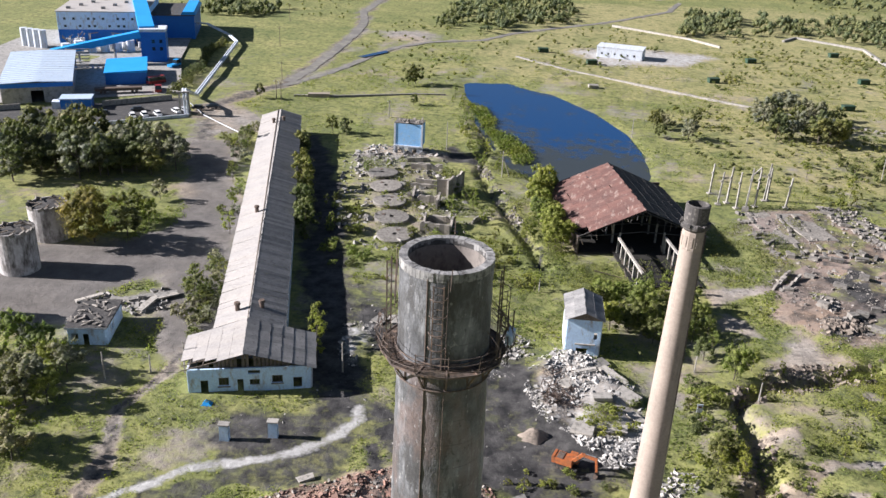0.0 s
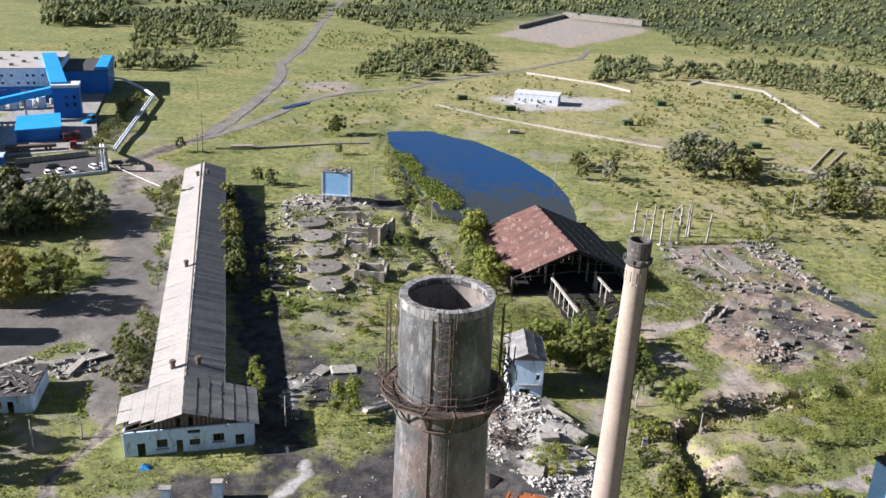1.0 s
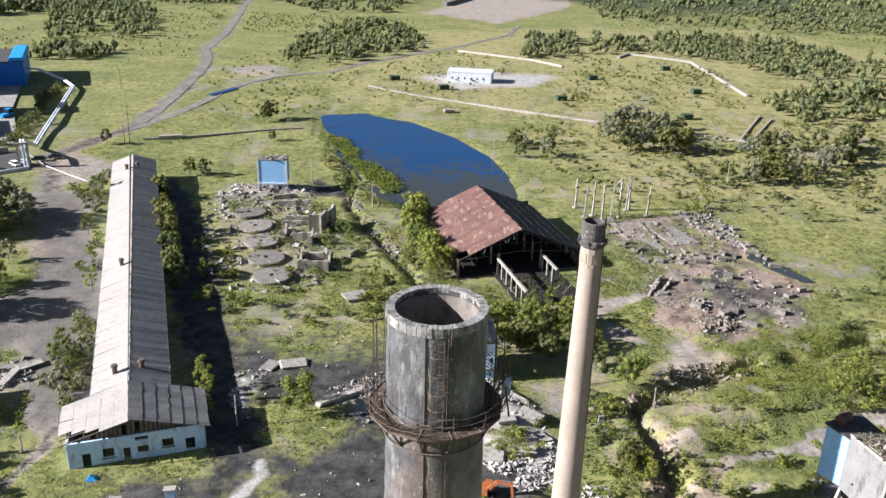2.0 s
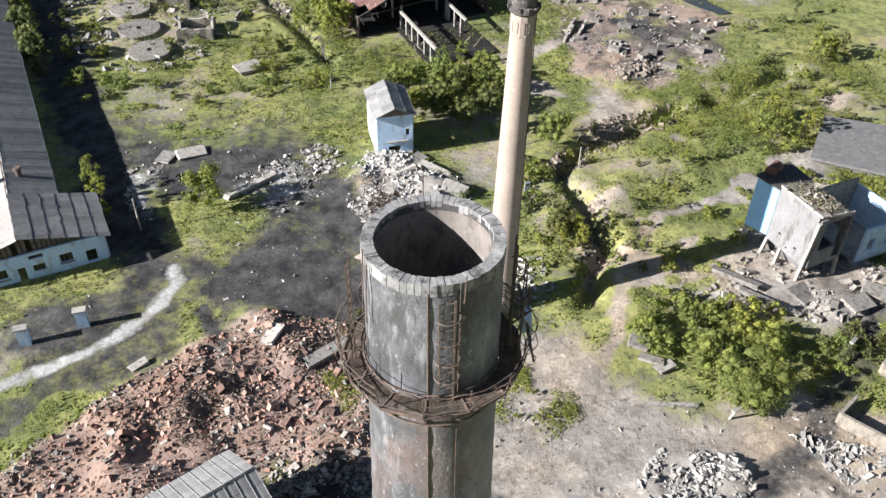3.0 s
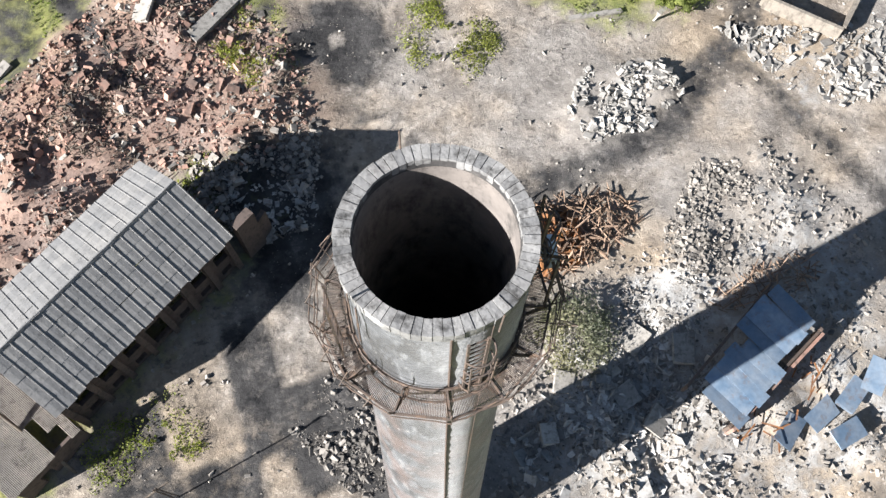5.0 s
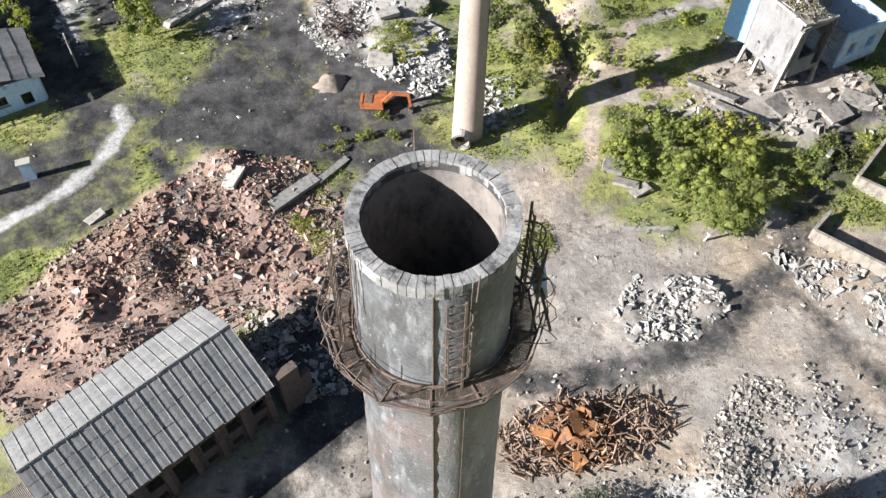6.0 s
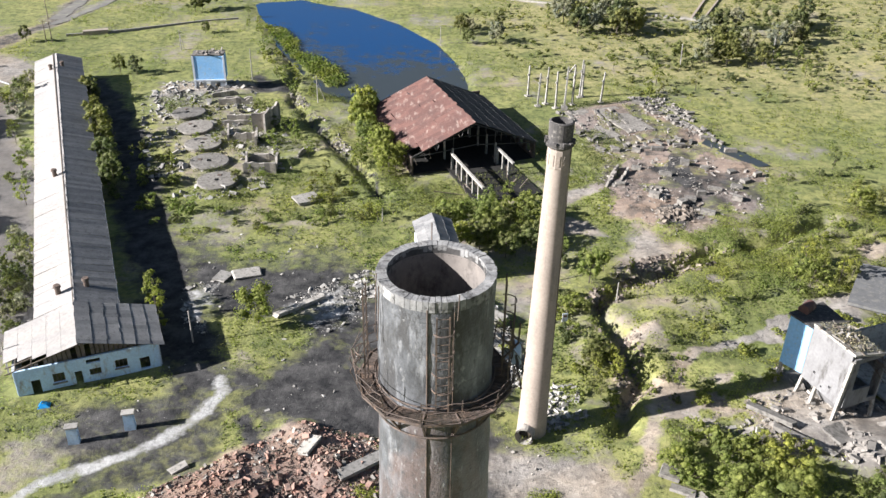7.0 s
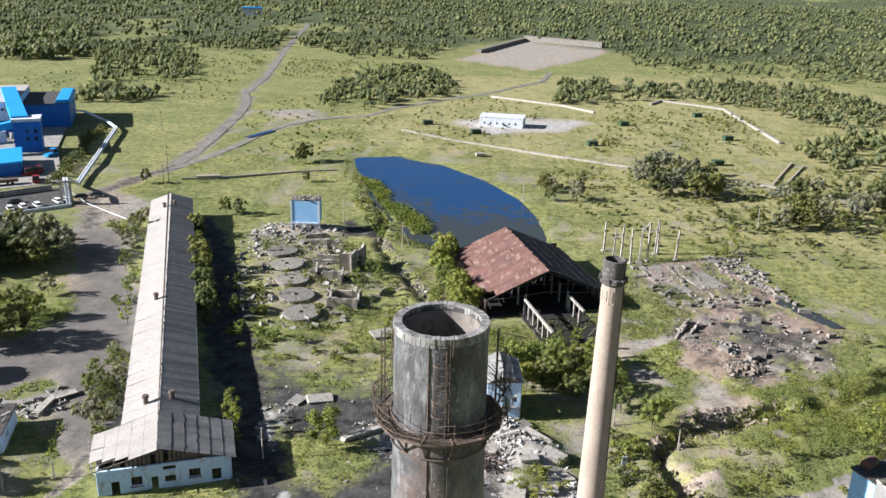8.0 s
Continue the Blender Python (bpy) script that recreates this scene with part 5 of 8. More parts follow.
part("bunker", Shape().wall((0, 0.15), (0, 7.4), 4.7, 13.3, 0.3, [(2.0, 2.4, 6.2, 6.6), (5.0, 5.4, 6.6, 7.0), (3.4, 3.7, 5.4, 5.7)]).wall((0.2, 0), (5.9, 0), 4.7, 12.6, 0.3, [(0.9, 4.0, 7.4, 12.0), (4.0, 5.5, 5.4, 12.2)]).wall((5.9, 0.15), (5.9, 7.4), 4.7, 10.6, 0.3, [(1, 4, 6, 9)]).box(0.1, 0.1, 4.5, 5.8, 7.4, 4.7), "hopperwhite", hop, "stained pale bunker wall")
part("roof_slab", Shape().hexa([(-0.3, -0.3, 13.3), (4.9, -0.2, 12.3), (5.9, 7.4, 11.6), (-0.2, 7.5, 13.3), (-0.3, -0.3, 13.65), (4.9, -0.2, 12.7), (5.9, 7.4, 11.95), (-0.2, 7.5, 13.65)]), "concrete", hop, "sagging roof slab covered in debris")
part("rear_bay", Shape().hexa([(0, 7.6, 4.9), (6, 7.6, 4.9), (5.4, 12, 4.9), (-1.1, 10.9, 4.9), (0, 7.6, 12.6), (6, 7.6, 12.0), (5.4, 12, 12.6), (-1.1, 10.9, 13.0)]), "pumpblue", hop, "pale blue rear bay")
part("rear_roof", Shape().hexa([(-0.3, 7.4, 12.7), (6, 7.6, 12.1), (5.6, 12.2, 12.7), (-1.4, 11.1, 13.1), (-0.3, 7.4, 12.95), (6, 7.6, 12.4), (5.6, 12.2, 13.0), (-1.4, 11.1, 13.4)]), "soot", hop)
part("funnel", Shape().hexa([(1.9, 1.9, 1.9), (4.0, 1.9, 1.9), (4.0, 4.6, 1.9), (1.9, 4.6, 1.9), (0.3, 0.3, 4.5), (5.6, 0.3, 4.5), (5.6, 6.9, 4.5), (0.3, 6.9, 4.5)]), "hopperwhite", hop, "pale concrete funnel")
for x, y, ox, oy, top in ((0, 0, -0.3, 0.6, 12.4), (5.8, 0.1, 0.3, -0.4, 4.8), (0, 4.6, -0.9, -0.2, 4.8), (0, 7.2, -1.0, 0.2, 4.8), (5.8, 7.2, 0.4, 0.2, 4.8), (0.3, 0.2, 2.2, 0.4, 3.4), (-0.9, 10.6, -0.5, 0.2, 5.0), (5.3, 11.6, 0.3, 0.2, 5.0)):
    part("leg", Shape().beam((x + ox, y + oy, -0.8), (x - 0.22 * (top > 8), y - 0.22 * (top > 8), top), 0.42), "concrete", hop, "pale concrete leg")
part("tank", Shape().tube((0.6, 10.6, 13.6), (2.6, 11.4, 13.6), 0.8, n=16), "rust", hop, "rusty tank end")
for k in range(40):
    x, y = rng.uniform(0, 5.4), rng.uniform(0, 7)
    z = 13.6 - 0.2 * x
    part("roof_debris", Shape().beam((x, y, z), (x + 0.8 * rng.normal(), y + 0.8 * rng.normal(), z + 0.25 + 0.3 * rng.random()), 0.12 + 0.2 * rng.random(), 0.1), "chunk" if k % 2 else "wood", hop)
for k in range(18):
    part("bent_bar", Shape().beam((5.2 + 0.5 * rng.normal(), 0.5 + 0.6 * rng.random(), 12.4 - 0.2 * k), (5.8 + 0.9 * rng.normal(), -0.3 - 0.6 * rng.random(), 11.6 - 0.25 * k), 0.06), "rustdark", hop)
side = thing("conveyor_shed", "roofless blue-washed shed beside the hopper", "shed", pose(68.5, 71, 0, 0, 0, 18.2))
part("wall", Shape().wall((-3.4, -4), (4, -4), 2.4, 8.0, 0.35, [(1.2, 2.6, 4.0, 6.0), (4.5, 6, 4.0, 6.0)]).wall((4, -3.8), (4, 5), 2.4, 8.0, 0.35), "bluewash", side)
part("wall", Shape().wall((-3.4, 5), (3.8, 5), 2.4, 9.0, 0.35), "concrete", side)
part("floor", Shape().box(-3.4, -4.1, 2.0, 4.1, 5.1, 2.4), "concrete", side)
for x, y in ((-3, -3.6), (3.6, -3.6), (3.6, 4.6), (-3, 4.6)):
    part("leg", Shape().beam((x - 0.4, y - 0.6, -0.6), (x, y, 2.2), 0.45), "concrete", side)
tagged(part("slab_roof", Shape().hexa([(72, 92, 2.0), (86, 84, 2.0), (98, 96, 2.4), (80, 104, 2.4), (72, 92, 2.5), (86, 84, 2.5), (98, 96, 2.9), (80, 104, 2.9)]).hexa([(73, 92.4, -0.6), (85, 85.5, -0.6), (96, 96, -0.6), (80, 102, -0.6), (73, 92.4, 2.1), (85, 85.5, 2.1), (96, 96, 2.4), (80, 102, 2.4)]), "felt"), "grey felted flat roof of a sunken store", "roof")


# settling tanks: round concrete lids
for i, (x, y) in enumerate(((-56.5, 184), (-52.6, 174), (-48.7, 163.6), (-45.2, 153.4), (-41.5, 143.2))):
    tank = thing("settling_tank", "round concrete tank lid with a centre hole", "tank", pose(x, y, 0.2, rng.normal() * 1.2, rng.normal() * 1.2, rng.random() * 90), "settling tanks in a row")
    part("wall", Shape().lathe([(3.9, -1.2), (3.9, 0.75)], 32), "grimy", tank)
    part("lid", Shape().lathe([(4.1, 0.72), (4.3, 0.76), (4.3, 1.12), (4.15, 1.2), (0.65, 1.24), (0.65, 0.8)], 36), "grimy", tank, "cracked round lid")
    for k in range(2):
        a = k * 2.25 + 0.3 + i
        part("seam", Shape().beam((0.8 * math.cos(a), 0.8 * math.sin(a), 1.24), (4.1 * math.cos(a), 4.1 * math.sin(a), 1.2), 0.06, 0.04), "grimy", tank)
    part("hatch", Shape().box(-0.3, 1.8, 1.2, 0.5, 2.6, 1.33), "rustdark", tank)

# lone concrete columns of a vanished hall
for x, y, h, tilt in ((32.2, 199.7, 9.0, 0), (33.8, 191.6, 9.6, 2), (36.2, 193.4, 10.6, 1), (38.4, 190.2, 10.4, -1), (41.0, 191.6, 11.4, 1), (43.4, 193.4, 11.2, 0), (46.4, 199, 11, 1), (47.2, 199.6, 9.6, -1), (51.3, 194.5, 9.0, 3)):
    col = thing("concrete_column", "bare white concrete column standing alone", "column", pose(x, y, ground_z(x, y) - 0.4, 0.6 * tilt, 0.8 + 0.6 * tilt, rng.random() * 40), "columns of a lost hall")
    part("shaft", Shape().hexa([(-0.22, -0.22, 0), (0.22, -0.22, 0), (0.22, 0.22, 0), (-0.22, 0.22, 0), (-0.16, -0.16, h), (0.16, -0.16, h), (0.16, 0.16, h), (-0.16, 0.16, h)]), "pale", col)
    part("footing", Shape().box(-0.7, -0.7, 0, 0.7, 0.7, 0.7), "concrete", col)
    part("bracket", Shape().box(-0.5, -0.18, h * 0.7, 0.22, 0.18, h * 0.7 + 0.4), "pale", col)
br_ = tagged(part("cross_brace", Shape().beam((41.0, 191.6, 8.8), (43.4, 193.4, 11.0), 0.25), "concrete"), "slanting concrete tie between two columns", "beam")


# ---- plants ----
def leaf_quads(centres, size, r, out=None, spread=0.75, aspect=0.85):
    """Leaf cards: one quad at each centre, facing about the way of out."""
    n = len(centres)
    w = r.normal(size=(n, 3))
    w /= np.linalg.norm(w, axis=1)[:, None]
    if out is not None:
        w = out + w * spread
        w /= np.linalg.norm(w, axis=1)[:, None]
    u = np.cross(w, r.normal(size=(n, 3)))
    u /= np.linalg.norm(u, axis=1)[:, None] + 1e-9
    v = np.cross(w, u)
    s = size * r.uniform(0.6, 1.35, n)[:, None]
    u, v = u * s / 2, v * s * aspect / 2
    return np.stack([centres - u * 0.9, centres - v * 0.7 + u * 0.15, centres + u, centres + v * 0.8], 1)


OCT = np.array([(1, 0, 0), (0, 1, 0), (-1, 0, 0), (0, -1, 0), (0, 0, 1), (0, 0, -1)], float)
OCT_F = np.array([(0, 1, 4), (1, 2, 4), (2, 3, 4), (3, 0, 4), (1, 0, 5), (2, 1, 5), (3, 2, 5), (0, 3, 5)])


def lumps(centres, radii, r, rough=0.6):
    """Uneven solid clumps of foliage at the centres; radii: one (x, y, z) for each."""
    v = OCT[None] * (1 + rough * (r.random((len(centres), 6, 1)) - 0.5)) * radii[:, None] + centres[:, None]
    return v, OCT_F


def quads_mesh(name, q, material, clumps=None):
    """Leaf quads, and the solid clumps behind them, as one mesh."""
    q = np.asarray(q, dtype=np.float32).reshape(-1, 3)
    n = len(q) // 4
    v, total, index = q, np.full(n, 4, dtype=np.int32), np.arange(4 * n, dtype=np.int32)
    if clumps is not None:
        cv, cf = clumps
        tri = (cf[None] + cv.shape[1] * np.arange(len(cv))[:, None, None] + 4 * n).reshape(-1)
        v = np.concatenate([q, cv.reshape(-1, 3).astype(np.float32)])
        total, index = np.concatenate([total, np.full(len(tri) // 3, 3, dtype=np.int32)]), np.concatenate([index, tri.astype(np.int32)])
    me = bpy.data.meshes.new(name)
    me.vertices.add(len(v))
    me.vertices.foreach_set("co", v.ravel())
    me.loops.add(len(index))
    me.loops.foreach_set("vertex_index", index)
    me.polygons.add(len(total))
    me.polygons.foreach_set("loop_start", (np.cumsum(total) - total).astype(np.int32))
    me.polygons.foreach_set("loop_total", total)
    me.polygons.foreach_set("use_smooth", total == 3)
    me.update(calc_edges=True)
    me.materials.append(M[material])
    return me


def crown_points(r, n, h0, h, rad, clumps, lean=0.35):
    """Points in uneven clumps between heights h0 and h, within about rad; the way each faces; the clumps' centres and radii."""
    k = r.uniform(0, 1, clumps)
    zc = h0 + (h - h0) * (0.12 + 0.80 * k)
    prof = np.sqrt(np.clip(1 - ((zc - (h0 + (h - h0) * 0.42)) / ((h - h0) * 0.62)) ** 2, 0.04, 1))
    a = r.uniform(0, 2 * np.pi, clumps)
    d = rad * prof * np.sqrt(r.uniform(0.08, 0.9, clumps))
    c = np.stack([d * np.cos(a), d * np.sin(a), zc], 1)
    own = r.uniform(0.6, 1.2, clumps) * rad * lean
    pick = r.integers(0, clumps, n)
    p = r.normal(size=(n, 3))
    p /= np.linalg.norm(p, axis=1)[:, None]
    pts = c[pick] + p * (own[pick] * r.uniform(0.55, 1.15, n))[:, None] * np.array([1, 1, 0.8])
    mid = np.array([0, 0, h0 + (h - h0) * 0.35])
    o = pts - mid
    o /= np.linalg.norm(o, axis=1)[:, None] + 1e-9
    return pts, p * 0.8 + o * 0.5 + np.array([0, 0, 0.15]), c, own


def make_plant(name, label, category, seed, h, rad, leaves, size, clumps, material, h0=None, trunk=0.12, limbs=5, core=0.58):
    r = np.random.default_rng(seed)
    ob = thing(name, label, category)
    s = Shape()
    h0 = h * 0.2 if h0 is None else h0
    s.tube((0, 0, -0.4), (0.1, 0.05, h * 0.4), trunk, trunk * 0.7, 6).tube((0.1, 0.05, h * 0.4), (0.0, -0.1, h * 0.8), trunk * 0.7, trunk * 0.25, 5)
    for i in range(limbs):
        a, z = 2 * math.pi * (i + r.random() * 0.6) / limbs, h * (0.2 + 0.4 * i / limbs)
        s.tube((0.05, 0.02, z), (rad * 0.65 * math.cos(a), rad * 0.65 * math.sin(a), z + h * 0.28), trunk * 0.42, trunk * 0.12, 4)
    part("trunk", s, "bark", ob)
    pts, out, c, own = crown_points(r, leaves, h0, h, rad, clumps)
    solid = lumps(c, own[:, None] * np.array([core, core, core * 0.86]), r, 0.6)
    part("crown", quads_mesh("crown", leaf_quads(pts, size, r, out), material, solid), material, ob)
    return ob


def mask_scatter(poly, n, seed):
    """n points spread over a polygon."""
    r = np.random.default_rng(seed)
    xs, ys = [p[0] for p in poly], [p[1] for p in poly]
    out = np.zeros((0, 2))
    while len(out) < n:
        c = np.stack([r.uniform(min(xs), max(xs), 4 * n + 8), r.uniform(min(ys), max(ys), 4 * n + 8)], 1)
        out = np.concatenate([out, c[inside(poly, c[:, 0], c[:, 1])]])
    return out[:n]


TREES = [make_plant("tree", "leafy green deciduous tree in full leaf", "tree", 20 + i, 7.0, 2.9, 1000, 0.32, 34, m, core=0.7) for i, m in enumerate(("leaf", "leafdark", "leafgrey", "leafbright"))]
SLIM = [make_plant("young_tree", "slim young tree with light green leaves", "tree", 30 + i, 5.2, 1.35, 600, 0.24, 22, m, trunk=0.07) for i, m in enumerate(("leafbright", "leaf", "leafbright"))]
BUSHES = [make_plant("bush", "dense green bush growing wild", "bush", 40 + i, 2.3, 1.7, 430, 0.22, 18, m, h0=0.05, trunk=0.05) for i, m in enumerate(("leaf", "leafbright", "leafdark", "leafgrey"))]
counts = {}


def plant(kinds, x, y, scale=1.0, seed=0):
    r = random.Random(int(x * 131 + y * 977) + seed)
    src = r.choice(kinds)
    s = scale * r.uniform(0.8, 1.2)
    m = pose(x, y, ground_z(x, y) - 0.05, 0, 0, r.uniform(0, 360)) @ Matrix.Diagonal((s * r.uniform(0.85, 1.15), s, s * r.uniform(0.85, 1.15), 1))
    if src.name not in counts:
        counts[src.name] = 1
        src.matrix_basis = m
        return src
    counts[src.name] += 1
    made = copy_thing(src, Matrix.Identity(4))
    made.matrix_basis = m
    return made


def grove(kinds, poly, n, scale, seed):
    for x, y in mask_scatter(poly, n, seed):
        plant(kinds, x, y, scale, seed)


OLD = TREES[:3]
grove(OLD, [(-172, 176), (-149, 185), (-119, 184), (-109, 170), (-123, 157), (-147, 144)], 66, 1.42, 1)
grove([TREES[0], TREES[3], TREES[2]] + BUSHES[1:2], [(-91, 80), (-80, 78), (-73, 66), (-70, 52), (-78, 44), (-95, 62)], 26, 0.95, 2)
grove(TREES + BUSHES, [(-104, 122), (-88, 122), (-98, 136), (-102, 152), (-114, 150)], 9, 0.9, 3)
grove(BUSHES[:1] + BUSHES[3:] + SLIM[1:2], [(-66, 86), (-63, 99), (-68, 114), (-75, 112), (-70, 91)], 16, 1.2, 4)
grove(BUSHES + SLIM, [(-70, 118), (-95, 178), (-98, 174), (-74, 116)], 10, 1.1, 5)
for k in range(26):
    t = k / 25
    plant(SLIM[1:2] + BUSHES[:1] + TREES[:1], -61.5 - 27.5 * t + random.uniform(-1, 1), 137 + 68 * t, 1.05, 6)
for x, y, s in ((-41.5, 92, 1.25), (-40.2, 88.5, 1.1), (-43, 96.5, 1.1)):
    plant(SLIM[:1], x, y, s, 7)
grove(BUSHES + TREES[:1], [(-112, 200), (-100, 205), (-104, 188), (-96, 180)], 9, 1.0, 8)
for x, y, s in ((-79, 219, 0.8), (-84, 220, 0.7), (-105, 209, 0.7)):
    plant(OLD, x, y, s, 9)
for k in range(17):
    lx, ly = -7.6 - random.uniform(0, 2.4), 12 + 3.1 * k if k < 13 else 118 + 6 * (k - 13)
    plant(BUSHES[3:] + SLIM[1:2] + BUSHES[:1], -48.6 + lx * math.cos(radians(20.6)) - ly * math.sin(radians(20.6)), 76.4 + lx * math.sin(radians(20.6)) + ly * math.cos(radians(20.6)), 1.1 if k < 13 else 1.8, 42)
GREEN = SLIM + SLIM[:1] + TREES[3:] + TREES[:1]
grove(GREEN, [(2, 118), (9, 112), (17, 112), (25, 124), (20, 138), (10, 130), (2, 128)], 40, 0.95, 10)
grove(GREEN, [(10, 112), (28, 104), (32, 98), (36, 104), (26, 124)], 18, 0.8, 11)
grove(SLIM[:1] + TREES[3:], [(-13, 152), (-4, 150), (-7, 172), (-11, 184), (-14, 180)], 12, 1.15, 12)
grove(BUSHES[1:2] + SLIM[:1], [(-60, 284), (-54, 284), (-32, 216), (-25, 195), (-30, 193), (-44, 231)], 30, 0.8, 13)
grove(BUSHES[:2] + SLIM, [(-46, 190), (-36, 197), (-28, 172), (-19, 158), (-30, 155)], 18, 0.8, 14)
grove(SLIM + BUSHES[:2], [(-24, 142), (-16, 150), (-8, 130), (-2, 122), (-19, 128)], 22, 0.8, 15)
grove(BUSHES[:2], [(-64, 170), (-55, 158), (-44, 131), (-55, 130)], 20, 0.85, 16)
grove(BUSHES[:2], [(-54, 130), (-20, 134), (-12, 122), (-46, 120)], 22, 0.6, 17)
grove(TREES[:1] + SLIM[:2] + BUSHES[:2], [(23, 70), (27, 67), (30.5, 72), (30, 84), (25, 84), (20, 72)], 17, 0.8, 18)
grove(BUSHES[:2], [(21, 84), (29, 88), (28, 98), (22, 100)], 14, 0.9, 19)
for k, (x, y, hh, rr) in enumerate(((43.4, 45.4, 6.6, 4.3), (41.0, 51.5, 4.2, 3.0), (48.2, 52.4, 4.0, 3.0))):
    big_bush = make_plant("large_bush", "broad bright green bush beside the track", "bush", 64 + k, hh, rr, 8000 if k == 0 else 3000, 0.19, 60, "leafbright", h0=0.1, trunk=0.12, limbs=7)
    big_bush.matrix_basis = pose(x, y, ground_z(x, y))
grove(BUSHES[1:2], [(33, 51), (40, 52), (50, 52), (52, 57), (45, 60), (36, 62), (31, 57)], 28, 1.1, 21)
grove(BUSHES[1:2], [(39, 68), (46, 66), (54, 74), (64, 82), (62, 87), (50, 80)], 22, 0.75, 28)
grove(BUSHES[:2], [(50, 44), (56, 47), (66, 52), (64, 56), (54, 52)], 14, 0.8, 22)
grove(BUSHES[:2] + SLIM[:1], [(36, 66), (52, 84), (70, 92), (66, 108), (42, 100), (36, 80)], 17, 0.6, 23)
grove(TREES[3:] + SLIM + BUSHES[:2], [(76, 124), (82, 146), (97, 151), (104, 128), (92, 110), (80, 95), (72, 100)], 30, 0.8, 24)
grove(SLIM[:1] + BUSHES[1:2], [(65, 92), (71, 94), (79, 105), (76, 111), (66, 104)], 16, 1.0, 29)
grove(BUSHES[1:2], [(69, 90), (77, 86), (84, 82), (82, 79), (70, 85)], 12, 0.7, 31)
grove(OLD, [(15, 252), (17, 270), (32, 272), (28, 248)], 8, 0.8, 25)
grove(OLD, [(47, 264), (76, 250), (88, 296), (60, 306)], 32, 1.1, 26)
grove(OLD, [(78, 228), (122, 228), (144, 284), (108, 278)], 28, 1.05, 27)
grove(BUSHES[:3] + SLIM, [(60, 200), (110, 190), (130, 240), (60, 240)], 26, 1.15, 28)
for x, y, s in ((-77, 289, 1.25), (-75, 292, 1.0), (-122, 250, 0.8), (-68, 262, 0.7)):
    plant(OLD, x, y, s, 29)
lone = make_plant("small_tree", "round-crowned small tree with yellow-green leaves", "tree", 61, 5.0, 2.6, 2400, 0.28, 30, "leafbright", h0=1.6, trunk=0.13)
lone.matrix_basis = pose(-25.2, 91.2, 0) @ Matrix.Diagonal((1.3, 1.3, 1.3, 1))
gold = make_plant("autumn_tree", "broad tree with yellowing leaves", "tree", 62, 13.5, 6.0, 4600, 0.42, 60, "leafgold", h0=0.6, trunk=0.18)
gold.matrix_basis = pose(-104.5, 121, 0)
for k in np.arange(0, 22, 0.6):
    plant(BUSHES[:1] + BUSHES[2:3], -150.5 - 27 * k / 21 + random.uniform(-4, 1), 243 + 90 * k / 21, 1.3, 36)
grove(BUSHES[1:2] + SLIM[:2], [(-38, 192), (-30, 178), (-26, 150), (-36, 140), (-60, 138), (-66, 170), (-60, 196)], 26, 0.6, 37)
grove(SLIM[:2] + TREES[3:], [(-6, 146), (0, 147), (-8, 178), (-15, 178)], 17, 1.0, 39)
grove(BUSHES[:2] + SLIM[:1], [(24, 62), (32, 100), (50, 120), (90, 130), (96, 90), (60, 78), (40, 70)], 26, 0.65, 40)
grey = make_plant("willow_bush", "grey-green willow bush by the scrap", "bush", 63, 4.2, 3.3, 7000, 0.17, 90, "leafgrey", h0=0.1, trunk=0.07, core=0.2)
grey.matrix_basis = pose(17.4, 11.0, 0.3) @ Matrix.Diagonal((1.25, 1.2, 0.75, 1))
grove(BUSHES[:2], [(-6, 66), (4, 70), (12, 69), (8, 64), (0, 62)], 13, 0.5, 31)
grove(BUSHES[1:2], [(12, 46), (15, 52), (19, 48), (20, 44)], 4, 0.38, 32)
grove(BUSHES[:2], [(5, 80), (14, 92), (17, 84), (10, 78)], 9, 0.7, 33)
grove(BUSHES[1:2], [(-27, 14), (-20, 16), (-21, 11), (-28, 10)], 3, 0.3, 34)


def stuff(name, q, material, label, category, clumps=None):
    ob = new(name, quads_mesh(name, q, material, clumps))
    return tagged(ob, label, category, kind="stuff")


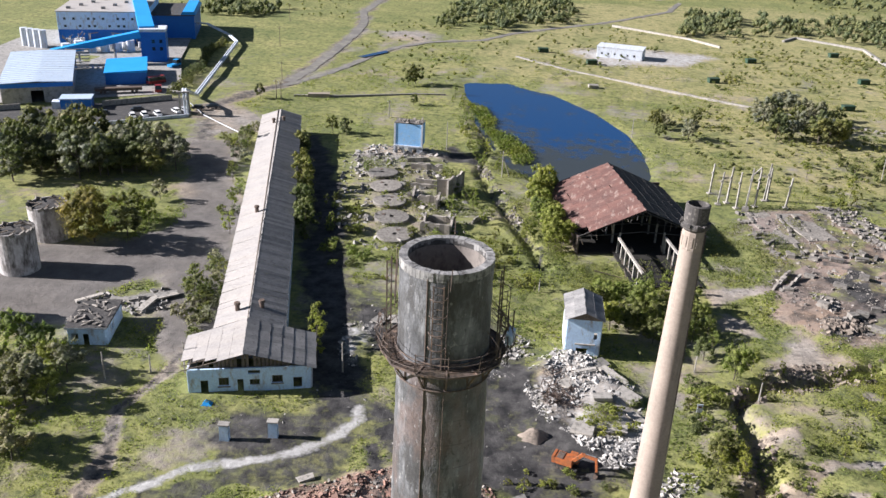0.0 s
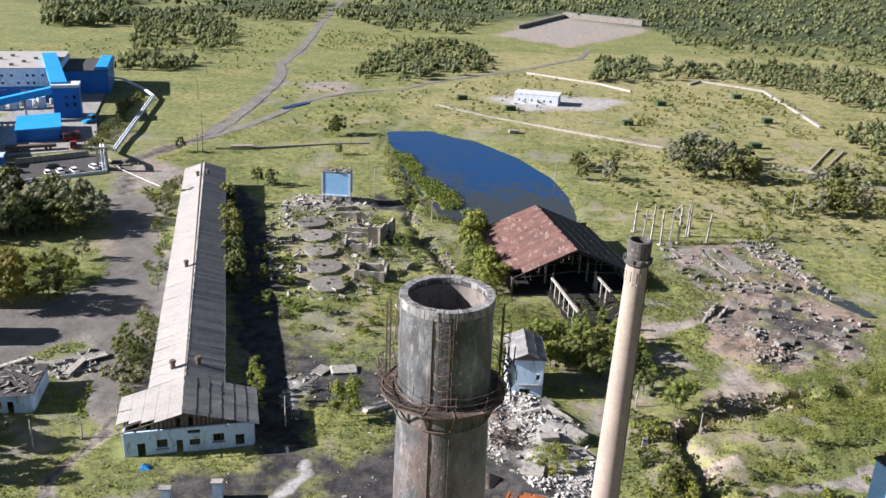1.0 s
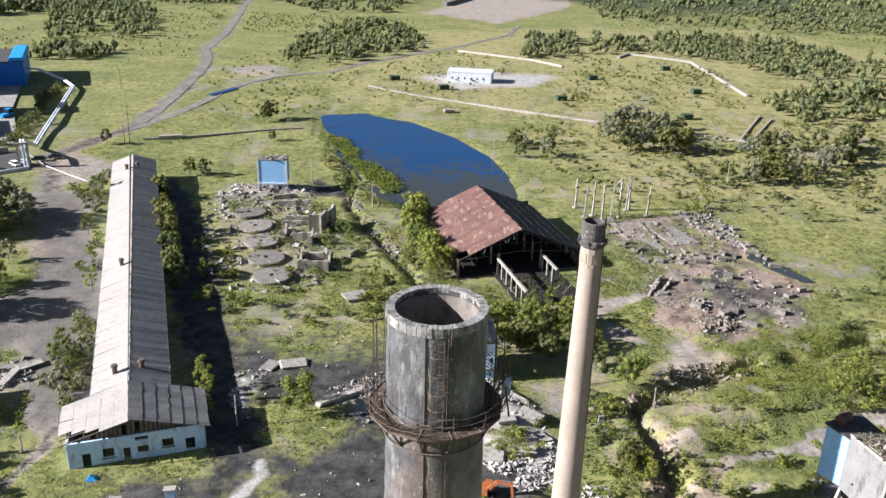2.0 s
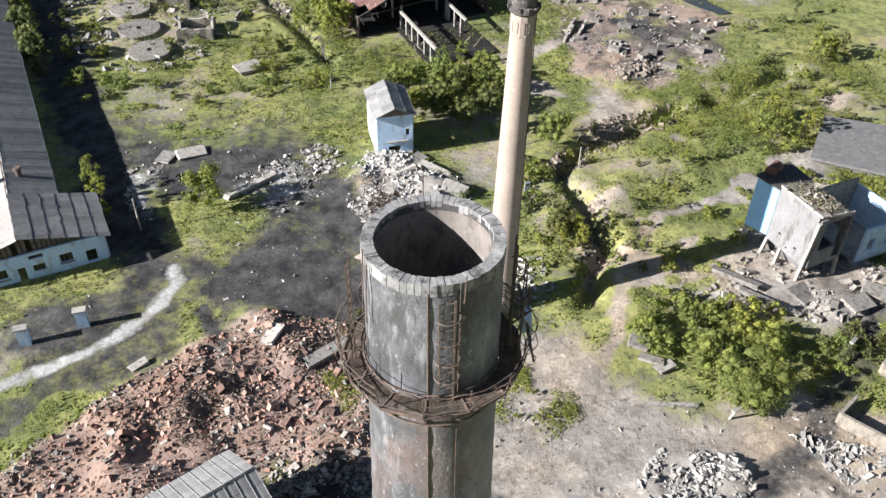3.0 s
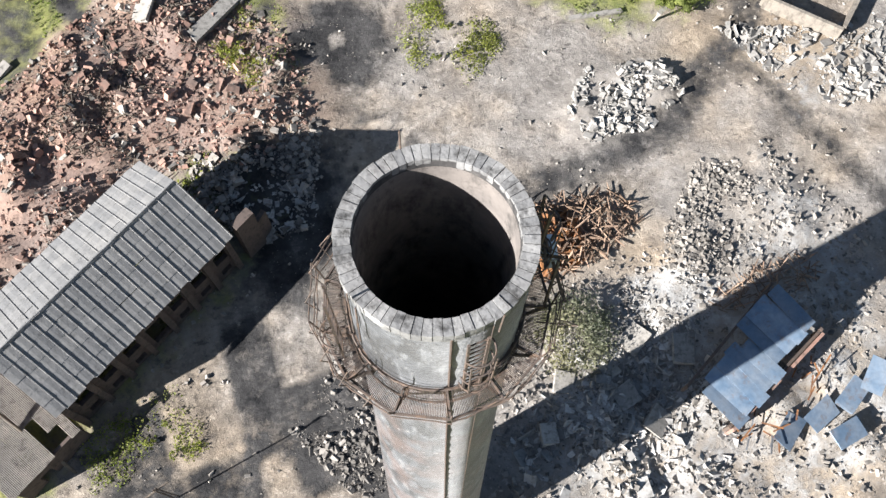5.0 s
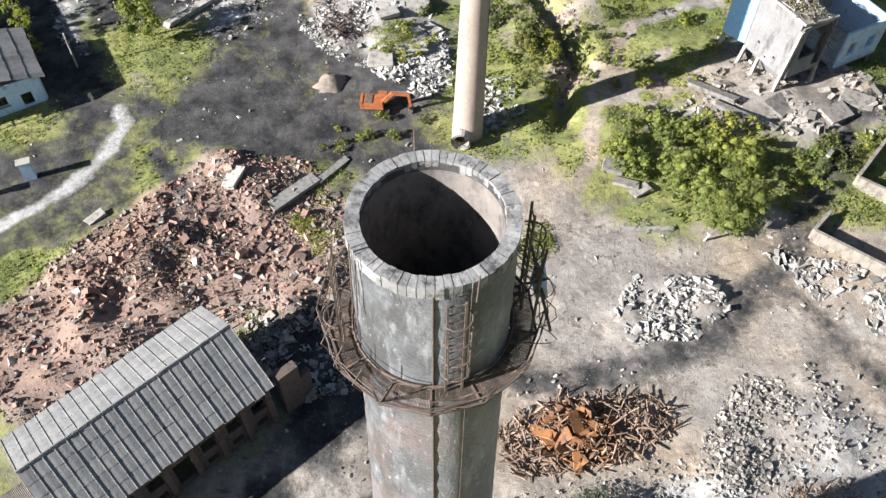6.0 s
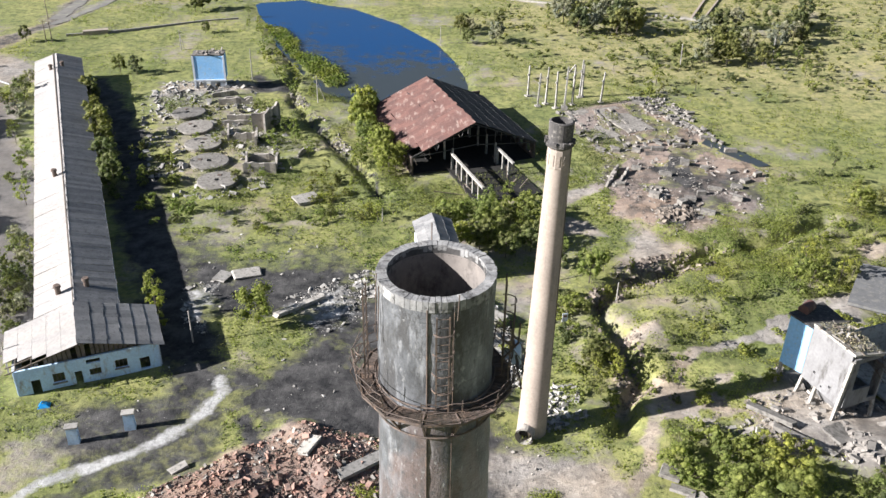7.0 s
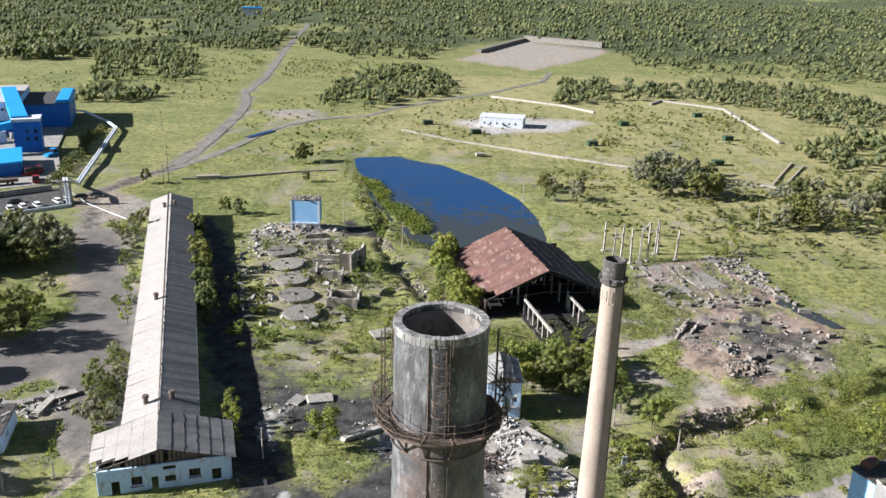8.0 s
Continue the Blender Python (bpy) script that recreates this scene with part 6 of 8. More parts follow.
def woods(name, polys, n, h, rad, quads, size, material, seed, label, heads=3):
    r = np.random.default_rng(seed)
    pts = np.concatenate([mask_scatter(p, int(n * w), seed + i) for i, (p, w) in enumerate(polys)])
    pts = pts[~inside(SLAG, pts[:, 0], pts[:, 1]) & (line_dist(ROAD, pts[:, 0], pts[:, 1]) > 9) & (line_dist(ROADS[0], pts[:, 0], pts[:, 1]) > 8)]
    if name != "scrub":
        pts = pts[(vnoise(pts[:, 0], pts[:, 1], 60, 77) + 0.5 * vnoise(pts[:, 0], pts[:, 1], 22, 78) + 0.3 * r.random(len(pts)) > 0.44) | (pts[:, 1] < 560)]
    n, z = len(pts), height_at(pts[:, 0], pts[:, 1])
    s = r.uniform(0.5, 1.35, n) * (0.75 + 0.5 * vnoise(pts[:, 0], pts[:, 1], 35, seed))
    # every crown is a few rounded heads of leaves
    lump = np.concatenate([r.normal(size=(n, heads, 2)) * rad * 0.42, r.uniform(0.3, 0.62, (n, heads, 1)) * h], 2)
    base = np.column_stack([pts, z])
    d = r.normal(size=(n, heads, quads // heads, 3))
    d /= np.linalg.norm(d, axis=3)[..., None]
    d[..., 2] = np.where(r.random(d.shape[:3]) < 0.8, abs(d[..., 2]), d[..., 2])
    c = (lump[:, :, None] + d * np.array([rad * 0.62, rad * 0.62, h * 0.36]) * r.uniform(0.6, 1.12, d.shape[:3])[..., None]) * s[:, None, None, None] + base[:, None, None]
    solid = lumps((lump * s[:, None, None] + base[:, None]).reshape(-1, 3), np.repeat(s, heads)[:, None] * np.array([rad * 0.58, rad * 0.58, h * 0.34]) * 0.72, r, 0.7)
    stuff(name, leaf_quads(c.reshape(-1, 3), size, r, d.reshape(-1, 3), 0.45), material, label, "woods", solid)


MID = [([(-245, 464), (-321, 632), (-292, 662), (-240, 635), (-188, 478), (-226, 493)], 0.16), ([(-97, 425), (-105, 498), (-82, 589), (-43, 567), (-23, 482), (-44, 427), (-71, 404)], 0.2), ([(30, 452), (37, 527), (67, 539), (62, 459)], 0.08),
       ([(66, 470), (80, 530), (156, 560), (203, 534), (220, 474), (188, 395), (159, 411), (147, 450), (104, 479)], 0.3), ([(128, 346), (145, 367), (188, 392), (240, 400), (200, 330), (158, 320), (134, 306)], 0.1), ([(-232, 402), (-192, 412), (-192, 440), (-224, 440)], 0.05), ([(220, 474), (300, 520), (420, 560), (330, 440), (240, 400), (188, 395)], 0.11)]
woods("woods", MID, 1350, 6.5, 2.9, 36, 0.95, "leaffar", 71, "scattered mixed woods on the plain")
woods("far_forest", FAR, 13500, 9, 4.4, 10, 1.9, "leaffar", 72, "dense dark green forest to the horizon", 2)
EDGE = [([(-270, 717), (-230, 790), (-188, 815), (-101, 772), (-47, 745), (-60, 640), (-120, 640), (-160, 690), (-240, 650)], 0.4), ([(96, 745), (165, 690), (345, 760), (460, 720), (400, 600), (220, 580), (150, 610), (100, 640)], 0.4), ([(-350, 548), (-390, 690), (-270, 717), (-240, 640), (-300, 600)], 0.2)]
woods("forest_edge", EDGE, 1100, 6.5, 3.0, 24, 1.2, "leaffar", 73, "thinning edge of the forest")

SCRUB = [([(-320, 420), (-150, 420), (-140, 560), (-240, 620)], 0.14), ([(-120, 300), (-70, 300), (0, 340), (30, 440), (-20, 480), (-130, 440)], 0.12), ([(20, 300), (30, 205), (130, 190), (260, 330), (180, 380), (110, 290)], 0.34), ([(40, 330), (120, 330), (130, 440), (60, 460)], 0.1), ([(100, 580), (340, 520), (420, 640), (150, 700)], 0.15), ([(-220, 640), (-40, 600), (-40, 520), (-140, 520)], 0.15)]
woods("scrub", SCRUB, 2500, 2.2, 1.8, 14, 0.6, "leaf", 74, "low scrub scattered over the meadow", 1)

for k, line in enumerate(TRENCHES):
    for (ax, ay), (bx, by) in zip(line, line[1:]):
        for t in (0.45,):
            plant(BUSHES[:2], ax + (bx - ax) * t + random.choice((-3.4, 3.2)), ay + (by - ay) * t + random.uniform(-1, 1), 0.7, 35)

# undergrowth: low clumps of weeds and seedlings
def undergrowth(name, poly, n, h, rad, leaves, size, material, seed, label, limit=0.5):
    r = np.random.default_rng(seed)
    p = mask_scatter(poly, 3 * n, seed)
    cv = cover_at(p[:, 0], p[:, 1])
    lb = (p - np.array([-48.6, 76.4])) @ np.array([[math.cos(radians(20.6)), -math.sin(radians(20.6))], [math.sin(radians(20.6)), math.cos(radians(20.6))]])
    bn = (p - np.array([14.2, 152.8])) @ np.array([[math.cos(radians(17.6)), -math.sin(radians(17.6))], [math.sin(radians(17.6)), math.cos(radians(17.6))]])
    clear = ((lb[:, 0] > -10) & (lb[:, 0] < 12) & (lb[:, 1] > -1.5) & (lb[:, 1] < 149)) | ((abs(bn[:, 0]) < 15.5) & (bn[:, 1] > -4) & (bn[:, 1] < 34)) | inside(POND, p[:, 0], p[:, 1])
    clear |= inside([(-205, 196), (-134, 215), (-152, 250), (-205, 350), (-290, 330)], p[:, 0], p[:, 1]) | (line_dist(ROAD, p[:, 0], p[:, 1]) < 5)
    patch = vnoise(p[:, 0], p[:, 1], 16, seed) + 0.7 * vnoise(p[:, 0], p[:, 1], 5, seed + 1) + 0.3 * r.random(len(p))
    p, patch = p[(np.max(cv[:, :3], 1) < limit) & ~clear], patch[(np.max(cv[:, :3], 1) < limit) & ~clear]
    p = p[np.argsort(-patch)[:n]]
    z = height_at(p[:, 0], p[:, 1])
    leaves = leaves + 2
    c = r.normal(size=(len(p), leaves, 3))
    c /= np.linalg.norm(c, axis=2)[:, :, None]
    c[:, :, 2] = abs(c[:, :, 2])
    out = c.reshape(-1, 3) + np.array([0, 0, 0.2])
    s = r.uniform(0.5, 1.4, len(p))
    c = c * np.array([rad, rad, h]) * (s[:, None] * r.uniform(0.75, 1.1, (len(p), leaves)))[:, :, None] + np.column_stack([p, z])[:, None]
    stuff(name, leaf_quads(c.reshape(-1, 3), size * 0.72, r, out), material, label, "undergrowth")


for seed, poly in ((193, [(6, 87), (11, 88.5), (12.5, 78), (7.5, 77)]), (194, [(-9, 56), (-4, 59), (-1, 50), (-5, 47)]), (190, [(-29, 16), (-19, 18), (-18, 11), (-29, 8)]), (191, [(12, 53), (17.6, 53), (16.4, 45), (12, 44)]), (192, [(17, 49), (22.5, 48), (22, 44), (17, 41)])):
    undergrowth("undergrowth", poly, 130, 0.55, 0.7, 12, 0.3, "leafbright", seed, "patch of fresh green weeds on bare soil", 9)
NEARBY = [(-90, 34), (-66, 130), (-30, 150), (60, 150), (100, 150), (100, 40), (20, 40)]
undergrowth("undergrowth", [(24, 62), (32, 100), (44, 122), (96, 132), (100, 60), (60, 56)], 3000, 0.7, 1.1, 14, 0.28, "leafbright", 88, "lush green weeds round the ditches", 0.6)
undergrowth("undergrowth", [(-108, 118), (-84, 116), (-88, 134), (-100, 158), (-118, 150)], 500, 0.9, 1.0, 12, 0.4, "leafbright", 89, "rank green growth beside the cinder yard", 0.6)
undergrowth("undergrowth", NEARBY, 5200, 0.7, 0.85, 12, 0.32, "leafbright", 84, "knee-high green weeds in thick patches")
undergrowth("undergrowth", [(-68, 200), (-40, 128), (40, 128), (60, 196), (20, 190), (-30, 205)], 2300, 1.0, 1.0, 11, 0.42, "leaf", 85, "tall weeds between the ruins", 0.62)
undergrowth("undergrowth", [(-130, 205), (-120, 330), (20, 420), (200, 420), (150, 150), (60, 150), (40, 300), (-60, 320)], 3200, 0.7, 1.2, 8, 0.55, "grass", 86, "rank meadow weeds in patches")

# grass and weeds
pts = np.concatenate([mask_scatter([(-100, 30), (-100, 150), (100, 150), (100, 30)], 52000, 81), mask_scatter([(-140, 150), (-110, 320), (140, 320), (110, 150)], 26000, 82)])
cv = cover_at(pts[:, 0], pts[:, 1])
bare = np.maximum(np.maximum(cv[:, 0], cv[:, 1]), cv[:, 2])
keep = (bare < 0.42) & ~inside(POND, pts[:, 0], pts[:, 1]) & (vnoise(pts[:, 0], pts[:, 1], 9, 21) + 0.5 * vnoise(pts[:, 0], pts[:, 1], 3, 22) > 0.62)
lb = (pts - np.array([-48.6, 76.4])) @ np.array([[math.cos(radians(20.6)), -math.sin(radians(20.6))], [math.sin(radians(20.6)), math.cos(radians(20.6))]])
keep &= ~((lb[:, 0] > -9.8) & (lb[:, 0] < 11) & (lb[:, 1] > -1) & (lb[:, 1] < 149))
bn = (pts - np.array([14.2, 152.8])) @ np.array([[math.cos(radians(17.6)), -math.sin(radians(17.6))], [math.sin(radians(17.6)), math.cos(radians(17.6))]])
keep &= ~((abs(bn[:, 0]) < 15) & (bn[:, 1] > -14) & (bn[:, 1] < 34))
pts = pts[keep]
r_ = np.random.default_rng(83)
big = vnoise(pts[:, 0], pts[:, 1], 14, 23) > 0.52
c = np.stack([pts[:, 0], pts[:, 1], height_at(pts[:, 0], pts[:, 1]) + 0.05 + 0.22 * big * r_.random(len(pts))], 1)
stuff("grass_tufts", leaf_quads(c, 0.5, r_, np.array([0, 0, 0.8])), "grass", "rough tufts of yellow-green grass and weeds", "grass")
c2 = c[big][::2]
c2 = np.repeat(c2, 3, 0) + r_.normal(size=(3 * len(c2), 3)) * np.array([0.5, 0.5, 0.2]) + np.array([0, 0, 0.15])
stuff("weeds", leaf_quads(c2, 0.42, r_, np.array([0, 0, 0.7])), "leafbright", "tall green weeds among the grass", "weeds")


on_roof = np.column_stack([r_.uniform(0.2, 5.2, 700), r_.uniform(0.1, 7.2, 700), np.zeros(700)])
on_roof[:, 2] = 13.75 - 0.2 * on_roof[:, 0] + 0.3 * r_.random(700) ** 2
part("dead_weeds", quads_mesh("dead_weeds", leaf_quads(on_roof, 0.3, r_, np.array([0, 0, 0.4])), "deadgrass"), "deadgrass", hop, "dry weeds growing on the slab")
stuff("reeds", leaf_quads(np.repeat(np.column_stack([mask_scatter(REEDS, 1500, 87), np.full(1500, 0.2)]), 4, 0) + r_.normal(size=(6000, 3)) * np.array([0.6, 0.6, 0.35]), 0.7, r_, np.array([0, 0, 0.5])), "grass", "yellow-green reeds along the pond bank", "reeds")


# ---- rubble ----
def chunks_mesh(name, pts, sizes, r, material, long=1.0, flat=0.6, sink=0.25):
    """Broken blocks: jittered boxes turned at random, half sunk in the heap."""
    n = len(pts)
    base = np.array([(-1, -1, -1), (1, -1, -1), (1, 1, -1), (-1, 1, -1), (-1, -1, 1), (1, -1, 1), (1, 1, 1), (-1, 1, 1)], float) / 2
    v = base[None] * (1 + 0.35 * (r.random((n, 8, 3)) - 0.5))
    dims = np.stack([sizes * long * r.uniform(0.7, 1.4, n), sizes * r.uniform(0.5, 1.0, n), sizes * flat * r.uniform(0.5, 1.2, n)], 1)
    v = v * dims[:, None]
    q = r.normal(size=(n, 4)) * np.array([1, 0.32, 0.32, 1])
    q /= np.linalg.norm(q, axis=1)[:, None]
    w, x, y, z = q.T
    R = np.stack([1 - 2 * (y * y + z * z), 2 * (x * y - w * z), 2 * (x * z + w * y), 2 * (x * y + w * z), 1 - 2 * (x * x + z * z), 2 * (y * z - w * x), 2 * (x * z - w * y), 2 * (y * z + w * x), 1 - 2 * (x * x + y * y)], 1).reshape(n, 3, 3)
    v = np.einsum("nij,nkj->nki", R, v)
    c = np.stack([pts[:, 0], pts[:, 1], height_at(pts[:, 0], pts[:, 1]) + dims[:, 2] * (0.5 - sink)], 1)
    if pts.shape[1] > 2:
        c[:, 2] += pts[:, 2]
    v = (v + c[:, None]).reshape(-1, 3)
    f = np.array([(3, 2, 1, 0), (4, 5, 6, 7), (0, 1, 5, 4), (1, 2, 6, 5), (2, 3, 7, 6), (3, 0, 4, 7)])
    if sink >= 0.25:
        f = f[1:]
    f = (f[None] + 8 * np.arange(n)[:, None, None]).reshape(-1, 4)
    me = bpy.data.meshes.new(name)
    me.from_pydata(v, [], f)
    me.update()
    me.materials.append(M[material])
    return me


def rubble(name, poly, n, small, large, material, label, seed, cluster=1.0, **kw):
    r = np.random.default_rng(seed)
    pts = mask_scatter(poly, 2 * n, seed)
    score = vnoise(pts[:, 0], pts[:, 1], 5, seed) + 0.6 * vnoise(pts[:, 0], pts[:, 1], 1.8, seed + 1) + 0.45 / cluster * r.random(2 * n)
    pts = pts[np.argsort(-score)[:n]]
    size = small + (large - small) * r.random(n) ** 8
    return tagged(new(name, chunks_mesh(name, pts, size, r, material, **kw)), label, "rubble", kind="stuff")


rubble("brick_rubble", REDPILE, 11000, 0.08, 0.6, "redchunk", "heap of broken red brick", 91, cluster=0.35)
rubble("brick_rubble", [(-14, 62), (-6, 60), (-3, 52), (-8, 46), (-20, 46), (-34, 44), (-26, 54)], 380, 0.3, 1.3, "redchunk", "coarse lumps of red brickwork", 92)
rubble("concrete_rubble", REDPILE, 1900, 0.14, 0.8, "chunk", "grey concrete lumps among the brick", 93)
rubble("splintered_timber", [(-16, 62), (-3, 58), (0, 42), (-14, 41), (-30, 46)], 1300, 0.07, 0.16, "wood", "splintered roof timbers in the brick heap", 94, long=11, flat=0.8, sink=-1.0)
rubble("concrete_rubble", [(-12, 42), (1, 42), (-3, 30), (-9, 30), (-15, 37)], 1900, 0.15, 0.9, "chunk", "grey slabs tipped beside the boiler house", 95)
rubble("plaster_rubble", WHITEPILE, 6200, 0.12, 0.9, "limewhite", "white plaster and slab rubble", 96, flat=0.35)
rubble("tangled_wire", [(-2, 96), (5, 96), (6, 86), (0, 84)], 260, 0.08, 0.16, "rustdark", "tangle of rusty bars", 97, long=18, flat=1, sink=-2)
rubble("plaster_rubble", [(-8, 97), (1, 105), (-8, 108), (-20, 100), (-16, 92)], 700, 0.15, 1.0, "pale", "white rubble strewn over coal dust", 98, flat=0.4)
rubble("plaster_rubble", [(-24, 97), (-13, 105), (-6, 93), (-16, 87)], 420, 0.15, 0.8, "pale", "white scraps on the coal yard", 99, flat=0.35)
rubble("plaster_rubble", [(-40, 102), (-33, 106), (-33, 88), (-37, 90)], 170, 0.15, 1.0, "pale", "white scraps beside the workshop", 100, flat=0.3)
rubble("concrete_rubble", GREYPILE, 1700, 0.2, 1.1, "pale", "heap of broken grey slabs", 101, flat=0.3)
rubble("concrete_rubble", [(37, 25), (45, 23), (44, 13), (34, 12), (26, 15), (30, 18)], 3200, 0.10, 0.6, "chunk", "spread of broken concrete", 102, flat=0.5)
rubble("concrete_rubble", EASTPILE, 12000, 0.08, 0.55, "chunk", "crushed concrete over bare soil", 103, flat=0.5, cluster=0.45)
rubble("concrete_rubble", [(46, 40), (58, 36), (66, 44), (75, 40), (70, 26), (52, 26)], 2600, 0.15, 1.1, "pale", "pale broken slabs by the track", 104, flat=0.28)
rubble("concrete_rubble", [(6, 14), (30, 14), (34, 4), (24, -12), (4, -10)], 2200, 0.12, 0.8, "chunk", "grey slabs tipped below the chimney", 105, flat=0.45)
rubble("concrete_rubble", [(-9, 16), (-3, 18), (-2, 4), (-6, 2), (-10, 10)], 1300, 0.1, 0.6, "grimychunk", "grey rubble at the chimney foot", 106)
rubble("concrete_rubble", BINPILE, 1300, 0.15, 1.3, "grimychunk", "slabs fallen round the hopper", 107, flat=0.45)
rubble("concrete_rubble", RUIN, 2600, 0.15, 0.8, "grimychunk", "broken floor of a lost hall", 108, flat=0.4)
rubble("concrete_rubble", [(60, 199), (69, 199), (75, 185), (72, 171), (68, 175), (62.5, 186)], 1300, 0.15, 1.2, "grimychunk", "bank of broken slabs beside the lost hall", 126, flat=0.4)
rubble("soil_clods", [(50, 132), (56, 135), (60, 132), (56, 124), (49, 123)], 700, 0.15, 1.3, "clod", "churned black mud and roots", 127)
rubble("concrete_rubble", [(49, 140), (53.4, 142.6), (55.4, 136.5), (52, 133.4)], 300, 0.2, 1.6, "grimychunk", "pile of pale slabs in mud", 128, flat=0.4)
rubble("concrete_rubble", [(22, 16.5), (28, 15.5), (33, 11.4), (30, 7.5), (24, 6.5), (20, 9)], 1500, 0.09, 0.5, "pale", "pale crushed plaster by the tin roof", 129, flat=0.5)
rubble("stones", [(-34, 203), (-31, 203), (-12, 157), (-15, 156)], 700, 0.2, 0.8, "chunk", "stone lining of the ditch", 130)
rubble("concrete_rubble", DISCS, 2500, 0.12, 1.5, "pale", "fallen concrete among the tanks", 109, flat=0.45)
rubble("concrete_rubble", [(-74, 210), (-60, 214), (-44, 212), (-46, 200), (-68, 196)], 420, 0.2, 1.8, "pale", "pale rubble by the pump house", 110, flat=0.4)
rubble("concrete_rubble", [(-90, 104), (-78, 106), (-74, 98), (-80, 92), (-88, 96)], 330, 0.2, 1.6, "pale", "collapsed roof of a white hut", 111, flat=0.35)
rubble("concrete_rubble", [(18, 64), (25, 66), (24, 74), (18.5, 75)], 700, 0.12, 0.9, "pale", "white rubble round the smokestack foot", 112, flat=0.45)
rubble("soil_clods", [(30, 92), (44, 101), (60, 110), (58, 116), (40, 109), (28, 98)], 2200, 0.12, 1.1, "clod", "clods and stones along the ditch", 113, flat=0.6)
rubble("soil_clods", [(27, 64), (35, 77), (36, 86), (30, 92), (28, 84), (30, 76)], 1000, 0.1, 0.8, "clod", "crumbled soil in the ditch", 117)
rubble("stones", WORKS, 7000, 0.07, 0.45, "chunk", "loose stones over the works yard", 114, flat=0.6)
rubble("litter", COAL, 520, 0.06, 0.6, "pale", "pale scraps on coal dust", 115, flat=0.3)
rubble("litter", [(-60, 60), (-36, 70), (-34, 80), (-58, 72)], 120, 0.06, 0.45, "pale", "pale litter on grass", 116, flat=0.4)

rubble("sheet_scraps", [(8, 3), (16, 9), (26, 8), (32, 2), (24, -9), (8, -8)], 620, 0.55, 1.5, "limewhite", "torn pale sheets and panels strewn in the shade", 131, flat=0.12, cluster=0.6)
rubble("sheet_scraps", [(-14, 40), (-3, 42), (-2, 31), (-9, 30)], 130, 0.4, 1.3, "limewhite", "torn pale sheets behind the boiler house", 132, flat=0.12)

# scrap heap east of the chimney
r_ = np.random.default_rng(120)
heap = mask_scatter([(10, 23), (18, 26), (28, 24), (28.5, 20), (21, 17), (11, 18)], 620, 121)
up = 2.0 * np.clip(1 - np.hypot((heap[:, 0] - 20) / 9, (heap[:, 1] - 21.5) / 4.5), 0, 1) * r_.random(620)
tagged(new("scrap_heap", chunks_mesh("scrap_heap", np.column_stack([heap, up]), r_.uniform(0.06, 0.17, 620), r_, "rusttan", long=14, flat=1, sink=-1)), "heap of rusty bent pipes and bars", "scrap", kind="stuff")
heap = mask_scatter([(13, 22), (18, 25), (23, 23), (22, 18), (16, 18)], 90, 122)
up = 1.9 * np.clip(1 - np.hypot((heap[:, 0] - 18) / 7, (heap[:, 1] - 21.5) / 4.5), 0, 1) * r_.random(90)
tagged(new("scrap_plates", chunks_mesh("scrap_plates", np.column_stack([heap, up]), r_.uniform(0.6, 1.7, 90), r_, "scrap", long=1.3, flat=0.08, sink=-0.5)), "bright orange rusted plates on the scrap heap", "scrap", kind="stuff")
heap = mask_scatter([(31, 10.5), (36, 12), (43, 12.5), (44, 10), (40, 8), (32, 8.5)], 150, 123)
tagged(new("scrap_strips", chunks_mesh("scrap_strips", np.column_stack([heap, 0.5 * r_.random(150)]), r_.uniform(0.06, 0.14, 150), r_, "rusttan", long=12, flat=0.5, sink=-1)), "rusty strips beside the tin roof", "scrap", kind="stuff")


# ---- walls, slabs, posts and poles ----
def broken_wall(x, y, l, h, t, rot, label="broken concrete wall with jagged top", mat="chunk"):
    ob = thing("ruined_wall", label, "ruin", pose(x, y, ground_z(x, y) - 0.3, 0, 0, rot), "ruined walls")
    n = max(2, int(l / 1.1))
    s = Shape()
    hs = [h * rng.uniform(0.82, 1.0) * (1 - 0.45 * (rng.random() < 0.15)) for _ in range(n + 1)]
    for k in range(n):
        x0, x1 = -l / 2 + l * k / n, -l / 2 + l * (k + 1) / n
        s.hexa([(x0, -t / 2, 0), (x1, -t / 2, 0), (x1, t / 2, 0), (x0, t / 2, 0), (x0, -t / 2, hs[k]), (x1, -t / 2, hs[k + 1]), (x1, t / 2, hs[k + 1]), (x0, t / 2, hs[k])])
    part("wall", s, mat, ob)
    return ob


for x, y, l, h, t, rot in ((-46.4, 192, 8, 2.2, 0.5, 8), (-46, 194.5, 8, 1.6, 0.5, 8), (-42, 180, 8, 2.2, 0.5, 6), (-42, 177.5, 8.5, 1.6, 0.6, 6), (-41, 183, 7, 1.2, 0.5, 6), (-34.2, 175.8, 9, 6.0, 0.5, 74), (-36.5, 173.8, 4.5, 5.2, 0.5, 10), (-40.2, 166.8, 7, 2.8, 0.5, 6),
                          (-36.6, 166, 6, 3.2, 0.5, 95), (-44, 170, 8, 2.2, 0.5, 100), (-33.5, 149, 7, 3.2, 0.5, 4), (-36.8, 152, 7, 3.0, 0.5, 96), (-30.2, 152, 7, 2.6, 0.5, 92), (-33.4, 155.5, 7, 2.4, 0.6, 4), (-50, 199, 7, 1.8, 0.5, 20), (-25, 160, 6, 1.6, 0.4, 70)):
    broken_wall(x, y, l, h, t, rot)


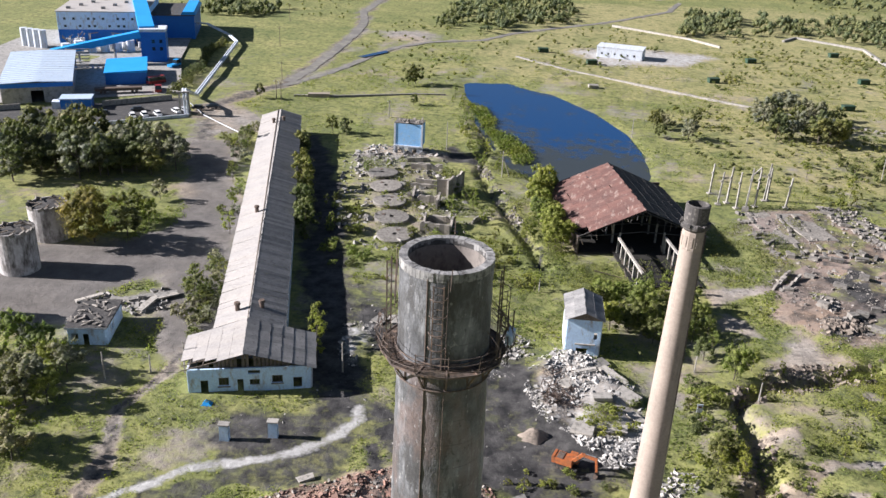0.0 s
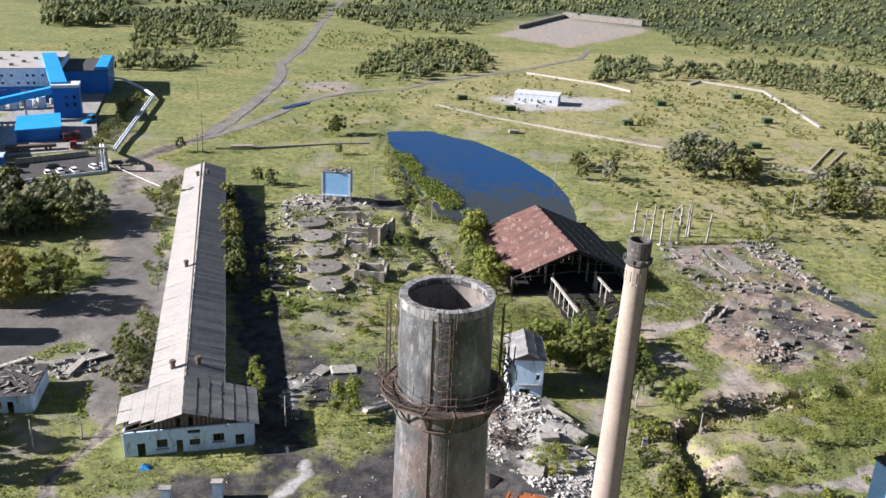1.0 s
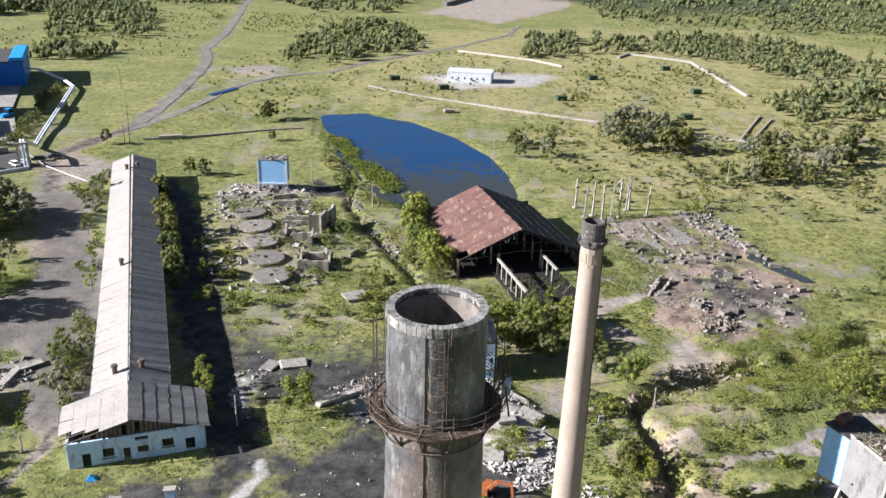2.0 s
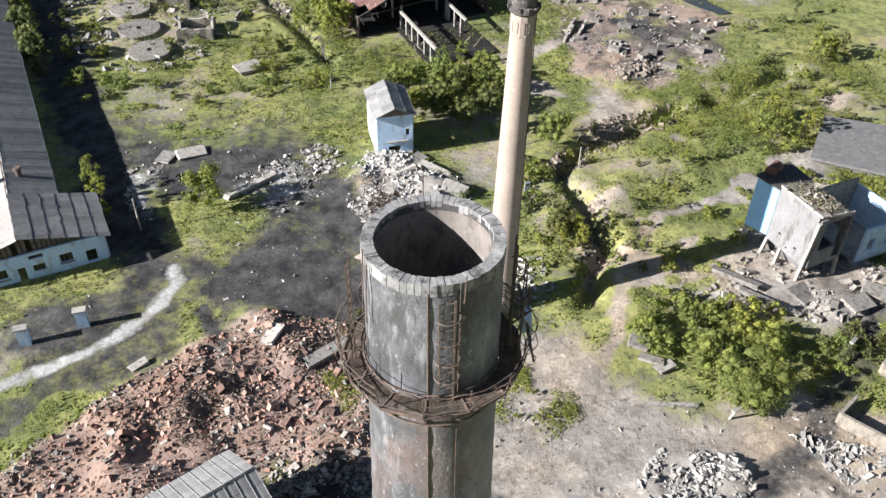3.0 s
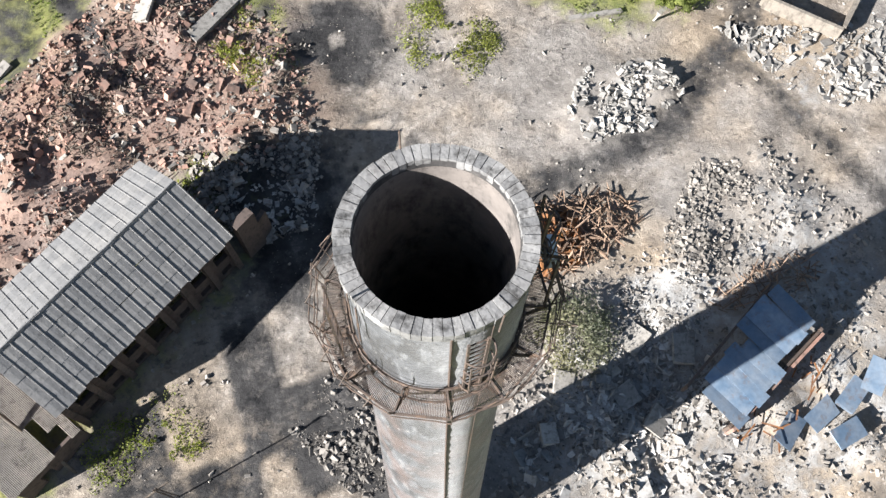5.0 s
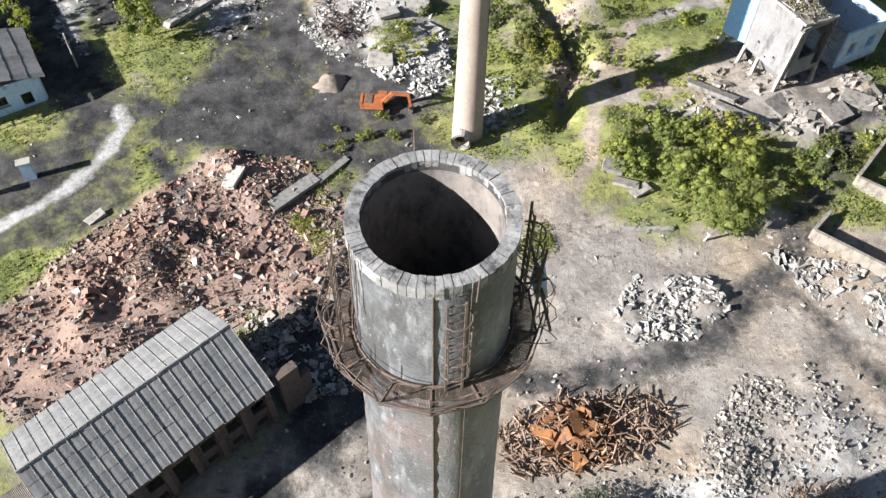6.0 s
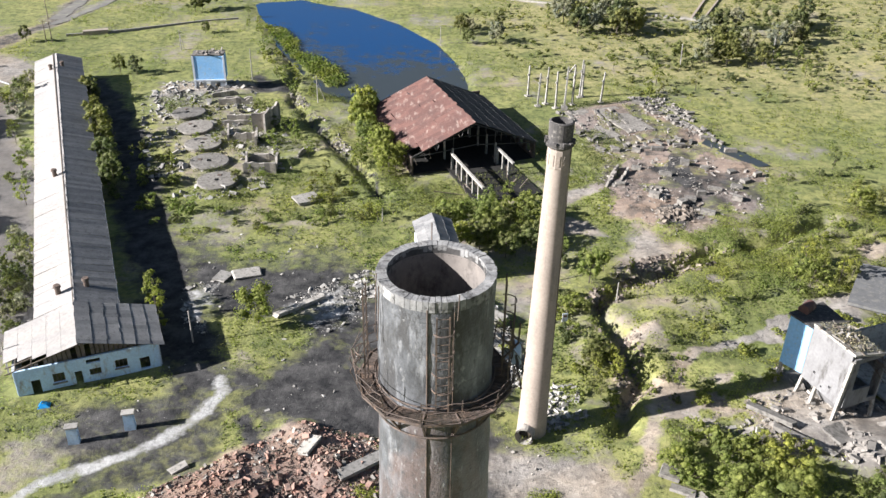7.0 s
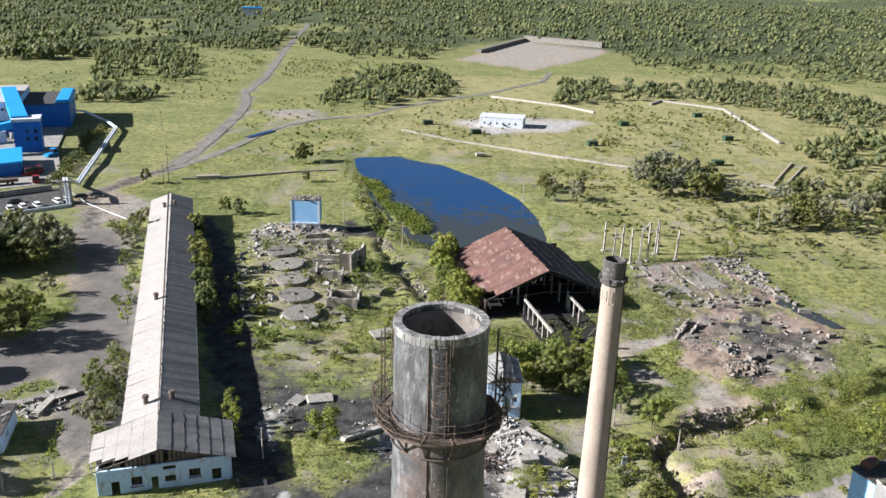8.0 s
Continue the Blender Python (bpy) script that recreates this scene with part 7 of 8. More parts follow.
def slab(name, x, y, l, w, t, rot, label, tilt=0.0, lift=0.0, mat="concrete", category="slab"):
    r = random.Random(int(x * 71 + y * 13))
    p = []
    for z in (-t / 2, t / 2):
        p += [(sx * l / 2 + r.uniform(-0.06, 0.06) * l, sy * w / 2 + r.uniform(-0.06, 0.06) * w, z) for sx, sy in ((-1, -1), (1, -1), (1, 1), (-1, 1))]
    me = Shape().hexa(p)
    ob = part(name, me, mat)
    ob.matrix_basis = pose(x, y, ground_z(x, y) + t / 2 + lift, tilt, tilt * 0.6, rot)
    return tagged(ob, label, category)


def fallen_slabs(rows):
    for i, (x, y, l, w, rot) in enumerate(rows):
        slab("concrete_slab", x, y, l, w, 0.35 + 0.25 * (i % 3 == 0), rot, "pale broken concrete slab lying on rubble", rng.normal() * 7, 0.15, "grimy" if x > 30 else "concrete")


fallen_slabs(((-21.9, 136.3, 5.2, 3.6, 30), (5.5, 96.3, 4.2, 1.2, 20), (10.5, 97, 5.4, 1.5, -38), (13, 91, 4.0, 2.2, -30), (8, 100.5, 3.0, 2.2, 50), (14.5, 86, 3.4, 1.6, -50), (9, 89, 3.0, 2.0, 10), (3.0, 92, 2.6, 1.8, 70), (11.5, 80.5, 3.2, 2.4, 5), (6.5, 79, 3.4, 2.2, -8), (-30.5, 58, 2.4, 1.2, 40)))
fallen_slabs(((-7, 57.4, 7.0, 1.7, 38), (-2.2, 60.6, 5.4, 0.8, 44), (-14, 60, 3.2, 2.0, 60), (32.4, 55, 2.2, 2.6, 60), (33.2, 52.2, 3.2, 1.2, -30), (34.6, 50.9, 2.6, 1.6, 20), (50, 60.4, 5.0, 1.0, -48), (53, 58.8, 4.8, 0.9, -52), (56.6, 60.6, 3.2, 3.0, 25), (48.5, 64.5, 7.0, 1.2, -50), (63, 58, 4.0, 2.6, 20)))
fallen_slabs(((67, 60, 4.2, 2.2, -30), (-29.5, 106.4, 5.0, 2.6, 20), (-33.5, 105.4, 3.4, 2.4, 70), (-19, 95.5, 9.0, 1.1, 38), (23, 9, 2.6, 2.2, 30), (27, 6.5, 3.0, 2.0, 70), (20, 4, 2.4, 2.2, 15), (15, 7, 2.2, 1.8, 60), (22, 1, 2.6, 2.0, 40), (12, 3, 2.0, 1.6, 80)))

# foundation blocks of the lost hall
fb = [(40.4, 188.3), (44.7, 161.1), (58.1, 161.1), (64.1, 163.6), (72.1, 168.3), (73.5, 186), (61.1, 193.4), (67.9, 133.6), (64.7, 138.6), (55.9, 132.1), (76.7, 145.8), (71.3, 147.4), (50.9, 135.5), (50.5, 150.1), (45.0, 141.8), (75.5, 160), (48, 160.6), (53, 160.8), (61, 136), (58, 134), (70, 140), (73, 143), (66, 150), (62, 152), (56, 146), (60, 128)]
for x, y in fb:
    slab("foundation_block", x, y, rng.uniform(1.4, 3.0), rng.uniform(0.9, 1.6), rng.uniform(0.6, 1.1), rng.uniform(-30, 30), "low concrete foundation block in mud", 2.5, mat="grimy", category="block")
for a, b in (((41, 188), (45, 161)), ((45, 160), (66, 163.5)), ((62, 193), (73, 172)), ((66, 190), (77, 164)), ((52, 190), (57, 162)), ((48, 189), (51, 162))):
    d = math.hypot(b[0] - a[0], b[1] - a[1])
    for k in range(int(d / 4.2)):
        t = (k + rng.uniform(0.3, 0.7)) / int(d / 4.2)
        broken_wall(a[0] + (b[0] - a[0]) * t + 0.35 * rng.normal(), a[1] + (b[1] - a[1]) * t, rng.uniform(1.6, 3.8), 0.75, 0.7, math.degrees(math.atan2(b[1] - a[1], b[0] - a[0])) + 7 * rng.normal(), "low concrete footing of a demolished wall", "grimy")
for x, y in ((43.5, 144), (46.8, 146), (44.8, 147.5)):
    broken_wall(x, y, 7, 1.3, 0.5, 62, "low concrete pit wall")

for k, poly in enumerate(FLOORS):
    tagged(part("floor_slab", Shape().add([(x, y, ground_z(x, y) + 0.22) for x, y in poly] + [(x, y, -0.6) for x, y in poly], [(0, 1, 2, 3), (7, 6, 5, 4), (0, 3, 7, 4), (1, 0, 4, 5), (2, 1, 5, 6), (3, 2, 6, 7)]), "grimy"), "bare concrete floor of the lost hall", "floor")
for k in range(46):
    t = rng.random()
    edge_x, edge_y = ((36 + 9 * t, 190 - 26 * t), (45 + 23 * t, 163 + 3.5 * t), (61 + 10 * t, 198 - 27 * t), (70 + 5 * t, 190 - 26 * t))[k % 4]
    slab("broken_block", edge_x + 0.8 * rng.normal(), edge_y + 0.8 * rng.normal(), rng.uniform(0.8, 2.4), rng.uniform(0.5, 1.2), rng.uniform(0.4, 0.8), rng.uniform(0, 180), "rough broken concrete block on the footing", 6 * rng.normal(), 0.1, "grimy", "block")

mound = Shape().lathe([(0.02, 1.25), (0.7, 1.1), (1.4, 0.62), (2.1, 0.2), (2.7, -0.5)][::-1], 18)
mound.v = [(x * (1 + 0.25 * math.sin(3 * y + z)), y * (0.8 + 0.2 * math.cos(2 * x)), z + 0.12 * math.sin(4 * x + 3 * y)) for x, y, z in mound.v]
ob = part("soil_mound", mound, "clod", smooth=True)
ob.matrix_basis = pose(-0.7, 77.0, ground_z(-0.7, 77.0), 0, 0, 20)
tagged(ob, "small tipped heap of tan soil", "heap")

# retaining walls by the eastern track
for a, b, h in (((52.3, 40.6), (58.4, 34.0), 1.9), ((55.6, 43.2), (52.3, 40.8), 1.7), ((58.6, 34.2), (63, 38), 1.9), ((61, 47.4), (68.5, 53.5), 2.2), ((61, 47.2), (66, 42), 2.2)):
    s = Shape().wall(a, b, -0.6, h, 0.4)
    tagged(part("retaining_wall", s, "buff"), "buff concrete wall panel beside the track", "wall", group="wall panels")


def t_post(x, y, rot, h=1.6):
    ob = thing("t_post", "grey concrete post with a short crosshead", "post", pose(x, y, ground_z(x, y) - 0.3, 12, 5, rot), "crosshead posts")
    part("stem", Shape().beam((0, 0, 0), (0, 0, h), 0.24), "concrete", ob)
    part("crosshead", Shape().box(-0.7, -0.25, h, 0.7, 0.25, h + 0.28), "concrete", ob)


t_post(39.8, 42.6, 30, 2.2), t_post(58.2, 51.2, 40, 2.2), t_post(42, 62, 10, 1.4)
slab("concrete_beam", 33.8, 45.2, 5.8, 0.5, 0.35, -8, "fallen concrete beam", 1, 0.1, category="beam")
for x, y in ((-45.5, 63.7), (-38.8, 66.2)):
    ob = thing("gate_pillar", "bluish concrete gate pillar standing on grass", "pillar", pose(x, y, ground_z(x, y) - 0.2, 0, 0, 10), "pair of gate pillars")
    part("shaft", Shape().hexa([(-0.72, -0.45, 0), (0.72, -0.45, 0), (0.72, 0.45, 0), (-0.72, 0.45, 0), (-0.66, -0.42, 2.9), (0.66, -0.42, 2.9), (0.66, 0.42, 2.9), (-0.66, 0.42, 2.9)]), "bluewash", ob)
    part("cap", Shape().box(-0.85, -0.55, 2.9, 0.85, 0.55, 3.1), "concrete", ob)


def pole(x, y, h, label="grey concrete utility pole", arm=0.0, tilt=0.0, stay=None, r=0.15, mat="concrete"):
    ob = thing("utility_pole", label, "pole", pose(x, y, ground_z(x, y) - 0.4, tilt, tilt * 0.5, 20), "utility poles")
    part("shaft", Shape().tube((0, 0, 0), (0, 0, h + 0.4), r, r * 0.7, 8), mat, ob)
    if arm:
        part("crossarm", Shape().beam((-arm, 0, h - 0.3), (arm, 0, h - 0.3), 0.12), "wood", ob)
        for s in (-1, 1):
            part("insulator", Shape().tube((s * arm * 0.85, 0, h - 0.25), (s * arm * 0.85, 0, h + 0.05), 0.06, n=6), "white", ob)
    if stay:
        part("stay", Shape().tube((0, 0, h * 0.9), (*stay, 0.2), r * 0.8, n=6), mat, ob)
    return ob


for x, y, h, kw in ((-71.2, 72.8, 5.4, {}), (-65.6, 77.4, 3.4, {}), (-60.0, 78.6, 6.4, dict(tilt=3)), (-34.7, 86.2, 5.8, {}), (-24.7, 193.9, 7.6, dict(arm=0.9, stay=(2.2, 0.3))), (-45.3, 215.1, 9.0, {}), (-71.9, 243.6, 6.0, dict(arm=0.7, stay=(0.9, -0.4))), (81.4, 223.7, 8.1, dict(tilt=-2)), (112.6, 231.2, 7.9, dict(tilt=-3)),
                    (-116.4, 251.4, 6.9, dict(mat="wood", arm=0.8)), (-114.2, 250.5, 6.6, dict(mat="wood", arm=0.8)), (-126.1, 280, 7.4, dict(mat="wood", arm=0.8)), (-152, 340, 9, dict(mat="wood", arm=0.9)), (-173.2, 404.4, 9.4, dict(mat="wood", arm=0.9)), (34.2, 95.6, 3.6, {}), (24.4, 104, 3.2, {}), (-6, 127, 3.0, {}), (10, 250, 6, {})):
    pole(x, y, h, **kw)
post = thing("sign_board", "small white sign board on a post", "sign", pose(24.4, 89.6, ground_z(24.4, 89.6), 0, 0, 10))
part("stem", Shape().beam((0, 0, -0.3), (0, 0, 1.4), 0.12), "steel", post)
part("board", Shape().box(-0.45, -0.05, 0.9, 0.45, 0.05, 2.6), "white", post)
part("marking", Shape().box(-0.3, -0.07, 1.9, 0.3, -0.055, 2.3), "rust", post)
mast = thing("lattice_mast", "rusty lattice pole beside the boiler house", "pole", pose(-21.5, 8.2, 0, 0, 0, 20))
for s in (-0.18, 0.18):
    part("upright", Shape().beam((s, 0, -0.3), (s * 0.6, 0, 7.4), 0.08), "rustdark", mast)
for k in range(11):
    part("lattice_bar", Shape().beam((-0.18, 0, 0.3 + k * 0.62), (0.18, 0, 0.75 + k * 0.62), 0.05), "rustdark", mast)
part("crossarm", Shape().beam((-1.1, 0, 6.6), (1.1, 0, 6.6), 0.14), "wood", mast)
strut = tagged(part("leaning_pole", Shape().tube((-29.8, 13.2, 0), (-33.5, 19.2, 6.3), 0.16, n=8), "wood"), "wooden pole leaning on the lean-to", "pole")
ty = thing("tyre", "old black tyre lying in weeds", "tyre", pose(-23.6, 15.9, 0.35, 20, 10, 0))
part("tread", Shape().lathe([(0.36, -0.16), (0.55, -0.17), (0.64, -0.1), (0.64, 0.1), (0.55, 0.17), (0.36, 0.16), (0.36, -0.16)], 20), "rubber", ty)
tarp = part("tarpaulin", Shape().hexa([(-0.9, -0.5, 0), (0.8, -0.6, 0), (0.9, 0.6, 0), (-0.7, 0.7, 0), (-0.4, -0.2, 0.6), (0.3, -0.3, 0.45), (0.5, 0.2, 0.35), (-0.2, 0.4, 0.7)]), "skyblue")
tarp.matrix_basis = pose(-52.2, 71.2, ground_z(-52.2, 71.2), 0, 0, 15)
tagged(tarp, "crumpled bright blue tarpaulin on grass", "tarpaulin")

# tin-roofed ruin south-east of the chimney
tinr = thing("tin_shed", "collapsed shed under blue-grey tin sheets", "shed", pose(27.2, -1.7, ground_z(27.2, -1.7) + 0.6, 0, 0, 25))
part("frame", Shape().beam((0, 0, 0), (0, 0, 1.8), 0.3).beam((13, 0, 0), (13, 0, 2.2), 0.3).beam((0, 5, 0), (0, 5, 2.0), 0.3).beam((13, 6, 0), (13, 6, 2.4), 0.3).beam((0, 0, 1.8), (13, 0, 2.0), 0.25).beam((0, 5, 2.0), (13, 6, 2.4), 0.25), "rustdark", tinr)
part("back_wall", Shape().wall((0, -0.4), (13, -0.4), -1.2, 1.9, 0.3), "redchunk", tinr)
me = sheet_mesh(1.5, 5.4, 1, 0.02)
me.materials.append(M["tin"])
for k in range(9):
    ob = new("tin_sheet", me)
    ob.parent = tinr
    ob.matrix_basis = pose(0.2 + 1.38 * k, -0.1 + (0.9 if k > 4 else 0) + 0.25 * rng.normal(), 2.1 + (0.25 if k > 4 else 0) + 0.06 * k, 3 + 1.2 * rng.normal(), 1.5 * rng.normal(), 1.5 * rng.normal()) @ Matrix.Diagonal((1.05, rng.uniform(0.8, 1.0), 1, 1))
for k in range(30):
    a = Vector((rng.uniform(0, 13), rng.uniform(-4, -0.6), rng.uniform(-0.8, 0.6)))
    part("loose_strip", Shape().beam(a, a + Vector((rng.normal() * 1.6, rng.normal() * 1.2, 0.4 * rng.random())), 0.14, 0.05), "scrap" if k % 3 else "steel", tinr)
for k, (x, y, rot) in enumerate(((33, -3.6, 35), (36.5, -3.2, 20), (40, -2.5, 30), (38, -5.5, 10), (43, -1.5, 45))):
    slab("tin_plate", x, y, 3.4, 1.8, 0.06, rot, "bent pale tin plate on scrap", 6 * rng.normal(), 0.8, "tin", "plate")

# ---- excavator ----
ex = thing("excavator", "orange tracked excavator with folded boom", "excavator", pose(5.0, 70.9, ground_z(5.0, 70.9) + 0.05, 0, 0, -14) @ Matrix.Diagonal((0.82, 0.82, 0.82, 1)))
for s in (-1, 1):
    tr_ = part("track", Shape().hexa([(-1.7, s * 1.05 - 0.3, 0.0), (1.7, s * 1.05 - 0.3, 0.0), (1.7, s * 1.05 + 0.3, 0.0), (-1.7, s * 1.05 + 0.3, 0.0), (-2.0, s * 1.05 - 0.3, 0.75), (2.0, s * 1.05 - 0.3, 0.75), (2.0, s * 1.05 + 0.3, 0.75), (-2.0, s * 1.05 + 0.3, 0.75)]), "rubber", ex, "muddy steel track")
    for k in range(5):
        part("roller", Shape().tube((-1.5 + 0.75 * k, s * 1.4, 0.35), (-1.5 + 0.75 * k, s * 1.3, 0.35), 0.26, n=10), "rustdark", tr_)
part("turntable", Shape().tube((0, 0, 0.7), (0, 0, 1.0), 0.8, n=16), "rustdark", ex)
part("body", Shape().hexa([(-2.3, -1.25, 1.0), (1.0, -1.25, 1.0), (1.0, 1.25, 1.0), (-2.3, 1.25, 1.0), (-2.2, -1.2, 2.1), (0.9, -1.2, 2.1), (0.9, 1.2, 2.1), (-2.2, 1.2, 2.1)]), "orange", ex, "orange engine housing")
part("counterweight", Shape().box(-2.75, -1.2, 0.95, -2.3, 1.2, 2.2), "orange", ex)
part("hatch", Shape().box(-1.9, -1.0, 2.1, -0.8, 0.9, 2.22), "rustdark", ex)
cab = part("cab", Shape().hexa([(0.1, 0.2, 1.0), (1.75, 0.2, 1.0), (1.75, 1.25, 1.0), (0.1, 1.25, 1.0), (0.15, 0.25, 2.85), (1.45, 0.25, 2.85), (1.45, 1.2, 2.85), (0.15, 1.2, 2.85)]), "orange", ex)
part("window", Shape().hexa([(0.3, 1.262, 1.8), (1.5, 1.262, 1.8), (1.5, 1.275, 1.8), (0.3, 1.275, 1.8), (0.35, 1.22, 2.7), (1.35, 1.22, 2.7), (1.35, 1.235, 2.7), (0.35, 1.235, 2.7)]).hexa([(1.66, 0.3, 1.8), (1.68, 0.3, 1.8), (1.68, 1.15, 1.8), (1.66, 1.15, 1.8), (1.50, 0.33, 2.7), (1.52, 0.33, 2.7), (1.52, 1.12, 2.7), (1.50, 1.12, 2.7)]), "glass", cab)
part("exhaust", Shape().tube((-1.4, 0.7, 2.1), (-1.4, 0.7, 2.9), 0.07, n=8), "rustdark", ex)
part("boom", Shape().beam((0.6, -0.3, 1.5), (2.6, -0.3, 3.9), 0.45, 0.6).beam((2.5, -0.3, 3.85), (5.2, -0.3, 3.7), 0.42, 0.5), "orange", ex, "bent orange boom")
part("arm", Shape().beam((5.0, -0.3, 3.9), (5.35, -0.3, 1.2), 0.36, 0.42), "orange", ex)
part("ram", Shape().tube((1.0, -0.3, 1.4), (2.9, -0.3, 3.2), 0.1, n=8).tube((3.0, -0.3, 4.2), (4.9, -0.3, 4.2), 0.08, n=8), "steel", ex)
part("bucket", Shape().hexa([(4.9, -0.85, 0.15), (5.5, -0.85, 0.0), (5.5, 0.25, 0.0), (4.9, 0.25, 0.15), (5.1, -0.85, 1.2), (5.8, -0.85, 0.8), (5.8, 0.25, 0.8), (5.1, 0.25, 1.2)]), "rustdark", ex, "worn steel bucket")

# ---- silos and huts of the western yard ----
for x, y, r0, h, lab in ((-110.8, 104.6, 3.9, 9.0, "stained white round silo with broken rim"), (-115, 121, 4.3, 8.0, "grey round concrete silo with flat roof"), (-104, 84, 3.6, 5.4, "low whitewashed round tank")):
    si = thing("silo", lab, "silo", pose(x, y, 0), "round silos")
    part("wall", Shape().lathe([(r0, -0.5), (r0, h), (r0 - 0.35, h), (r0 - 0.35, h - 0.8)], 28), "stained", si, smooth=False)
    part("roof", Shape().lathe([(r0 - 0.35, h - 0.4), (0.02, h - 0.1)], 28), "soot", si, "black felt roof")
    for k in range(22):
        a = k * 2 * math.pi / 22
        if rng.random() < 0.75:
            part("rim_block", Shape().beam(((r0 - 0.15) * math.cos(a), (r0 - 0.15) * math.sin(a), h - 0.3), ((r0 - 0.15) * math.cos(a + 0.25), (r0 - 0.15) * math.sin(a + 0.25), h + 0.1), 0.45, 0.5 + 0.5 * rng.random()), "grimy", si)
        if k % 3 == 0:
            part("broken_rafter", Shape().beam((r0 * 0.9 * math.cos(a), r0 * 0.9 * math.sin(a), h), (r0 * 0.4 * math.cos(a + 0.4), r0 * 0.4 * math.sin(a + 0.4), h + 0.7 * rng.random()), 0.2), "wood", si)
wh = thing("white_hut", "small whitewashed hut with felt roof", "hut", pose(-80.5, 82.2, 0, 0, 0, 17))
part("wall", Shape().wall((-3.2, 0), (3.2, 0), -0.4, 3.0, 0.3, [(0.5, 1.7, 0.9, 2.1), (2.5, 3.5, -0.4, 2.0)]).wall((3.2, 0.15), (3.2, 10), -0.4, 3.0, 0.3, [(3, 4, 1, 2)]).wall((-3.2, 0.15), (-3.2, 10), -0.4, 3.0, 0.3).wall((-3.05, 10), (3.05, 10), -0.4, 3.0, 0.3), "facade", wh)
part("roof", Shape().box(-3.6, -0.4, 3.0, 3.6, 10.4, 3.35), "soot", wh, "black felt roof with grit")
for k in range(40):
    a = Vector((rng.uniform(-3.2, 3.2), rng.uniform(0.3, 10), 3.42))
    part("roof_rubble", Shape().beam(a, a + Vector((0.8 * rng.normal(), 0.8 * rng.normal(), 0.15 + 0.3 * rng.random())), 0.15 + 0.3 * rng.random(), 0.12), "chunk", wh)
part("fascia", Shape().box(-3.62, -0.44, 3.02, 3.62, -0.405, 3.3), "white", wh)
for k in range(7):
    slab("roof_slab", rng.uniform(-90, -76), rng.uniform(95, 104), rng.uniform(3, 6), 1.4, 0.3, rng.uniform(0, 90), "pale fallen roof slab", rng.normal() * 6, 0.4)

# ---- blue works across the road ----
def ribs(shape, x0, x1, y, z0, z1, n):
    for k in range(n):
        x = x0 + (x1 - x0) * (k + 0.5) / n
        part("rib", Shape().box(x - 0.06, y - 0.06, z0, x + 0.06, y + 0.02, z1), "blue", shape)


FA = 33
shed = thing("storage_shed", "pale grey shed with light blue ribbed roof", "building", pose(-197.5, 211.0, 0, 0, 0, FA))
part("wall", Shape().wall((0, 0), (22, 0), -0.4, 7.0, 0.3, [(9, 13, -0.4, 4.4)]).wall((0, 0.15), (0, 52), -0.4, 7.0, 0.3).wall((22, 0.15), (22, 52), -0.4, 7.0, 0.3).wall((0.15, 52), (21.85, 52), -0.4, 7.0, 0.3), "yard", shed, "grey panel wall")
sroof = part("roof", Shape().hexa([(-0.6, -0.8, 7.0), (11, -0.8, 7.4), (11, 52.6, 7.4), (-0.6, 52.6, 7.0), (-0.6, -0.8, 7.25), (11, -0.8, 7.65), (11, 52.6, 7.65), (-0.6, 52.6, 7.25)]).hexa([(11, -0.8, 7.4), (22.6, -0.8, 7.0), (22.6, 52.6, 7.0), (11, 52.6, 7.4), (11, -0.8, 7.65), (22.6, -0.8, 7.25), (22.6, 52.6, 7.25), (11, 52.6, 7.65)]), "paleblue", shed, "light blue sheet roof")
for k in range(18):
    y = 1 + 3 * k
    part("roof_seam", Shape().beam((-0.6, y, 7.3), (11, y, 7.7), 0.35, 0.08).beam((11, y, 7.7), (22.6, y, 7.3), 0.35, 0.08), "white", sroof)
part("fascia", Shape().box(-0.6, -0.9, 5.6, 22.6, -0.65, 7.0), "blue", shed)
mainb = thing("processing_plant", "blue and white clad processing plant", "factory", pose(-242, 306, 0, 0, 0, FA - 10))
holes = [(2.5 + 3.1 * k + 0.7 * (k % 2), 3.6 + 3.1 * k + 0.7 * (k % 2), z, z + 1.0) for k in range(11) for z in (7.4, 10.6) if (k * 5 + int(z)) % 4]
ribs(part("wall", Shape().wall((0, 0), (37, 0), -0.4, 6.4, 0.4), "blue", mainb, "deep blue ribbed cladding"), 0, 37, -0.2, -0.4, 6.4, 46)
part("wall", Shape().wall((0, 0), (37, 0), 6.404, 14.0, 0.4, holes).wall((0, 0.2), (0, 50), -0.4, 14, 0.4).wall((37, 0.2), (37, 50), 6.4, 14, 0.4), "facade", mainb, "white cladding with rows of windows")
for h in holes:
    part("window", Shape().box(h[0], 0.02, h[2], h[1], 0.08, h[3]), "glass", mainb)
part("roof", Shape().box(-0.5, -0.5, 14, 37.5, 50, 14.4), "slatepale", mainb, "pale flat roof")
part("wing", Shape().box(37.3, 14, -0.4, 57, 50, 10.5), "blue", mainb)
part("wing_roof", Shape().box(37.2, 13.6, 10.5, 57.4, 50.4, 10.9), "soot", mainb)
part("wing_gallery", Shape().hexa([(51, 14, 10.9), (58, 14, 10.9), (58, 50, 10.9), (51, 50, 10.9), (52, 14, 12.4), (57, 14, 12.4), (57, 50, 12.4), (52, 50, 12.4)]), "skyblue", mainb)
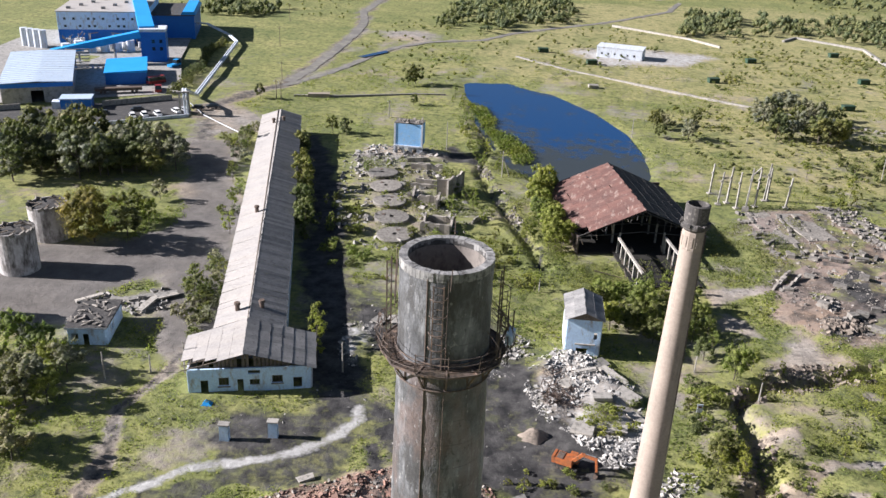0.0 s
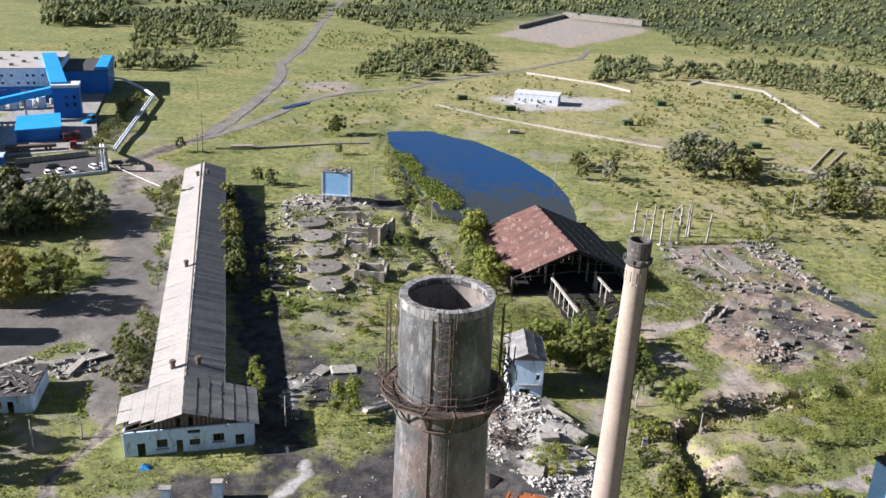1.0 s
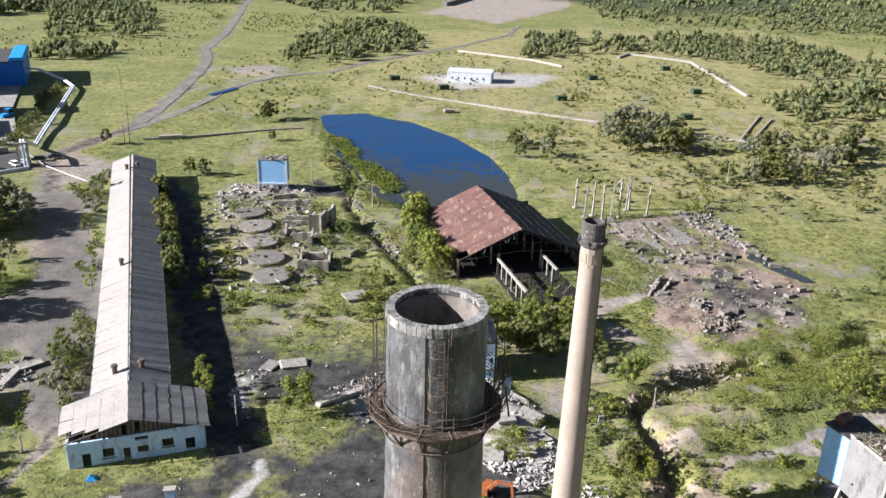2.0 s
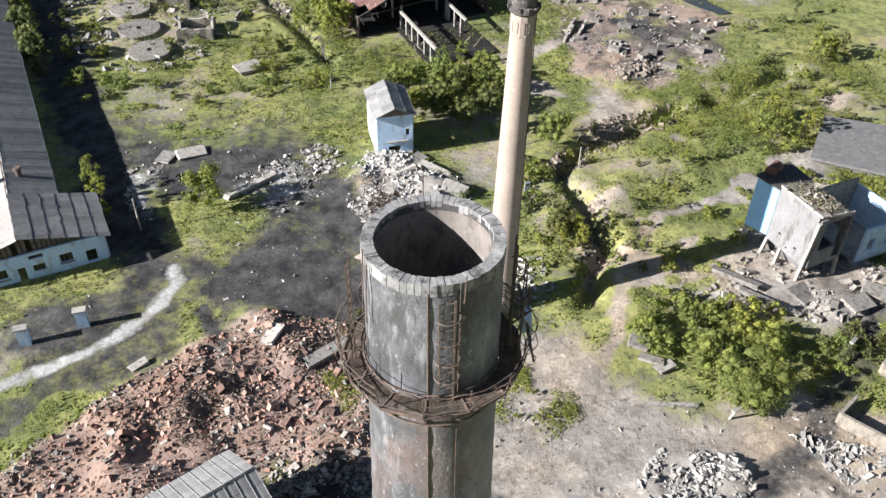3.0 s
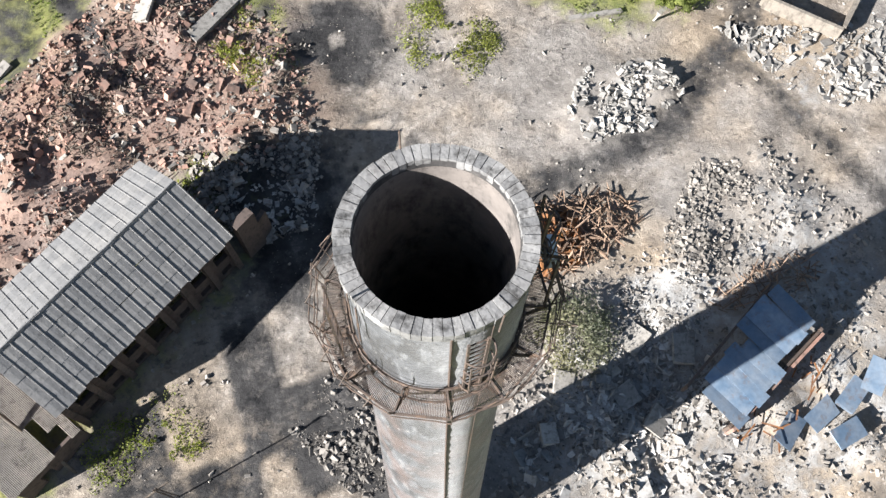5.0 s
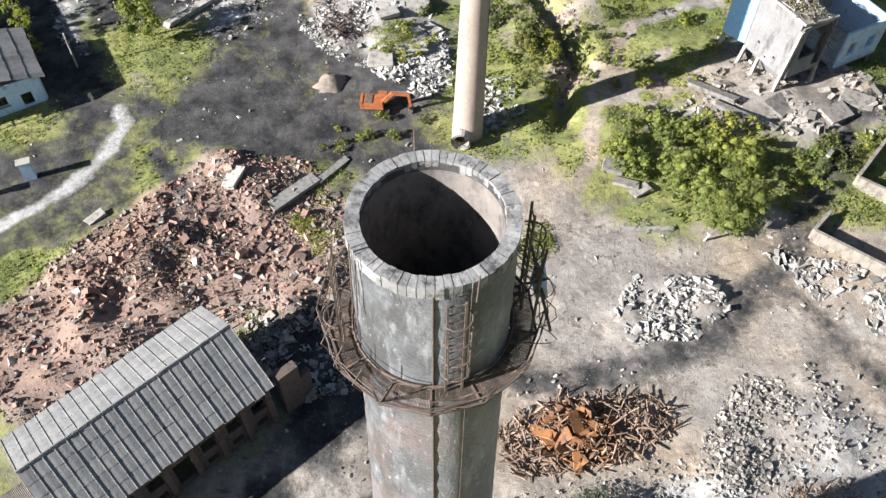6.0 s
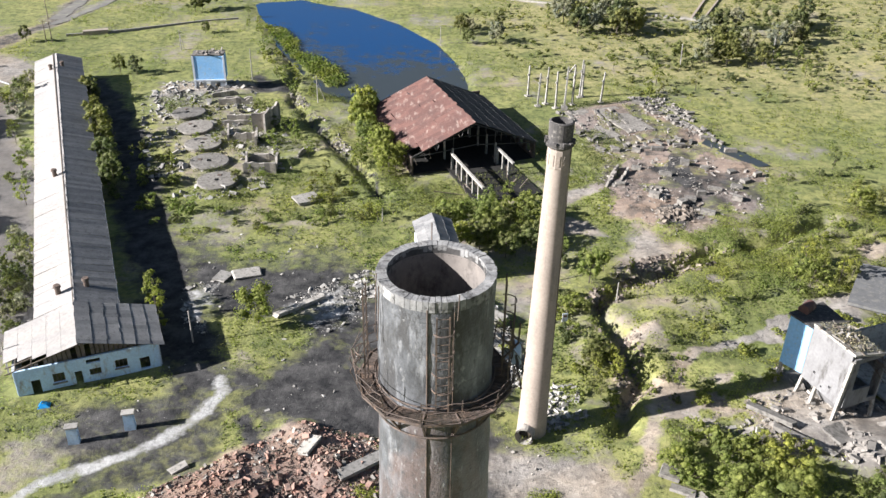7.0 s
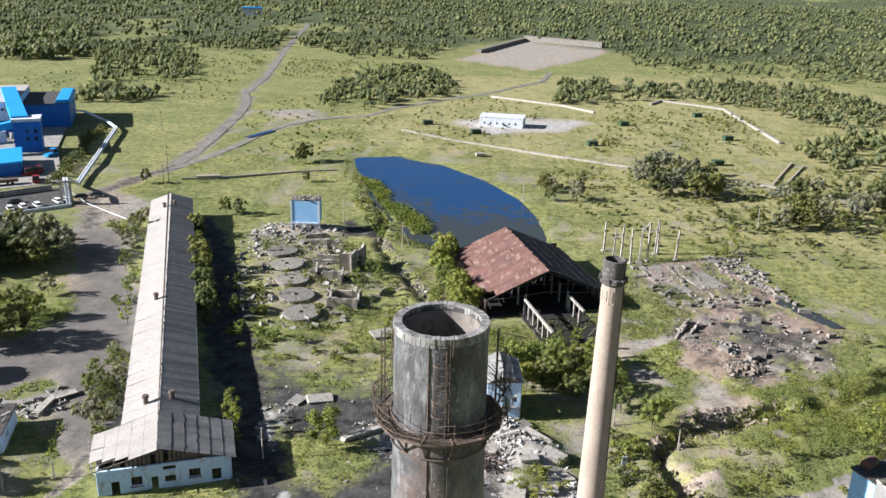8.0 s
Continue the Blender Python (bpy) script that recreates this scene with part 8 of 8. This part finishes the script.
for k in range(34):
    a = Vector((rng.uniform(4, 36), rng.uniform(-14, -2), -0.3))
    if k % 2:
        part("process_pipe", Shape().path([a, a + Vector((0, 0, rng.uniform(2, 6))), a + Vector((rng.uniform(-5, 5), 0, rng.uniform(5.5, 6.5)))], 0.28, 6), "steel", mainb)
    else:
        part("process_vessel", Shape().tube(a, a + Vector((0, 0, rng.uniform(2, 5))), rng.uniform(0.5, 1.4), n=10), "carwhite", mainb)
for k in range(9):
    part("roof_unit", Shape().box(3 + 3.7 * k, 6 + 9 * (k % 4), 14.4, 4.6 + 3.7 * k, 7.4 + 9 * (k % 4), 15.4), "steel", mainb)
tower = thing("transfer_tower", "deep blue conveyor transfer tower", "tower", pose(-190, 286, 0, 0, 0, FA - 8))
ribs(part("body", Shape().box(0, 0, -0.4, 10, 9, 12.5), "blue", tower), 0, 10, 0, -0.4, 12.5, 14)
part("top", Shape().box(-0.3, -0.3, 12.5, 10.3, 9.3, 13.6), "white", tower)
for k in range(4):
    part("window", Shape().box(4.4 + 3 * (k % 2), -0.1, 5 + 3 * (k // 2), 5.6 + 3 * (k % 2), -0.065, 6.4 + 3 * (k // 2)), "glass", tower)
gal = thing("conveyor_gallery", "bright blue sloping conveyor gallery", "conveyor", pose(0, 0, 0))
part("casing", Shape().beam((-189, 290, 13), (-226, 347, 15), 6.2, 2.6), "skyblue", gal)
part("trestle", Shape().beam((-212, 325, -0.4), (-212, 325, 12), 1.0), "blue", gal)
gal2 = thing("conveyor_gallery", "light blue low conveyor bridge", "conveyor", pose(0, 0, 0))
part("casing", Shape().beam((-190.5, 287, 11.5), (-219, 268, 5.0), 3.6, 2.6), "skyblue", gal2)
for t in (0.3, 0.7):
    part("trestle", Shape().beam((-190.5 - 28.5 * t, 287 - 19 * t, -0.4), (-190.5 - 28.5 * t, 287 - 19 * t, 10.5 - 6.5 * t), 0.6), "steel", gal2)
bb = thing("blue_building", "low building clad in bright blue", "building", pose(-181.5, 246.4, 0, 0, 0, FA - 3))
ribs(part("body", Shape().box(0, 0, -0.4, 14.5, 24, 4.6), "blue", bb), 0, 14.5, 0, -0.4, 4.6, 16)
part("roof", Shape().hexa([(-0.4, -0.4, 4.6), (14.9, -0.4, 4.6), (14.9, 24.4, 4.6), (-0.4, 24.4, 4.6), (-0.4, -0.4, 4.9), (14.9, -0.4, 5.5), (14.9, 24.4, 5.5), (-0.4, 24.4, 4.9)]), "skyblue", bb, "bright blue roof")
bh = thing("gatehouse", "blue and white gatehouse", "building", pose(-176, 211.6, 0, 0, 0, FA - 8))
part("body", Shape().box(0, 0, -0.3, 9.6, 6, 3.6), "blue", bh)
part("roof", Shape().box(-0.3, -0.3, 3.6, 9.9, 6.3, 3.9), "paleblue", bh)
part("porch", Shape().box(-2.8, 0.5, -0.3, -0.1, 4, 2.8), "white", bh)
pb = thing("pipe_rack", "steel pipe rack with tanks", "plant", pose(-196, 232, 0, 0, 0, FA))
for k in range(6):
    part("post", Shape().beam((6, 2 + 7 * k, -0.3), (6, 2 + 7 * k, 7), 0.5), "steel", pb)
for k in range(7):
    part("beam", Shape().beam((6, 2, 1 + k), (6, 40, 1 + k), 0.3), "steel", pb)
    part("crossbeam", Shape().beam((6, 2 + 6 * k, 7), (15, 2 + 6 * k, 7), 0.35), "concrete", pb)
for k in range(6):
    tk = tagged(part("storage_tank", Shape().tube((-228 + 4.5 * k, 290 + 2.6 * k, -0.3), (-228 + 4.5 * k, 290 + 2.6 * k, 4.2 + k % 2), 1.8, n=16), "white"), "white upright storage tank", "tank", group="storage tanks")
for k in range(4):
    tagged(part("storage_tank", Shape().tube((-252 + 3.4 * k, 296 - 0.5 * k, -0.3), (-252 + 3.4 * k, 296 - 0.5 * k, 8), 1.5, n=16), "white"), "tall white silo tank beside the plant", "tank", group="tall tanks")
tagged(part("works_yard", Shape().add([(-205, 208, 0.35), (-178, 226, 0.35), (-151, 246, 0.35), (-180, 300, 0.35), (-203, 356, 0.35), (-270, 330, 0.35), (-250, 240, 0.35)], [tuple(range(7))]), "yard"), "pale concrete yard of the works", "yard", kind="structure")
tagged(part("pavement", Shape().add([(-200, 196, 0.4), (-177, 182, 0.4), (-134, 220, 0.4), (-146, 241, 0.4), (-188, 208, 0.4)], [tuple(range(5))]), "asphalt"), "grey asphalt car park", "pavement", kind="structure")
tagged(part("kerb", Shape().wall((-178, 180.5), (-134, 219.4), -0.3, 1.0, 0.35), "white"), "low pale wall along the car park", "wall", kind="structure")
tagged(part("yard_wall", Shape().wall((-200, 198), (-188, 207.5), -0.3, 2.2, 0.3).wall((-166, 220), (-149, 236), -0.3, 2.2, 0.3), "concrete"), "concrete panel wall of the works", "wall", kind="structure")


def vehicle(x, y, rot, paint, label, l=4.4, w=1.75, h=1.45, cab=(0.25, 0.8), name="car"):
    ob = thing(name, label, name, pose(x, y, 0.42, 0, 0, rot), "parked vehicles")
    z0, zb = 0.3, 0.85 if h < 2 else h * 0.45
    part("body", Shape().hexa([(-l / 2, -w / 2, z0), (l / 2, -w / 2, z0), (l / 2, w / 2, z0), (-l / 2, w / 2, z0), (-l / 2 + 0.08, -w / 2 + 0.05, zb), (l / 2 - 0.08, -w / 2 + 0.05, zb), (l / 2 - 0.08, w / 2 - 0.05, zb), (-l / 2 + 0.08, w / 2 - 0.05, zb)]), paint, ob)
    c0, c1 = -l / 2 + l * cab[0], -l / 2 + l * cab[1]
    k = part("cabin", Shape().hexa([(c0 - 0.3, -w / 2 + 0.08, zb), (c1 + 0.35, -w / 2 + 0.08, zb), (c1 + 0.35, w / 2 - 0.08, zb), (c0 - 0.3, w / 2 - 0.08, zb), (c0, -w / 2 + 0.2, h - 0.05), (c1, -w / 2 + 0.2, h - 0.05), (c1, w / 2 - 0.2, h - 0.05), (c0, w / 2 - 0.2, h - 0.05)]), "glass", ob)
    part("roof", Shape().box(c0, -w / 2 + 0.18, h - 0.05, c1, w / 2 - 0.18, h + 0.02), paint, k)
    for sx in (-0.3, 0.3):
        for sy in (-1, 1):
            part("wheel", Shape().tube((l * sx, sy * (w / 2 - 0.18), 0.32), (l * sx, sy * (w / 2 + 0.02), 0.32), 0.32, n=12), "rubber", ob)


for i, (x, y) in enumerate(((-149.6, 211.5), (-146.8, 214), (-143.4, 216.4), (-139.5, 221.6), (-137.2, 223.4))):
    vehicle(x, y, 130 + 4 * i, "carwhite", "white car parked by the low wall")
for x, y, rot in ((-170, 193, 40), (-166, 196.4, 40), (-168, 205, 35), (-164, 208, 30), (-160, 211, 35), (-152.4, 219, 40), (-135, 228, 20), (-131, 231, 10)):
    vehicle(x, y, rot, "cargrey", "dark car parked on asphalt")
vehicle(-166, 255, 60, "carred", "red lorry parked in the works yard", 7, 2.4, 2.8, (0.05, 0.95), "truck")
vehicle(-160, 246, 120, "carred", "red lorry by the fence", 8, 2.4, 2.6, (0.05, 0.3), "truck")
vehicle(-174, 283, 80, "skyblue", "blue and white lorry", 6, 2.3, 2.7, (0.6, 0.95), "truck")
wag = thing("railway_wagon", "rusty dark flat wagon by the wall", "wagon", pose(-171, 238, 0.4, 0, 0, 32))
part("bed", Shape().box(-8, -1.3, 0.9, 8, 1.3, 1.9), "rustdark", wag)
for k in (-6, -4.6, 4.6, 6):
    part("wheel", Shape().tube((k, -0.9, 0.45), (k, 0.9, 0.45), 0.45, n=12), "rustdark", wag)

# insulated pipes on portal frames
for off in (0.0, 1.0):
    pts = [(-136 + off, 221, 0.2), (-136 + off, 221, 6.6), (-140 + off, 228, 6.8), (-143 + off, 241, 1.5), (-172 + off, 336, 1.5), (-180 + off, 345, 2.4), (-192 + off, 347, 6.4), (-204 + off, 347, 6.4), (-206 + off, 344, 0.3)]
    pipe = thing("heating_pipe", "pale insulated heating pipe on stilts", "pipe", None, "heating pipes")
    part("pipe", Shape().path(pts, 0.42, 10), "white", pipe)
    for t in np.linspace(0.02, 0.98, 14):
        px, py = -143 + off - 29 * t, 241 + 95 * t
        part("trestle", Shape().beam((px, py, -0.4), (px, py, 1.3), 0.25), "concrete", pipe)
port = thing("pipe_portal", "pale concrete portal where pipes drop", "portal", pose(-136.4, 221.6, 0, 0, 0, 25))
for x in (-1.4, 0, 1.4):
    part("post", Shape().beam((x, 0, -0.3), (x, 0, 7.2), 0.6), "concrete", port)
part("beam", Shape().box(-1.9, -0.4, 7.2, 1.9, 0.4, 7.8), "concrete", port)
hose = tagged(part("surface_pipe", Shape().path([(-141, 234, 0.4), (-130, 222, 0.5), (-118, 213, 0.5), (-110.8, 208, 0.4)], 0.2, 6), "steel"), "thin pale pipe lying across the verge", "pipe")

# low walls and pipelines on the plain
def long_wall(name, line, h, w, mat, label):
    s = Shape()
    for a, b in zip(line, line[1:]):
        s.wall(a, b, -0.6, h, w)
    tagged(part(name, s, mat), label, "wall")


long_wall("canal_wall", [(-20, 342), (41, 309.5), (70, 296), (104.5, 280)], 0.7, 1.1, "concrete", "long pale concrete channel across the meadow")
long_wall("canal_wall", [(102.4, 283), (121.6, 323)], 0.7, 0.8, "stack", "low buff wall running uphill")
long_wall("canal_wall", [(106, 281), (125, 318)], 0.7, 0.6, "stack", "low buff wall running uphill")
long_wall("canal_wall", [(-45, 362), (-20, 343)], 0.6, 1.4, "concrete", "broken stretch of channel")
long_wall("pipeline", [(-6, 470), (35, 445), (50, 428)], 1.0, 1.0, "concrete", "low grey pipeline bank")
long_wall("pipeline", [(85, 462), (93, 476), (124, 454), (129, 364)], 1.0, 1.4, "concrete", "low pale wall round the field")
long_wall("boundary_wall", [(-112, 257), (-97, 262), (-71, 275.5), (-60, 279)], 0.8, 0.6, "concrete", "low broken boundary wall")
long_wall("block_wall", [(-107, 258.5), (-99.5, 261)], 1.5, 2.0, "stack", "pale concrete block wall end")
for x, y in ((-34.8, 379.0), (-10.6, 359.8), (41.7, 344.4), (61.8, 395.4), (104.3, 428.0), (106.5, 369.1), (89.7, 314.9)):
    bx = thing("well_housing", "dark green box over a well", "box", pose(x, y, ground_z(x, y) - 0.2, 0, 0, 20), "green well housings")
    part("body", Shape().box(-2.2, -1.3, 0, 2.2, 1.3, 2.0), "darkgreen", bx)
    part("lid", Shape().box(-2.4, -1.5, 2.0, 2.4, 1.5, 2.25), "darkgreen", bx)
    part("pipe", Shape().tube((2.6, 0, 0), (2.6, 0, 1.6), 0.25, n=8), "steel", bx)
slab("boulder", -6.9, 313.1, 4, 2.2, 1.4, 20, "pale lump of concrete in the grass", 4, category="boulder")
wb = thing("long_white_building", "long low white building on lime ground", "building", pose(-9.5, 379.5, 0, 0, 0, -7))
part("wall", Shape().wall((0, 0), (21, 0), -0.4, 4.6, 0.3, [(2 + 3 * k, 2.8 + 3 * k, 1.4, 2.4) for k in range(6)]).wall((0, 0.15), (0, 10), -0.4, 4.6, 0.3).wall((21, 0.15), (21, 10), -0.4, 4.6, 0.3).wall((0.2, 10), (20.8, 10), -0.4, 4.6, 0.3), "white", wb)
part("roof", Shape().box(-0.3, -0.3, 4.6, 21.3, 10.3, 5.0), "white", wb)
pit = thing("slag_wall", "pale retaining wall of the slag pit", "wall", None)
part("wall", Shape().wall((19, 826), (90, 781), -1, 5, 6).wall((-22, 702), (17, 822), -1, 3, 5), "grimy", pit)
fb_ = thing("distant_building", "white and blue building far in the forest", "building", pose(-330, 1050, 0, 0, 0, 10))
part("body", Shape().box(0, 0, -1, 24, 10, 8), "white", fb_)
part("roof", Shape().box(-0.5, -0.5, 8, 24.5, 10.5, 9.5), "skyblue", fb_)
tagged(part("puddle", Shape().add([(-112, 332, 0.4), (-109, 332, 0.4), (-102, 347, 0.4), (-104, 350, 0.4), (-108, 342, 0.4)], [(0, 1, 2, 3, 4)]), "water"), "blue rain puddle beside the road", "puddle", kind="structure")
tagged(part("puddle", Shape().add([(72, 168, 0.5), (78, 160, 0.5), (82, 152, 0.5), (79, 151, 0.5), (74, 158, 0.5), (70, 165, 0.5)], [(0, 1, 2, 3, 4, 5)]), "water"), "dark puddle beside the ruins", "puddle", kind="structure")
